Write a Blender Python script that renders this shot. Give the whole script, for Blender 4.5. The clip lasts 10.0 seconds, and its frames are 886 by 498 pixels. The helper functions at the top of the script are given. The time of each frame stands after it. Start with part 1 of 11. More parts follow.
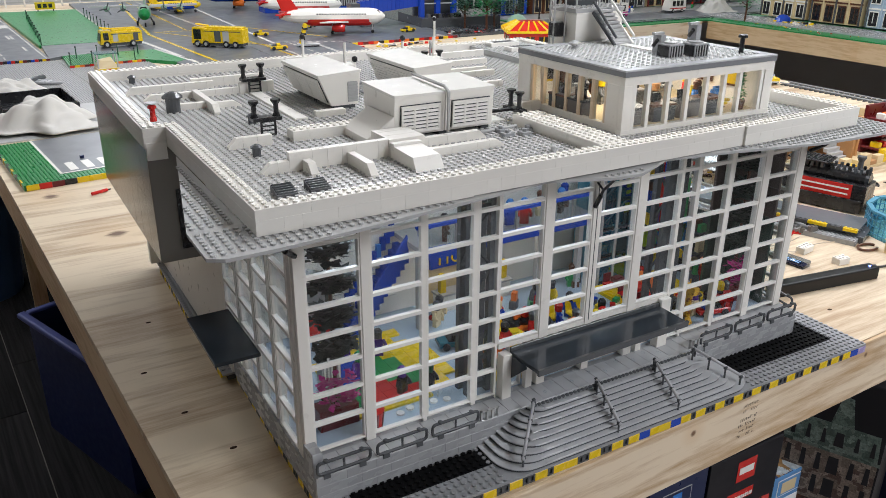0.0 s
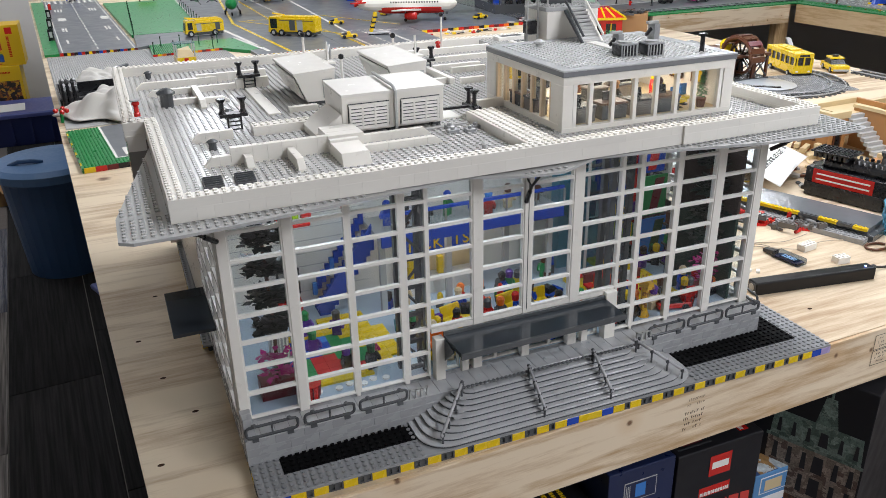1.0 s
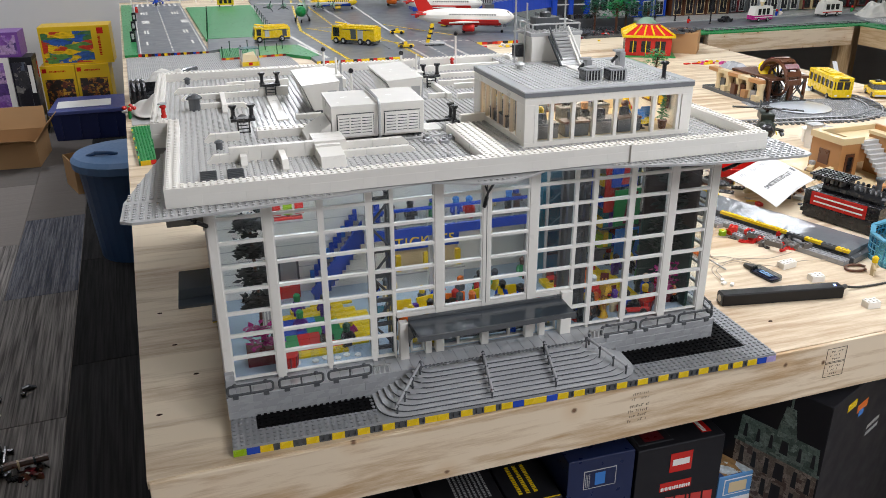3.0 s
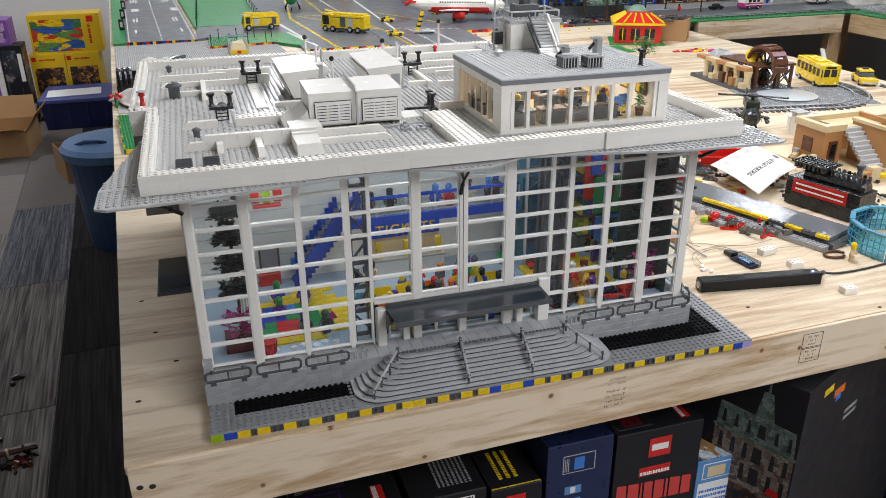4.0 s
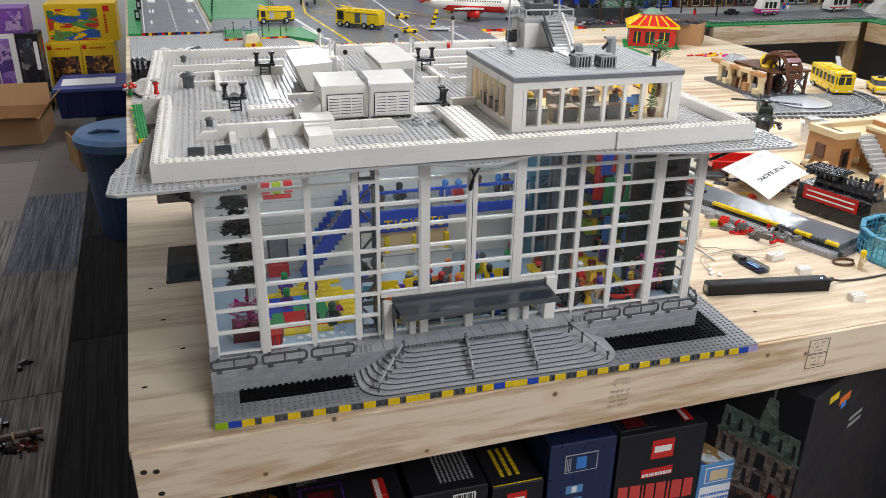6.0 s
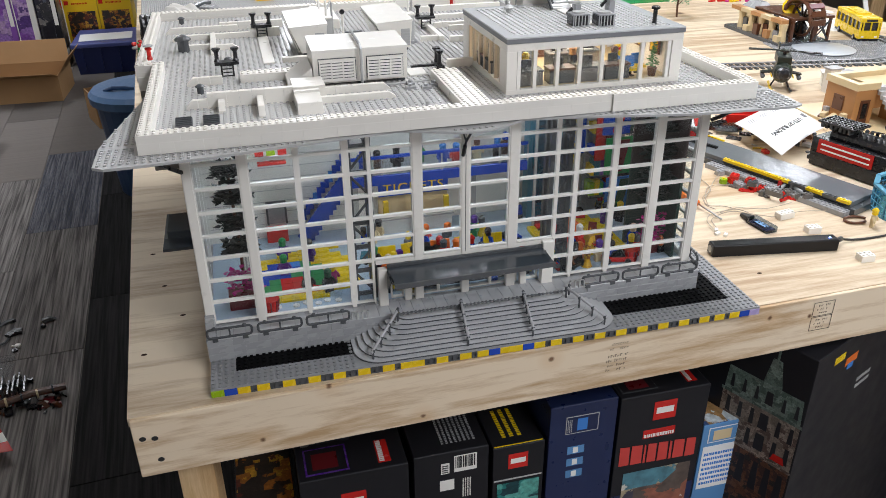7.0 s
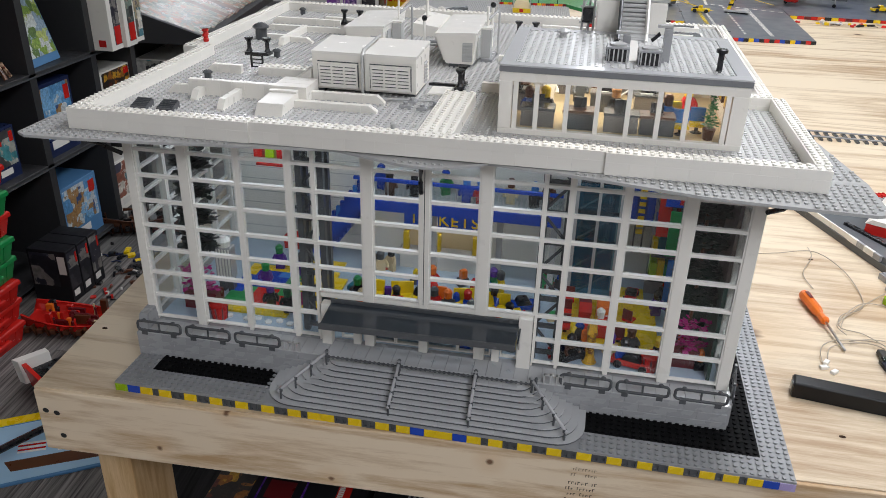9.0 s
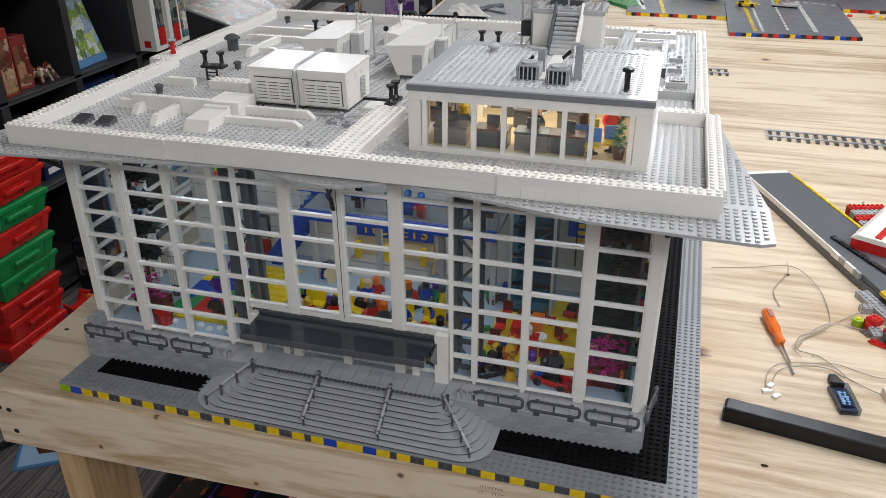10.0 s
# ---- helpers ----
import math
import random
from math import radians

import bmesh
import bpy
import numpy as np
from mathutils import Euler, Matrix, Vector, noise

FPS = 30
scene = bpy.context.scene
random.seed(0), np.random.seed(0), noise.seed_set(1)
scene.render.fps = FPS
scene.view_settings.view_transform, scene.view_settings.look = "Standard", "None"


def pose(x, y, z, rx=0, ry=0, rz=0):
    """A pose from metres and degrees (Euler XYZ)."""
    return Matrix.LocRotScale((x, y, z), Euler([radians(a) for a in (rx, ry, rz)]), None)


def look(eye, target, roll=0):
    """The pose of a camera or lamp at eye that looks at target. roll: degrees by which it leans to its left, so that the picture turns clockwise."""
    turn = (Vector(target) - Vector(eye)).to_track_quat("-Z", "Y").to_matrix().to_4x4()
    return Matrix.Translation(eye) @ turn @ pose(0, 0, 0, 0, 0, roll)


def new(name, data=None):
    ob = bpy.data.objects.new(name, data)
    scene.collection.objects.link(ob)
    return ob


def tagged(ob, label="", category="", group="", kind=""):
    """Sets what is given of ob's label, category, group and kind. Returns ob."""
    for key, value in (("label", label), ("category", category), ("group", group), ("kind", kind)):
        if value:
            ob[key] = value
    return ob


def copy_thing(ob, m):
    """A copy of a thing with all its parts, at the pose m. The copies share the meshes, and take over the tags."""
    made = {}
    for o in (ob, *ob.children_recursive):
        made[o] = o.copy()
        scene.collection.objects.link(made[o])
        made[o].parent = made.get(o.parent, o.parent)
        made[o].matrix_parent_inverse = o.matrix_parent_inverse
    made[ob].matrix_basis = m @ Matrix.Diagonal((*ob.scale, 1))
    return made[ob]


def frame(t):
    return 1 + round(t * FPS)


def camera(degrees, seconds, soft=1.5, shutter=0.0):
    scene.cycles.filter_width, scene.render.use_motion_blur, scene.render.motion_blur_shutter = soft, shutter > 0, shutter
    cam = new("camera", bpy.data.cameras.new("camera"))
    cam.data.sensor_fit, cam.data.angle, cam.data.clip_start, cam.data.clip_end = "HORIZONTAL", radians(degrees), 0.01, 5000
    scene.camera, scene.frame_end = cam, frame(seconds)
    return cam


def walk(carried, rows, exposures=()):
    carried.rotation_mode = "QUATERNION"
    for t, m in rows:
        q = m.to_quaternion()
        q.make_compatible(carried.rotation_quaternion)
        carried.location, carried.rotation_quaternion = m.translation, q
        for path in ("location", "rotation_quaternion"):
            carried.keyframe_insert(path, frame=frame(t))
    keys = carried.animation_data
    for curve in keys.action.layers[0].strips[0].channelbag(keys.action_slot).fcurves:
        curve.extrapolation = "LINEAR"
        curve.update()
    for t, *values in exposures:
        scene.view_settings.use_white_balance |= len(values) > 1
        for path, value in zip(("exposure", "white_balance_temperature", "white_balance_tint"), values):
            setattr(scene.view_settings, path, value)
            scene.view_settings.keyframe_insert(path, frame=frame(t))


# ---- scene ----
cam = camera(58.5, 10.0, 0.8)
PATH = [
    (0, (-0.209, -0.53, 0.542), (0.729, 1.06, -0.228), 0.4),
    (0.5, (-0.125, -0.6, 0.56), (0.716, 1.038, -0.221), -0.4),
    (1, (-0.065, -0.661, 0.571), (0.634, 1.031, -0.236), -1.2),
    (1.5, (-0.021, -0.704, 0.578), (0.592, 1.017, -0.237), -1.3),
    (2, (0.013, -0.738, 0.585), (0.595, 0.986, -0.246), -1.2),
    (2.5, (0.016, -0.786, 0.601), (0.569, 0.959, -0.205), -0.3),
    (2.7, (0.015, -0.805, 0.607), (0.546, 0.957, -0.177), -0.4),
    (4, (0.04, -0.834, 0.607), (0.579, 0.912, -0.207), -0.4),
    (4.5, (0.035, -0.838, 0.612), (0.584, 0.908, -0.195), -0.2),
    (5, (0.026, -0.843, 0.618), (0.574, 0.908, -0.178), -0.1),
    (5.5, (0.031, -0.854, 0.603), (0.551, 0.92, -0.162), 1.1),
    (5.7, (0.039, -0.85, 0.603), (0.558, 0.918, -0.175), 1.1),
    (6.8, (0.038, -0.814, 0.616), (0.528, 0.892, -0.305), -0.5),
    (7, (0.084, -0.833, 0.621), (0.526, 0.881, -0.311), -0.5),
    (7.5, (0.182, -0.886, 0.621), (0.314, 0.887, -0.295), 0.6),
    (8, (0.26, -0.88, 0.611), (0.309, 0.9, -0.3), 0.4),
    (8.5, (0.367, -0.793, 0.593), (0.345, 1.008, -0.278), 0.2),
    (9, (0.512, -0.686, 0.581), (0.202, 1.076, -0.313), 1.5),
    (9.5, (0.591, -0.644, 0.597), (0.226, 1.095, -0.321), 0.1),
    (10, (0.686, -0.639, 0.611), (0.192, 1.07, -0.305), -0.3),
]
walk(cam, [(t, look(eye, target, roll)) for t, eye, target, roll in PATH],
     exposures=((0, 0.29), (2, 0.27), (5.5, 0.26), (7.5, 0.33), (8.5, 0.12), (9, -0.02), (10, -0.17)))

# ---- light of the room: ceiling troffers and a dim neutral surround ----
world = bpy.data.worlds.new("room")
scene.world = world
world.use_nodes = True
world.node_tree.nodes["Background"].inputs[0].default_value = (0.8, 0.9, 1.0, 1)
world.node_tree.nodes["Background"].inputs[1].default_value = 0.05
CEILING = 1.75
LAMP_W = 22.5
TROFFERS = ((1.05, 0.85), (2.9, 0.75), (1.3, 2.75), (4.4, 4.1), (1.6, -1.5), (1.1, -2.1), (-1.9, 4.6), (0.6, 5.4), (-0.7, 2.5))
LAMP_SHARE = {(1.05, 0.85): 1.12, (-0.7, 2.5): 0.42, (1.6, -1.5): 1.12}
for lx, ly in TROFFERS:
    lamp = bpy.data.lights.new("troffer_lamp", "AREA")
    lamp.shape, lamp.size, lamp.size_y, lamp.energy = "RECTANGLE", 0.30, 1.12, LAMP_W * LAMP_SHARE.get((lx, ly), 1.0)
    lamp.color = (0.94, 0.97, 1.05)
    new("troffer_lamp", lamp).matrix_world = pose(lx, ly, CEILING - 0.02)

# ---- materials ----
def mat_base(name):
    m = bpy.data.materials.new(name)
    m.use_nodes = True
    nt = m.node_tree
    return m, nt, nt.nodes["Principled BSDF"]


def plastic(name, c, rough=0.26, var=0.10, bump=0.04, scale=60, spec=0.5, dust=0.0):
    """Moulded plastic: slight shade differences piece by piece, faint scuffs."""
    m, nt, b = mat_base(name)
    n, l = nt.nodes, nt.links
    tc = n.new("ShaderNodeTexCoord")
    nz = n.new("ShaderNodeTexNoise"); nz.inputs["Scale"].default_value = scale; nz.inputs["Detail"].default_value = 5
    big = n.new("ShaderNodeTexNoise"); big.inputs["Scale"].default_value = 7
    info = n.new("ShaderNodeObjectInfo")
    l.new(tc.outputs["Object"], nz.inputs["Vector"]); l.new(tc.outputs["Object"], big.inputs["Vector"])
    add = n.new("ShaderNodeMath"); add.operation = "ADD"
    l.new(info.outputs["Random"], add.inputs[0]); l.new(big.outputs["Fac"], add.inputs[1])
    mr = n.new("ShaderNodeMapRange")
    mr.inputs["From Max"].default_value = 2.0; mr.inputs["To Min"].default_value = 1 - var; mr.inputs["To Max"].default_value = 1 + var
    l.new(add.outputs[0], mr.inputs["Value"])
    mul = n.new("ShaderNodeMix"); mul.data_type = "RGBA"; mul.blend_type = "MULTIPLY"; mul.inputs["Factor"].default_value = 1
    mul.inputs["A"].default_value = (*c, 1)
    l.new(mr.outputs[0], mul.inputs["B"])
    l.new(mul.outputs["Result"], b.inputs["Base Color"])
    rr = n.new("ShaderNodeMapRange"); rr.inputs["To Min"].default_value = rough * 0.7; rr.inputs["To Max"].default_value = rough * 1.5
    l.new(nz.outputs["Fac"], rr.inputs["Value"]); l.new(rr.outputs[0], b.inputs["Roughness"])
    b.inputs["Specular IOR Level"].default_value = spec
    bp = n.new("ShaderNodeBump"); bp.inputs["Strength"].default_value = bump; bp.inputs["Distance"].default_value = 0.001
    l.new(big.outputs["Fac"], bp.inputs["Height"]); l.new(bp.outputs[0], b.inputs["Normal"])
    return m


def clear(name, tint=(0.95, 0.975, 0.985), gloss=0.02):
    """Thin clear plastic pane: lets light straight through, with a Fresnel gloss."""
    m, nt, b = mat_base(name)
    n, l = nt.nodes, nt.links
    n.remove(b)
    tr = n.new("ShaderNodeBsdfTransparent"); tr.inputs[0].default_value = (*tint, 1)
    gl = n.new("ShaderNodeBsdfGlossy"); gl.inputs["Roughness"].default_value = gloss
    lw = n.new("ShaderNodeLayerWeight"); lw.inputs["Blend"].default_value = 0.5
    pw5 = n.new("ShaderNodeMath"); pw5.operation = "POWER"; pw5.inputs[1].default_value = 5.0
    fr = n.new("ShaderNodeMath"); fr.operation = "MULTIPLY_ADD"; fr.inputs[1].default_value = 0.9; fr.inputs[2].default_value = 0.045
    l.new(lw.outputs["Facing"], pw5.inputs[0]); l.new(pw5.outputs[0], fr.inputs[0])
    tc = n.new("ShaderNodeTexCoord"); nz = n.new("ShaderNodeTexNoise"); nz.inputs["Scale"].default_value = 35
    bp = n.new("ShaderNodeBump"); bp.inputs["Strength"].default_value = 0.22; bp.inputs["Distance"].default_value = 0.002
    l.new(tc.outputs["Object"], nz.inputs["Vector"]); l.new(nz.outputs["Fac"], bp.inputs["Height"])
    l.new(bp.outputs[0], gl.inputs["Normal"])
    mx = n.new("ShaderNodeMixShader")
    l.new(fr.outputs[0], mx.inputs[0]); l.new(tr.outputs[0], mx.inputs[1]); l.new(gl.outputs[0], mx.inputs[2])
    l.new(mx.outputs[0], n["Material Output"].inputs["Surface"])
    return m


def wood(name, light, dark, axis=0, grain=14.0, knots=7.0, rough=0.55, upright=False, contrast=0.16):
    """Softwood: long drawn grain bands, fine fibres and a few knots."""
    m, nt, b = mat_base(name)
    n, l = nt.nodes, nt.links
    tc = n.new("ShaderNodeTexCoord")
    mp = n.new("ShaderNodeMapping"); sc = [grain, grain, grain]; sc[axis] = grain * 0.09
    mp.inputs["Scale"].default_value = sc
    l.new(tc.outputs["Object"], mp.inputs["Vector"])
    n1 = n.new("ShaderNodeTexNoise"); n1.inputs["Scale"].default_value = 1.1; n1.inputs["Detail"].default_value = 3; n1.inputs["Distortion"].default_value = 1.4
    l.new(mp.outputs[0], n1.inputs["Vector"])
    wv = n.new("ShaderNodeMath"); wv.operation = "MULTIPLY"; wv.inputs[1].default_value = 19.0
    l.new(n1.outputs["Fac"], wv.inputs[0])
    sn = n.new("ShaderNodeMath"); sn.operation = "SINE"; l.new(wv.outputs[0], sn.inputs[0])
    fine = n.new("ShaderNodeTexNoise"); fine.inputs["Scale"].default_value = 9.0; fine.inputs["Detail"].default_value = 6
    l.new(mp.outputs[0], fine.inputs["Vector"])
    bigv = n.new("ShaderNodeTexNoise"); bigv.inputs["Scale"].default_value = 2.2; bigv.inputs["Detail"].default_value = 3
    l.new(tc.outputs["Object"], bigv.inputs["Vector"])
    a1 = n.new("ShaderNodeMath"); a1.operation = "MULTIPLY_ADD"; a1.inputs[1].default_value = contrast
    l.new(sn.outputs[0], a1.inputs[0]); l.new(fine.outputs["Fac"], a1.inputs[2])
    fib = n.new("ShaderNodeTexNoise"); fib.inputs["Scale"].default_value = 42.0; fib.inputs["Detail"].default_value = 3; fib.inputs["Roughness"].default_value = 0.7
    l.new(mp.outputs[0], fib.inputs["Vector"])
    a0 = n.new("ShaderNodeMath"); a0.operation = "MULTIPLY_ADD"; a0.inputs[1].default_value = 0.55; a0.inputs[2].default_value = -0.28
    l.new(fib.outputs["Fac"], a0.inputs[0])
    a3 = n.new("ShaderNodeMath"); a3.operation = "ADD"; l.new(a1.outputs[0], a3.inputs[0]); l.new(a0.outputs[0], a3.inputs[1])
    a2 = n.new("ShaderNodeMath"); a2.operation = "ADD"; l.new(a3.outputs[0], a2.inputs[0]); l.new(bigv.outputs["Fac"], a2.inputs[1])
    cr = n.new("ShaderNodeValToRGB")
    cr.color_ramp.elements[0].position = 0.62; cr.color_ramp.elements[0].color = (*light, 1)
    cr.color_ramp.elements[1].position = 1.0; cr.color_ramp.elements[1].color = (*dark, 1)
    half = n.new("ShaderNodeMath"); half.operation = "MULTIPLY"; half.inputs[1].default_value = 0.72
    l.new(a2.outputs[0], half.inputs[0]); l.new(half.outputs[0], cr.inputs[0])
    last = cr.outputs[0]
    if knots:
        mk2 = n.new("ShaderNodeMapping"); mk2.inputs["Scale"].default_value = (knots, knots, knots)
        if upright:
            mk2.inputs["Rotation"].default_value = (-math.pi / 2, 0, 0)
        l.new(tc.outputs["Object"], mk2.inputs["Vector"])
        vo = n.new("ShaderNodeTexVoronoi"); vo.voronoi_dimensions = "2D"; vo.inputs["Scale"].default_value = 1.0; vo.inputs["Randomness"].default_value = 1.0
        l.new(mk2.outputs[0], vo.inputs["Vector"])
        wob = n.new("ShaderNodeMath"); wob.operation = "MULTIPLY_ADD"; wob.inputs[1].default_value = 0.09; l.new(fine.outputs["Fac"], wob.inputs[0]); l.new(vo.outputs["Distance"], wob.inputs[2])
        vs_ = n.new("ShaderNodeSeparateColor"); l.new(vo.outputs["Color"], vs_.inputs[0])
        gate = n.new("ShaderNodeMath"); gate.operation = "GREATER_THAN"; gate.inputs[1].default_value = 0.52; l.new(vs_.outputs[0], gate.inputs[0])
        for lo_, hi_, top_, col in ((0.06, 0.30, 0.40, (light[0] * 0.80, light[1] * 0.62, light[2] * 0.42, 1)), (0.06, 0.095, 0.95, (dark[0] * 0.30, dark[1] * 0.22, dark[2] * 0.20, 1))):
            kr = n.new("ShaderNodeMapRange"); kr.inputs["From Min"].default_value = lo_; kr.inputs["From Max"].default_value = hi_
            kr.inputs["To Min"].default_value = top_; kr.inputs["To Max"].default_value = 0.0
            l.new(wob.outputs[0], kr.inputs["Value"])
            mx = n.new("ShaderNodeMix"); mx.data_type = "RGBA"; mx.inputs["B"].default_value = col
            gm_ = n.new("ShaderNodeMath"); gm_.operation = "MULTIPLY"; l.new(kr.outputs[0], gm_.inputs[0]); l.new(gate.outputs[0], gm_.inputs[1])
            l.new(gm_.outputs[0], mx.inputs["Factor"]); l.new(last, mx.inputs["A"]); last = mx.outputs["Result"]
    l.new(last, b.inputs["Base Color"])
    b.inputs["Roughness"].default_value = rough
    bp = n.new("ShaderNodeBump"); bp.inputs["Strength"].default_value = 0.12; bp.inputs["Distance"].default_value = 0.002
    l.new(fine.outputs["Fac"], bp.inputs["Height"]); l.new(bp.outputs[0], b.inputs["Normal"])
    return m


def carpet(name, dark, mid, axis, blue):
    """Loop-pile carpet tile with streaks along one way."""
    m, nt, b = mat_base(name)
    n, l = nt.nodes, nt.links
    tc = n.new("ShaderNodeTexCoord"); info = n.new("ShaderNodeObjectInfo")
    off = n.new("ShaderNodeVectorMath"); off.operation = "ADD"
    l.new(tc.outputs["Object"], off.inputs[0]); l.new(info.outputs["Location"], off.inputs[1])
    mp = n.new("ShaderNodeMapping"); sc = [95.0, 95.0, 95.0]; sc[axis] = 2.5; mp.inputs["Scale"].default_value = sc
    l.new(off.outputs[0], mp.inputs["Vector"])
    st = n.new("ShaderNodeTexNoise"); st.inputs["Scale"].default_value = 1.4; st.inputs["Detail"].default_value = 4
    l.new(mp.outputs[0], st.inputs["Vector"])
    pile = n.new("ShaderNodeTexNoise"); pile.inputs["Scale"].default_value = 420
    l.new(off.outputs[0], pile.inputs["Vector"])
    cr = n.new("ShaderNodeValToRGB")
    cr.color_ramp.elements[0].position = 0.36; cr.color_ramp.elements[0].color = (*dark, 1)
    cr.color_ramp.elements[1].position = 0.66; cr.color_ramp.elements[1].color = (*mid, 1)
    l.new(st.outputs["Fac"], cr.inputs[0])
    last = cr.outputs[0]
    if blue:
        bl = n.new("ShaderNodeTexNoise"); bl.inputs["Scale"].default_value = 7; bl.inputs["Detail"].default_value = 5
        l.new(mp.outputs[0], bl.inputs["Vector"])
        br = n.new("ShaderNodeMapRange"); br.inputs["From Min"].default_value = 0.52; br.inputs["From Max"].default_value = 0.62; br.inputs["To Max"].default_value = 0.6
        l.new(bl.outputs["Fac"], br.inputs["Value"])
        mx = n.new("ShaderNodeMix"); mx.data_type = "RGBA"; mx.inputs["B"].default_value = (0.03, 0.04, 0.085, 1)
        l.new(br.outputs[0], mx.inputs["Factor"]); l.new(last, mx.inputs["A"]); last = mx.outputs["Result"]
    hs = n.new("ShaderNodeMix"); hs.data_type = "RGBA"; hs.blend_type = "MULTIPLY"; hs.inputs["Factor"].default_value = 1
    rv = n.new("ShaderNodeMapRange"); rv.inputs["To Min"].default_value = 0.75; rv.inputs["To Max"].default_value = 1.2
    l.new(info.outputs["Random"], rv.inputs["Value"])
    l.new(last, hs.inputs["A"]); l.new(rv.outputs[0], hs.inputs["B"])
    l.new(hs.outputs["Result"], b.inputs["Base Color"])
    b.inputs["Roughness"].default_value = 0.95; b.inputs["Specular IOR Level"].default_value = 0.1
    bp = n.new("ShaderNodeBump"); bp.inputs["Strength"].default_value = 0.6; bp.inputs["Distance"].default_value = 0.003
    l.new(pile.outputs["Fac"], bp.inputs["Height"]); l.new(bp.outputs[0], b.inputs["Normal"])
    return m


def printed(name, cols, scale=9.0, rough=0.3, stretch=(1, 1, 1)):
    """Printed card artwork: irregular patches in a few inks."""
    m, nt, b = mat_base(name)
    n, l = nt.nodes, nt.links
    tc = n.new("ShaderNodeTexCoord"); info = n.new("ShaderNodeObjectInfo")
    sh = n.new("ShaderNodeVectorMath"); sh.operation = "ADD"
    sc = n.new("ShaderNodeVectorMath"); sc.operation = "MULTIPLY"; sc.inputs[1].default_value = stretch
    l.new(tc.outputs["Object"], sc.inputs[0]); l.new(sc.outputs[0], sh.inputs[0]); l.new(info.outputs["Random"], sh.inputs[1])
    nz = n.new("ShaderNodeTexNoise"); nz.inputs["Scale"].default_value = scale; nz.inputs["Detail"].default_value = 8; nz.inputs["Roughness"].default_value = 0.65
    l.new(sh.outputs[0], nz.inputs["Vector"])
    vo = n.new("ShaderNodeTexVoronoi"); vo.distance = "CHEBYCHEV"; vo.inputs["Scale"].default_value = scale * 1.7
    l.new(sh.outputs[0], vo.inputs["Vector"])
    sep = n.new("ShaderNodeSeparateColor"); l.new(vo.outputs["Color"], sep.inputs[0])
    mixf = n.new("ShaderNodeMix"); mixf.inputs["Factor"].default_value = 0.42
    l.new(nz.outputs["Fac"], mixf.inputs["A"]); l.new(sep.outputs[0], mixf.inputs["B"])
    cr = n.new("ShaderNodeValToRGB"); cr.color_ramp.interpolation = "CONSTANT"
    while len(cr.color_ramp.elements) < len(cols):
        cr.color_ramp.elements.new(0.5)
    for k, c in enumerate(cols):
        cr.color_ramp.elements[k].position = 0.0 if k == 0 else 0.30 + 0.42 * k / len(cols)
        cr.color_ramp.elements[k].color = (*c, 1)
    l.new(mixf.outputs["Result"], cr.inputs[0])
    fine = n.new("ShaderNodeTexNoise"); fine.inputs["Scale"].default_value = scale * 9; fine.inputs["Detail"].default_value = 5
    l.new(sh.outputs[0], fine.inputs["Vector"])
    mr = n.new("ShaderNodeMapRange"); mr.inputs["From Min"].default_value = 0.3; mr.inputs["From Max"].default_value = 0.7; mr.inputs["To Min"].default_value = 0.65; mr.inputs["To Max"].default_value = 1.3
    l.new(fine.outputs["Fac"], mr.inputs["Value"])
    mul = n.new("ShaderNodeVectorMath"); mul.operation = "SCALE"
    l.new(cr.outputs[0], mul.inputs[0]); l.new(mr.outputs[0], mul.inputs["Scale"])
    l.new(mul.outputs[0], b.inputs["Base Color"])
    b.inputs["Roughness"].default_value = rough
    return m


WHITE = plastic("white_plastic", (0.83, 0.80, 0.735), 0.28, 0.05)
WHITE2 = plastic("white_tile", (0.85, 0.825, 0.77), 0.22, 0.04)
LGREY = plastic("light_grey_plastic", (0.47, 0.47, 0.46), 0.20, 0.10)
BASEG = plastic("base_grey_plastic", (0.27, 0.275, 0.28), 0.34, 0.08)
RAILG = plastic("silver_grey_plastic", (0.44, 0.44, 0.45), 0.14, 0.06)
MGREY = plastic("stone_grey_plastic", (0.34, 0.345, 0.35), 0.24, 0.08)
DGREY = plastic("dark_grey_plastic", (0.085, 0.09, 0.095), 0.22, 0.15)
SLATE = plastic("slate_tile", (0.035, 0.042, 0.05), 0.05, 0.10, 0.015)
BLACK = plastic("black_plastic", (0.012, 0.012, 0.014), 0.25, 0.2)
PANEL = plastic("grey_panel", (0.22, 0.20, 0.17), 0.14, 0.35, 0.15, 14)
YELLOW = plastic("yellow_plastic", (0.80, 0.55, 0.01), 0.25)
RED = plastic("red_plastic", (0.58, 0.02, 0.015), 0.22)
BLUE = plastic("blue_plastic", (0.012, 0.06, 0.42), 0.20)
MBLUE = plastic("medium_blue_plastic", (0.05, 0.22, 0.62), 0.22)
GREEN = plastic("green_plastic", (0.01, 0.24, 0.06), 0.28)
DGREEN = plastic("dark_green_plastic", (0.008, 0.07, 0.03), 0.3)
LIME = plastic("lime_plastic", (0.30, 0.48, 0.01), 0.25)
LAV = plastic("lavender_plastic", (0.40, 0.33, 0.58), 0.25)
PURPLE = plastic("purple_plastic", (0.10, 0.03, 0.28), 0.25)
MAGENTA = plastic("magenta_plastic", (0.50, 0.03, 0.22), 0.25)
BROWN = plastic("brown_plastic", (0.10, 0.035, 0.015), 0.28)
DRED = plastic("dark_red_plastic", (0.13, 0.008, 0.012), 0.28)
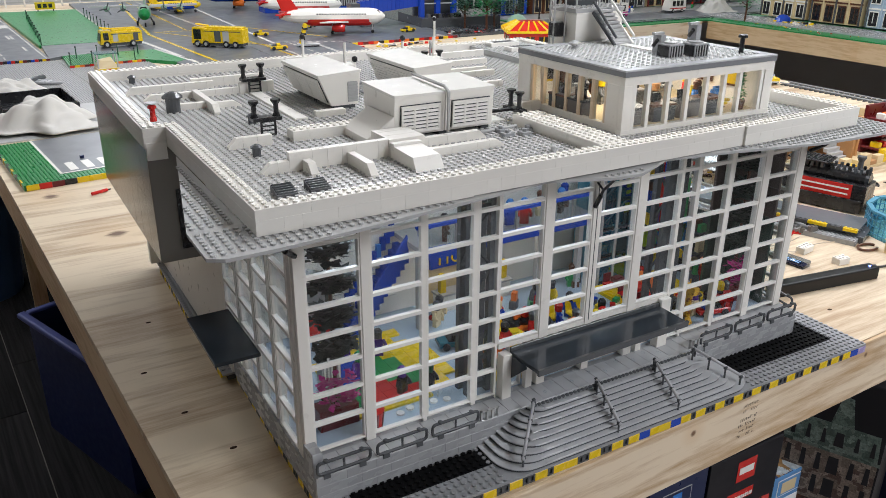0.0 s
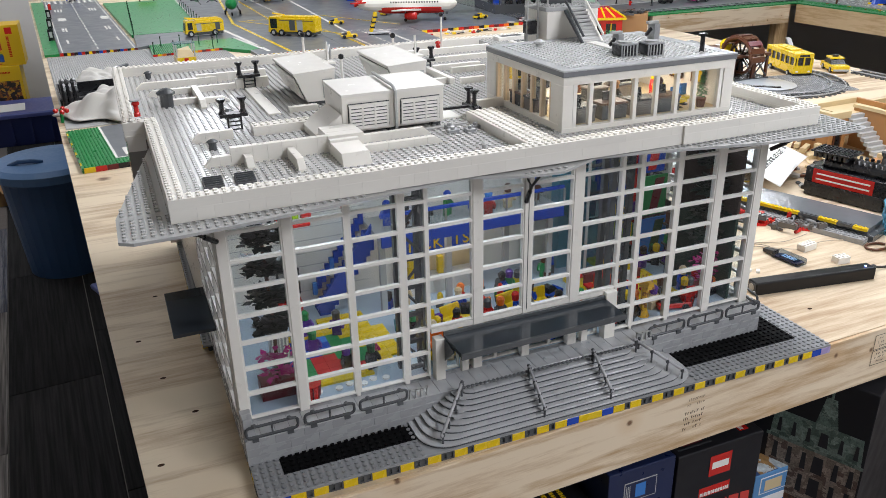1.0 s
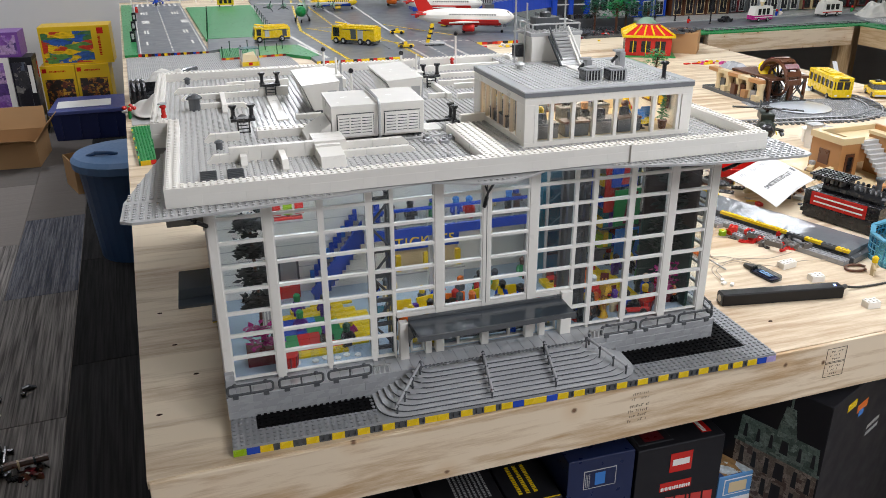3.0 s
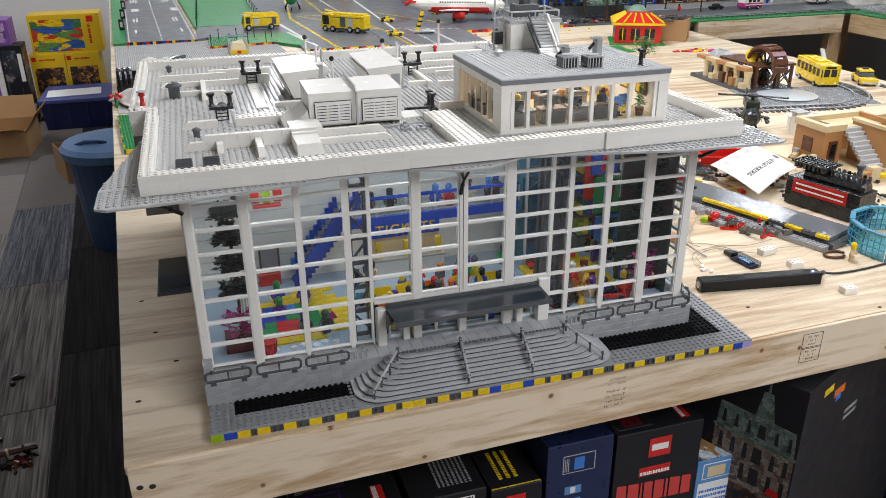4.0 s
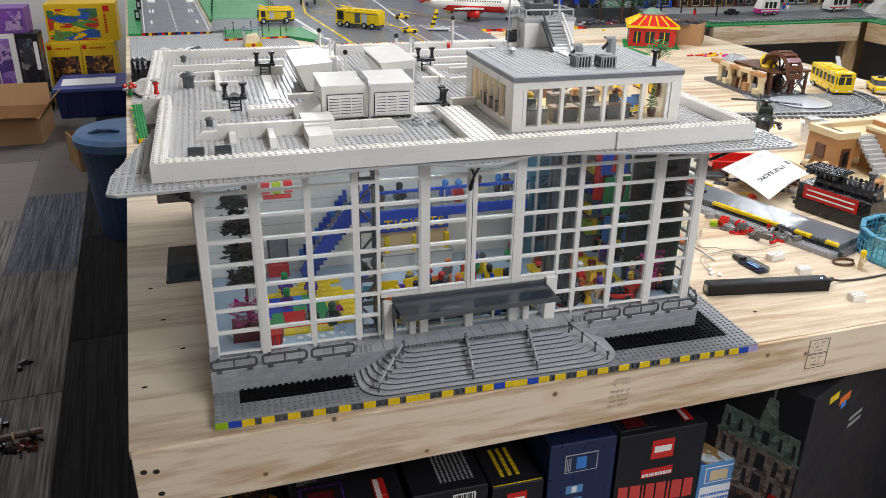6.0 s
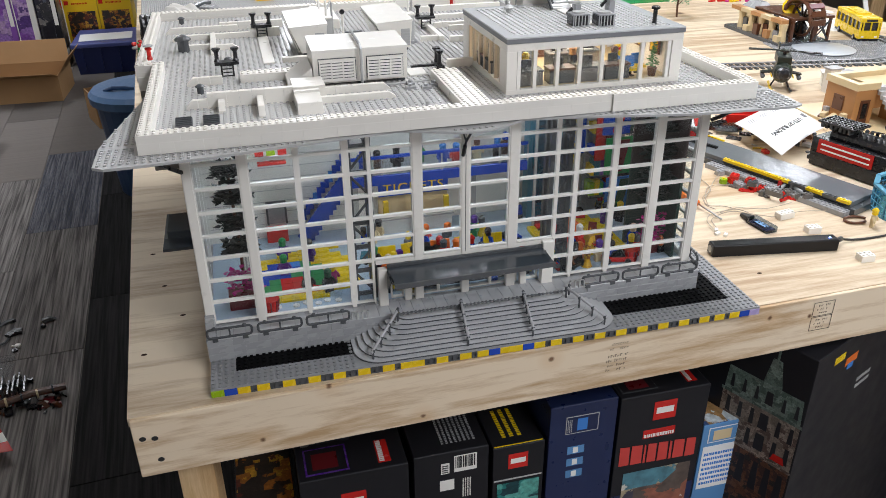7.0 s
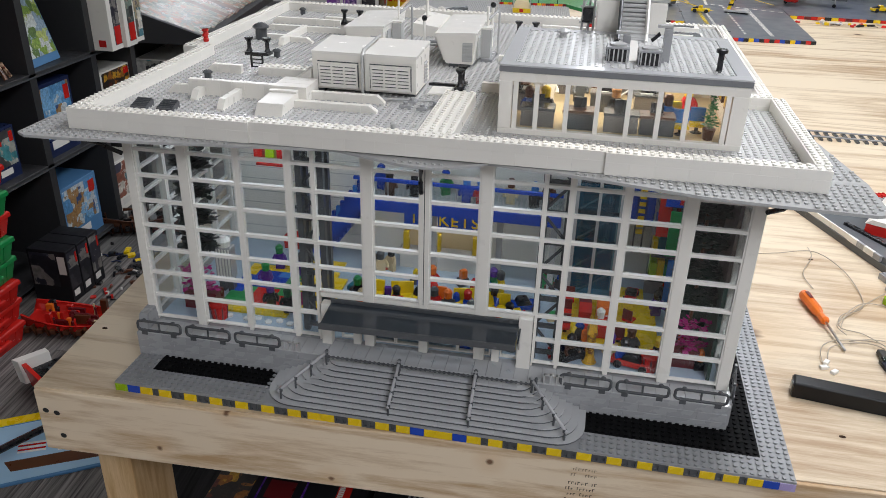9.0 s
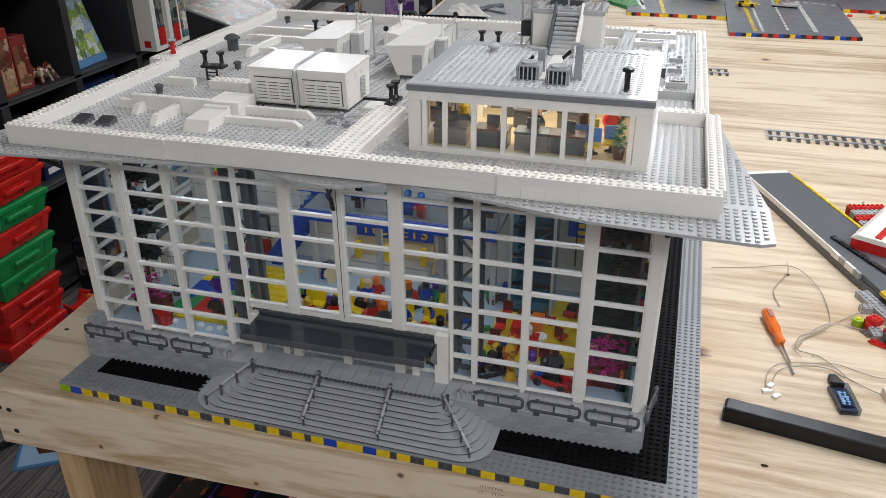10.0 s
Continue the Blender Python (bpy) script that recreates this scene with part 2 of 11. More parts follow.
TAN = plastic("tan_plastic", (0.66, 0.52, 0.30), 0.3)
NOUGAT = plastic("nougat_plastic", (0.45, 0.22, 0.08), 0.35)
ORANGE = plastic("orange_plastic", (0.80, 0.17, 0.015), 0.28)
TEAL = plastic("teal_plastic", (0.02, 0.14, 0.19), 0.2)
SAND = plastic("sand_green_plastic", (0.22, 0.35, 0.26), 0.3)
PALEBLUE = plastic("pale_blue_tile", (0.38, 0.47, 0.56), 0.14)
STEEL = plastic("brushed_steel", (0.55, 0.55, 0.56), 0.3, 0.05); STEEL.node_tree.nodes["Principled BSDF"].inputs["Metallic"].default_value = 1
GLASS = clear("clear_pane")
TBLUE = clear("clear_blue_pane", (0.30, 0.66, 0.85))
TTEAL = clear("smoked_teal_pane", (0.42, 0.66, 0.74))
PLY = wood("plywood", (0.71, 0.59, 0.425), (0.41, 0.28, 0.165), 0, 8.0, 2.6, contrast=0.21)
PINE = wood("pine_board", (0.79, 0.65, 0.475), (0.50, 0.33, 0.175), 0, 13.0, 11.0, upright=True, contrast=0.2)
PINEZ = wood("pine_post", (0.70, 0.50, 0.28), (0.50, 0.31, 0.14), 2, 16.0)
PINEY = wood("pine_rail", (0.66, 0.48, 0.28), (0.48, 0.30, 0.14), 1, 16.0)
CARD = plastic("kraft_cardboard", (0.42, 0.25, 0.12), 0.8, 0.15, 0.2, 30, 0.2)
PAPER = plastic("white_paper", (0.82, 0.82, 0.80), 0.55, 0.03)
CLOTH = plastic("grey_cotton", (0.60, 0.58, 0.54), 0.9, 0.1, 0.5, 200, 0.1)
BLKCARD = plastic("black_box_card", (0.013, 0.013, 0.016), 0.42, 0.2, 0.06, 25, 0.35)
NAVYCARD = plastic("navy_box_card", (0.012, 0.022, 0.075), 0.28, 0.2)
SKYCARD = plastic("sky_box_card", (0.10, 0.26, 0.50), 0.3, 0.2)
YELCARD = plastic("yellow_box_card", (0.74, 0.47, 0.01), 0.35, 0.1)
PURCARD = plastic("purple_box_card", (0.22, 0.08, 0.36), 0.35, 0.3)
TARMAC = plastic("tarmac_grey_tile", (0.13, 0.14, 0.155), 0.3, 0.15, 0.05, 20)
WALLP = plastic("painted_wall", (0.62, 0.61, 0.60), 0.7, 0.05, 0.15, 90, 0.2)
CEIL = plastic("ceiling_tile", (0.78, 0.77, 0.74), 0.9, 0.06, 0.4, 150, 0.1)
SHELFM = plastic("black_shelf_steel", (0.036, 0.036, 0.038), 0.42, 0.2)
TOTE = plastic("blue_tote", (0.014, 0.024, 0.10), 0.38, 0.1)
TOTELID = plastic("lavender_blue_lid", (0.07, 0.09, 0.28), 0.38, 0.1)
BARREL = plastic("steel_blue_barrel", (0.035, 0.085, 0.19), 0.38, 0.12)
INK = plastic("black_ink", (0.02, 0.02, 0.02), 0.6)
CABLE = plastic("cable_rubber", (0.03, 0.028, 0.026), 0.5)
LED = bpy.data.materials.new("blue_led"); LED.use_nodes = True
LED.node_tree.nodes["Principled BSDF"].inputs["Emission Color"].default_value = (0.1, 0.2, 1, 1)
LED.node_tree.nodes["Principled BSDF"].inputs["Emission Strength"].default_value = 8
CARP_L = carpet("carpet_grey_streak", (0.085, 0.079, 0.075), (0.27, 0.25, 0.236), 1, False)
CARP_B = carpet("carpet_blue_patch", (0.06, 0.062, 0.072), (0.20, 0.20, 0.215), 1, True)
CARP_P = carpet("carpet_plain", (0.172, 0.154, 0.141), (0.192, 0.173, 0.158), 0, False)
# dark tiles; some of the table's shade is put into this colour
CARP_D = carpet("carpet_charcoal_shaded", (0.016, 0.0155, 0.0155), (0.032, 0.031, 0.031), 1, False)
PITBLK = plastic("matt_black_plate", (0.004, 0.004, 0.0045), 0.6, 0.2, 0.04, 60, 0.12)
ART_MIX = printed("art_mixed", [(0.054, 0.054, 0.081), (0.405, 0.338, 0.216), (0.081, 0.216, 0.270), (0.743, 0.702, 0.621), (0.30, 0.11, 0.07), (0.108, 0.081, 0.068)], 6)
ART_DARK = printed("art_dark", [(0.016, 0.016, 0.022), (0.041, 0.041, 0.047), (0.216, 0.203, 0.189), (0.027, 0.027, 0.041), (0.10, 0.12, 0.16)], 6)
ART_TEAL = printed("art_teal", [(0.041, 0.162, 0.162), (0.068, 0.270, 0.297), (0.405, 0.405, 0.351), (0.068, 0.068, 0.068), (0.608, 0.600, 0.56)], 5)
ART_GOLD = printed("art_gold", [(0.027, 0.020, 0.016), (0.041, 0.027, 0.020), (0.34, 0.12, 0.02), (0.58, 0.31, 0.03), (0.12, 0.03, 0.02)], 24)
ART_SKY = printed("art_sky", [(0.10, 0.28, 0.52), (0.20, 0.42, 0.66), (0.55, 0.60, 0.62), (0.35, 0.20, 0.08), (0.04, 0.08, 0.20)], 12)
ART_CITY = printed("art_city", [(0.03, 0.032, 0.034), (0.10, 0.12, 0.11), (0.20, 0.26, 0.22), (0.34, 0.26, 0.20), (0.06, 0.06, 0.06)], 22, stretch=(2.0, 1, 0.7))
ART_DINO = printed("art_dino", [(0.10, 0.25, 0.06), (0.5, 0.04, 0.02), (0.74, 0.47, 0.01), (0.03, 0.10, 0.35), (0.06, 0.16, 0.05)], 6, stretch=(0.6, 1, 1.8))

# ---- mesh tools; lengths in millimetres ----
class Geo:
    def __init__(self):
        self.v, self.f = [], []

    def add(self, vs, fs):
        o = len(self.v)
        self.v += [tuple(p) for p in vs]
        self.f += [tuple(i + o for i in q) for q in fs]
        return self

    def box(self, x0, y0, z0, x1, y1, z1):
        vs = [(x, y, z) for z in (z0, z1) for y in (y0, y1) for x in (x0, x1)]
        return self.add(vs, [(0, 2, 3, 1), (4, 5, 7, 6), (0, 1, 5, 4), (2, 6, 7, 3), (0, 4, 6, 2), (1, 3, 7, 5)])

    def cham(self, x0, y0, z0, x1, y1, z1, c=0.4):
        """A box with its four upper edges and four uprights chamfered."""
        vs = [(x0, y0, z0), (x1, y0, z0), (x1, y1, z0), (x0, y1, z0), (x0, y0, z1 - c), (x1, y0, z1 - c), (x1, y1, z1 - c), (x0, y1, z1 - c),
              (x0 + c, y0 + c, z1), (x1 - c, y0 + c, z1), (x1 - c, y1 - c, z1), (x0 + c, y1 - c, z1)]
        fs = [(3, 2, 1, 0), (8, 9, 10, 11)]
        for k in range(4):
            q = (k + 1) % 4
            fs += [(k, q, q + 4, k + 4), (k + 4, q + 4, q + 8, k + 8)]
        return self.add(vs, fs)

    def hexa(self, low, high):
        """A six-sided solid from four lower and four upper corners, both anticlockwise from above."""
        fs = [(3, 2, 1, 0), (4, 5, 6, 7)] + [(k, (k + 1) % 4, (k + 1) % 4 + 4, k + 4) for k in range(4)]
        return self.add([*low, *high], fs)

    def prism(self, outline, z0, z1):
        n = len(outline)
        vs = [(x, y, z0) for x, y in outline] + [(x, y, z1) for x, y in outline]
        return self.add(vs, [tuple(range(n - 1, -1, -1)), tuple(range(n, 2 * n))] + [(k, (k + 1) % n, (k + 1) % n + n, k + n) for k in range(n)])

    def lathe(self, cx, cy, rings, n=12):
        """rings: (radius, z) from the bottom up."""
        vs = [(cx + r * math.cos(2 * math.pi * k / n), cy + r * math.sin(2 * math.pi * k / n), z) for r, z in rings for k in range(n)]
        fs = [tuple(range(n - 1, -1, -1)), tuple(range((len(rings) - 1) * n, len(rings) * n))]
        for i in range(len(rings) - 1):
            fs += [(i * n + k, i * n + (k + 1) % n, (i + 1) * n + (k + 1) % n, (i + 1) * n + k) for k in range(n)]
        return self.add(vs, fs)

    def stud(self, x, y, z, n=8, r=2.4, h=1.7):
        vs = [(x + r * math.cos(2 * math.pi * (k + 0.5) / n), y + r * math.sin(2 * math.pi * (k + 0.5) / n), zz) for zz in (z, z + h) for k in range(n)]
        return self.add(vs, [tuple(range(n, 2 * n))] + [(k, (k + 1) % n, (k + 1) % n + n, k + n) for k in range(n)])

    def tube(self, pts, r, n=6):
        pts = [Vector(p) for p in pts]
        vs, side = [], None
        for i, p in enumerate(pts):
            d = (pts[min(i + 1, len(pts) - 1)] - pts[max(i - 1, 0)]).normalized()
            if side is None:
                side = d.orthogonal().normalized()
            side = (side - d * side.dot(d)).normalized()
            up = d.cross(side)
            vs += [p + r * (math.cos(2 * math.pi * k / n) * side + math.sin(2 * math.pi * k / n) * up) for k in range(n)]
        fs = [tuple(range(n - 1, -1, -1)), tuple(range(len(vs) - n, len(vs)))]
        for i in range(len(pts) - 1):
            fs += [(i * n + k, i * n + (k + 1) % n, (i + 1) * n + (k + 1) % n, (i + 1) * n + k) for k in range(n)]
        return self.add(vs, fs)

    def ball(self, x, y, z, r, n=8, m=5, sq=(1, 1, 1)):
        rings = [(max(0.02, math.sin(math.pi * i / m)) * r, -math.cos(math.pi * i / m) * r) for i in range(m + 1)]
        vs = [(x + q * sq[0] * math.cos(2 * math.pi * k / n), y + q * sq[1] * math.sin(2 * math.pi * k / n), z + w * sq[2]) for q, w in rings for k in range(n)]
        fs = []
        for i in range(m):
            fs += [(i * n + k, i * n + (k + 1) % n, (i + 1) * n + (k + 1) % n, (i + 1) * n + k) for k in range(n)]
        return self.add(vs, fs)

    def moved(self, m, start=0):
        for i in range(start, len(self.v)):
            self.v[i] = tuple(m @ Vector(self.v[i]))
        return self


def mesh_of(name, g, mat, smooth=False):
    me = bpy.data.meshes.new(name)
    me.from_pydata([(x / 1000, y / 1000, z / 1000) for x, y, z in g.v], [], g.f)
    for mm in (mat if isinstance(mat, (list, tuple)) else [mat]):
        me.materials.append(mm)
    if smooth:
        me.shade_smooth()
    me.update()
    return me


def part(name, g, mat, parent=None, label="", kind="", bev=0.0, smooth=False, at=None, turn=0.0):
    """One mesh object, under its thing where it has one."""
    ob = new(name, mesh_of(name, g, mat, smooth))
    if parent is not None:
        ob.parent = parent
    if at is not None:
        ob.matrix_basis = pose(at[0] / 1000, at[1] / 1000, at[2] / 1000, 0, 0, turn)
    if bev:
        md = ob.modifiers.new("bevel", "BEVEL")
        md.width, md.segments, md.limit_method = bev / 1000, 2, "ANGLE"
    return tagged(ob, label, kind=kind)


def thing(name, at=(0, 0, 0), label="", category="", group="", kind="", turn=0.0):
    ob = new(name)
    ob.empty_display_size = 0.01
    ob.matrix_basis = pose(at[0] / 1000, at[1] / 1000, at[2] / 1000, 0, 0, turn)
    return tagged(ob, label, category, group, kind)


def solo(name, g, mat, at=(0, 0, 0), label="", category="", group="", kind="", turn=0.0, bev=0.0, smooth=False):
    """A thing that is one plain mesh."""
    ob = part(name, g, mat, None, label, kind, bev, smooth, at, turn)
    return tagged(ob, category=category, group=group)


def share(name, me, parent, at, turn=0.0):
    """A piece that shares its mesh with its likes."""
    ob = new(name, me)
    ob.parent = parent
    ob.matrix_basis = pose(at[0] / 1000, at[1] / 1000, at[2] / 1000, 0, 0, turn)
    return ob


def studs(x0, y0, x1, y1, z, n=8, keep=None):
    """A field of studs on the 8 mm grid inside a rectangle."""
    g = Geo()
    nx, ny = int(round((x1 - x0) / 8)), int(round((y1 - y0) / 8))
    for i in range(nx):
        for j in range(ny):
            x, y = x0 + (i + 0.5) * (x1 - x0) / nx, y0 + (j + 0.5) * (y1 - y0) / ny
            if keep is None or keep(x, y):
                g.stud(x, y, z, n)
    return g

# ======== the room: floor, walls, ceiling ========
FLOOR = -890.0
solo("floor", Geo().box(-4000, -3000, FLOOR - 60, 6000, 9000, FLOOR - 4), CARP_P, label="", kind="structure")
for nm, (a, b_, c, d) in {"wall_north": (-4000, 6300, 6000, 6400), "wall_south": (-4000, -3000, 6000, -2900), "wall_west": (-3300, -2900, -3200, 6300), "wall_east": (5200, -2900, 5300, 6300)}.items():
    solo(nm, Geo().box(a, b_, FLOOR - 4, c, d, CEILING * 1000 + 30), WALLP, kind="structure")
solo("ceiling", Geo().box(-4000, -3000, CEILING * 1000 + 30, 6000, 9000, CEILING * 1000 + 90), CEIL, kind="structure")
ceiling_lamp = thing("ceiling_light", (1050, 850, CEILING * 1000), "recessed white ceiling light panel in a tiled ceiling", "ceiling light", "ceiling lights")
gf = Geo()
for x0, y0, x1, y1 in ((-170, -585, 170, -570), (-170, 570, 170, 585), (-170, -570, -155, 570), (155, -570, 170, 570)):
    gf.box(x0, y0, -12, x1, y1, 29)
part("frame", gf, WHITE, ceiling_lamp)
for lx, ly in TROFFERS[1:]:
    copy_thing(ceiling_lamp, pose(lx, ly, CEILING))

# ======== the plywood table ========
table = thing("work_table", (0, 0, 0), "plywood table with a pine board apron and square legs", "table")
part("tabletop", Geo().prism([(-99, -14), (2340, 55), (2372, 1500), (2365, 5600), (-490, 5600)], -12, 0), PLY, table, "pale plywood sheet with dark screw holes")
gb = Geo(); gb.prism([(-97, -19), (2340, 50), (2340, 88), (-97, 19)], -90, -1.5)
part("front_apron", gb, PINE, table, "knotty pine board", bev=1.5)
part("side_apron", Geo().prism([(-99, 20), (-62, 20), (-452, 5600), (-489, 5600)], -98, -12.5), PINEY, table, bev=1.5)
part("cross_rail", Geo().box(1150, 60, -98, 1188, 5500, -12.5), PINEY, table)
for lx, ly in ((-61, 21), (1480, 90), (2200, 90), (-180, 2300), (2100, 2500)):
    part("leg", Geo().box(lx, ly, FLOOR, lx + 46, ly + 89, -98.5 if ly < 200 else -12.5), PINEZ, table, bev=1.5)
for x, z in ((-72, -32), (-70, -66), (-86, -30)):
    scr = Geo().add([(x + 4.2 * math.cos(a * math.pi / 5), -19.6 + 0.028 * (x + 97), z + 3.6 * math.sin(a * math.pi / 5)) for a in range(10)], [tuple(range(9, -1, -1))])
    part("screw", scr, INK, table)
HOLE = plastic("dark_screw_hole", (0.05, 0.03, 0.02), 0.9, 0.1, 0.04, 60, 0.05)
for x, y in ((-88, 120), (-70, 305), (-94, 420), (-60, 560), (840, 95), (1040, 30), (-40, 210), (905, 560), (1450, 230)):
    knot_top = Geo().add([(x + 4.2 * math.cos(a * math.pi / 5), y + 2.6 * math.sin(a * math.pi / 5), 0.35) for a in range(10)], [tuple(range(10))])
    part("screw_hole", knot_top, HOLE, table)


def stamp(x, w, rows, z, pitch=8.0, mark=3.4):
    """Ink stamp on the board's face: rows of short thin strokes."""
    g = Geo(); rnd = random.Random(int(x))
    for r_ in range(rows):
        zz = z - r_ * pitch
        xx = x + rnd.uniform(0, 4)
        while xx < x + w - rnd.uniform(0, 6):
            y = -19.5 + 0.0283 * (xx + 97)
            ww, hh = rnd.uniform(1.2, 3.0), mark * rnd.uniform(0.7, 1.3)
            if rnd.random() < 0.8:
                g.add([(xx, y, zz), (xx + 0.8, y, zz), (xx + 0.8, y, zz + hh), (xx, y, zz + hh)], [(0, 1, 2, 3)])
                g.add([(xx, y, zz + hh), (xx + ww, y, zz + hh), (xx + ww, y, zz + hh - 0.8), (xx, y, zz + hh - 0.8)], [(3, 2, 1, 0)])
            xx += ww + 1.5
    return g


part("ink_stamp", stamp(540, 30, 2, -20), plastic("faded_ink", (0.30, 0.23, 0.16), 0.6), table, "faded grey ink stamp", kind="stuff")
part("ink_stamp", stamp(536, 34, 4, -40), INK, table, "black ink stamp", kind="stuff")
for z_ in (-34, -60):
    part("ink_stamp", stamp(884, 26, 3, z_ + 16, 6.5, 3.0), INK, table, "black ink stamp in a box", kind="stuff")
    for x0, z0, x1, z1 in ((878, z_, 916, z_ - 0.9), (878, z_ + 24, 916, z_ + 23.1), (878, z_, 878.9, z_ + 24), (915, z_, 916, z_ + 24)):
        y = -19.5 + 0.0283 * (x0 + 97)
        part("stamp_rule", Geo().add([(x0, y, z0), (x1, y + 0.0283 * (x1 - x0), z0), (x1, y + 0.0283 * (x1 - x0), z1), (x0, y, z1)], [(0, 1, 2, 3)]), INK, table)

# ======== the model terminal building ========
model = thing("model_building", (0, 0, 0), "large white toy brick terminal building with glazed front", "model building")
DECK, TOP, BASE = 311.0, 326.0, 12.8

# base: plate on bricks
base = part("base_plate", Geo().prism([(0.3, 0.3), (767.7, 0.3), (767.7, 760), (-16, 760), (-16, 345), (0.3, 345)], 9.7, 12.8), BASEG, model, "light grey studded base plates", bev=0.3)
part("base_core", Geo().prism([(6, 6), (762, 6), (762, 752), (-9, 752), (-9, 350), (6, 350)], 0.2, 9.6), DGREY, model)
pit = lambda x, y: (32 < x < 736 and 32 < y < 70 and not 176 < x < 552) or (702 < x < 736 and 32 < y < 700)
inside = lambda x, y: x > 0 and 60 < y and x < 710
stair_zone = lambda x, y: 180 < x < 548 and y < 66
part("studs", studs(0, 0, 768, 752, 12.8, keep=lambda x, y: not pit(x, y) and not inside(x, y) and not stair_zone(x, y)), BASEG, base, kind="stuff")
part("studs", studs(-16, 352, 0, 752, 12.8), BASEG, base, kind="stuff")
pitp = part("planting_bed", Geo().box(32, 32, 12.6, 183, 60, 13.4), PITBLK, model, "black studded strip")
part("planting_bed", Geo().prism([(549, 32), (736, 32), (736, 704), (700, 704), (700, 72), (549, 72)], 12.6, 13.4), PITBLK, model, "black studded strip")
part("studs", studs(32, 32, 736, 704, 13.4, keep=pit), PITBLK, pitp, kind="stuff")

# edge bricks, each its own piece
EDGE = ("g2 b2 y2 t1 y2" + " t2 y2" * 5 + " t1 y2 " + "y2" + " t2 y2" * 2 + " t1 y2 b2 y4 b2 y2 t1 y2 t2 y2 t2 " + "y2" + " t2 y2" * 5 + " t1 y2 t1 y2 b2 l2").split()
edge_mats = {"g": LIME, "b": BLUE, "y": YELLOW, "t": DGREY, "l": LAV}
edge_mesh = {}


def edge_brick(kind, n):
    if (kind, n) not in edge_mesh:
        g = Geo(); L = n * 8 - 0.25
        if kind == "t":
            # technic brick: face with round pits
            g.box(0, 2.2, 0, L, 8, 9.5); g.box(0, 0, 0, L, 2.2, 1.6); g.box(0, 0, 7.9, L, 2.2, 9.5)
            for k in range(n + 1):
                xa = min(max(k * 8 - 2.0, 0), L); xb = min(max(k * 8 + 2.0, 0), L)
                if xb > xa:
                    g.box(xa, 0, 1.6, xb, 2.2, 7.9)
        else:
            g.cham(0, 0, 0, L, 8, 9.5, 0.3)
        edge_mesh[(kind, n)] = mesh_of("edge_brick", g, edge_mats[kind])
    return edge_mesh[(kind, n)]


core = [o for o in model.children if o.name.startswith("base_core")][0]
xx = 0
for tok in EDGE:
    share("edge_brick", edge_brick(tok[0], int(tok[1])), core, (xx * 8 + 0.1, 0.1, 0.15))
    xx += int(tok[1])
yy = 1
for k in range(23):
    n = 2
    share("edge_brick", edge_brick("y" if k % 2 else "t", n), core, (767.8, yy * 8, 0.15), 90)
    yy += n
yy = 3
for k in range(44):
    xl = 0.1 if yy * 8 < 345 else -15.9
    share("edge_brick", edge_brick("y" if k % 2 else "t", 2), core, (xl, yy * 8 + 16, 0.15), -90)
    yy += 2

STEP = plastic("polished_step_grey", (0.47, 0.475, 0.48), 0.14, 0.08)
# plinth of stone-grey bricks
PL = 45.0
plinth = part("plinth", Geo().box(2, 62, BASE, 706, 340, PL - 0.5), MGREY, model, "stone grey brick plinth")
gbr = {n: mesh_of("brick", Geo().cham(0, 0, 0, n * 8 - 0.2, 8, 10.5, 0.25), MGREY) for n in (4, 6, 8)}
for row in range(3):
    x = 0.0; k = 0
    rnd = random.Random(row)
    while x < 704:
        n = rnd.choice((4, 6, 8, 8)); n = n if x + n * 8 <= 708 else 4
        if not (200 < x < 500) and x + n * 8 < 713:
            share("brick", gbr[n], plinth, (x, 60, BASE + 0.2 + row * 10.7))
        x += n * 8
for row in range(3):
    for k in range(4):
        share("brick", gbr[8], plinth, (-0.2, 132 + 64 * k, BASE + 0.2 + row * 10.7), -90)
        share("brick", gbr[8], plinth, (708.5, 68 + 64 * k, BASE + 0.2 + row * 10.7), 90)
tile = mesh_of("tile", Geo().cham(0, 0, 0, 15.7, 31.7, 1.6, 0.3), STEP)
for i in range(44):
    share("tile", tile, plinth, (2 + 16 * i, 60.2, PL - 1.0 + 0.12 * (i % 3)))
for x, y in ((262, 78), (281, 71), (300, 84), (322, 74), (352, 80), (371, 72), (398, 83), (418, 75), (441, 82), (459, 73)):
    st_ = part("clear_stud", Geo().stud(x, y, PL + 0.9, 10, 2.5, 2.0), GLASS, plinth); st_.visible_shadow = False

# front stair: rounded treads that step in on three sides
stair = part("front_stair", Geo().box(262, 66, BASE, 472, 70, PL - 1), MGREY, model, "light grey polished stepped stair with rounded corners")


def rounded(x0, x1, y0, yb, r):
    pts = [(x1, yb), (x0, yb)]
    for a in range(9):
        t = math.pi + a * math.pi / 16
        pts.append((x0 + r + r * math.cos(t), y0 + r + r * math.sin(t)))
    for a in range(9):
        t = 1.5 * math.pi + a * math.pi / 16
        pts.append((x1 - r + r * math.cos(t), y0 + r + r * math.sin(t)))
    return pts


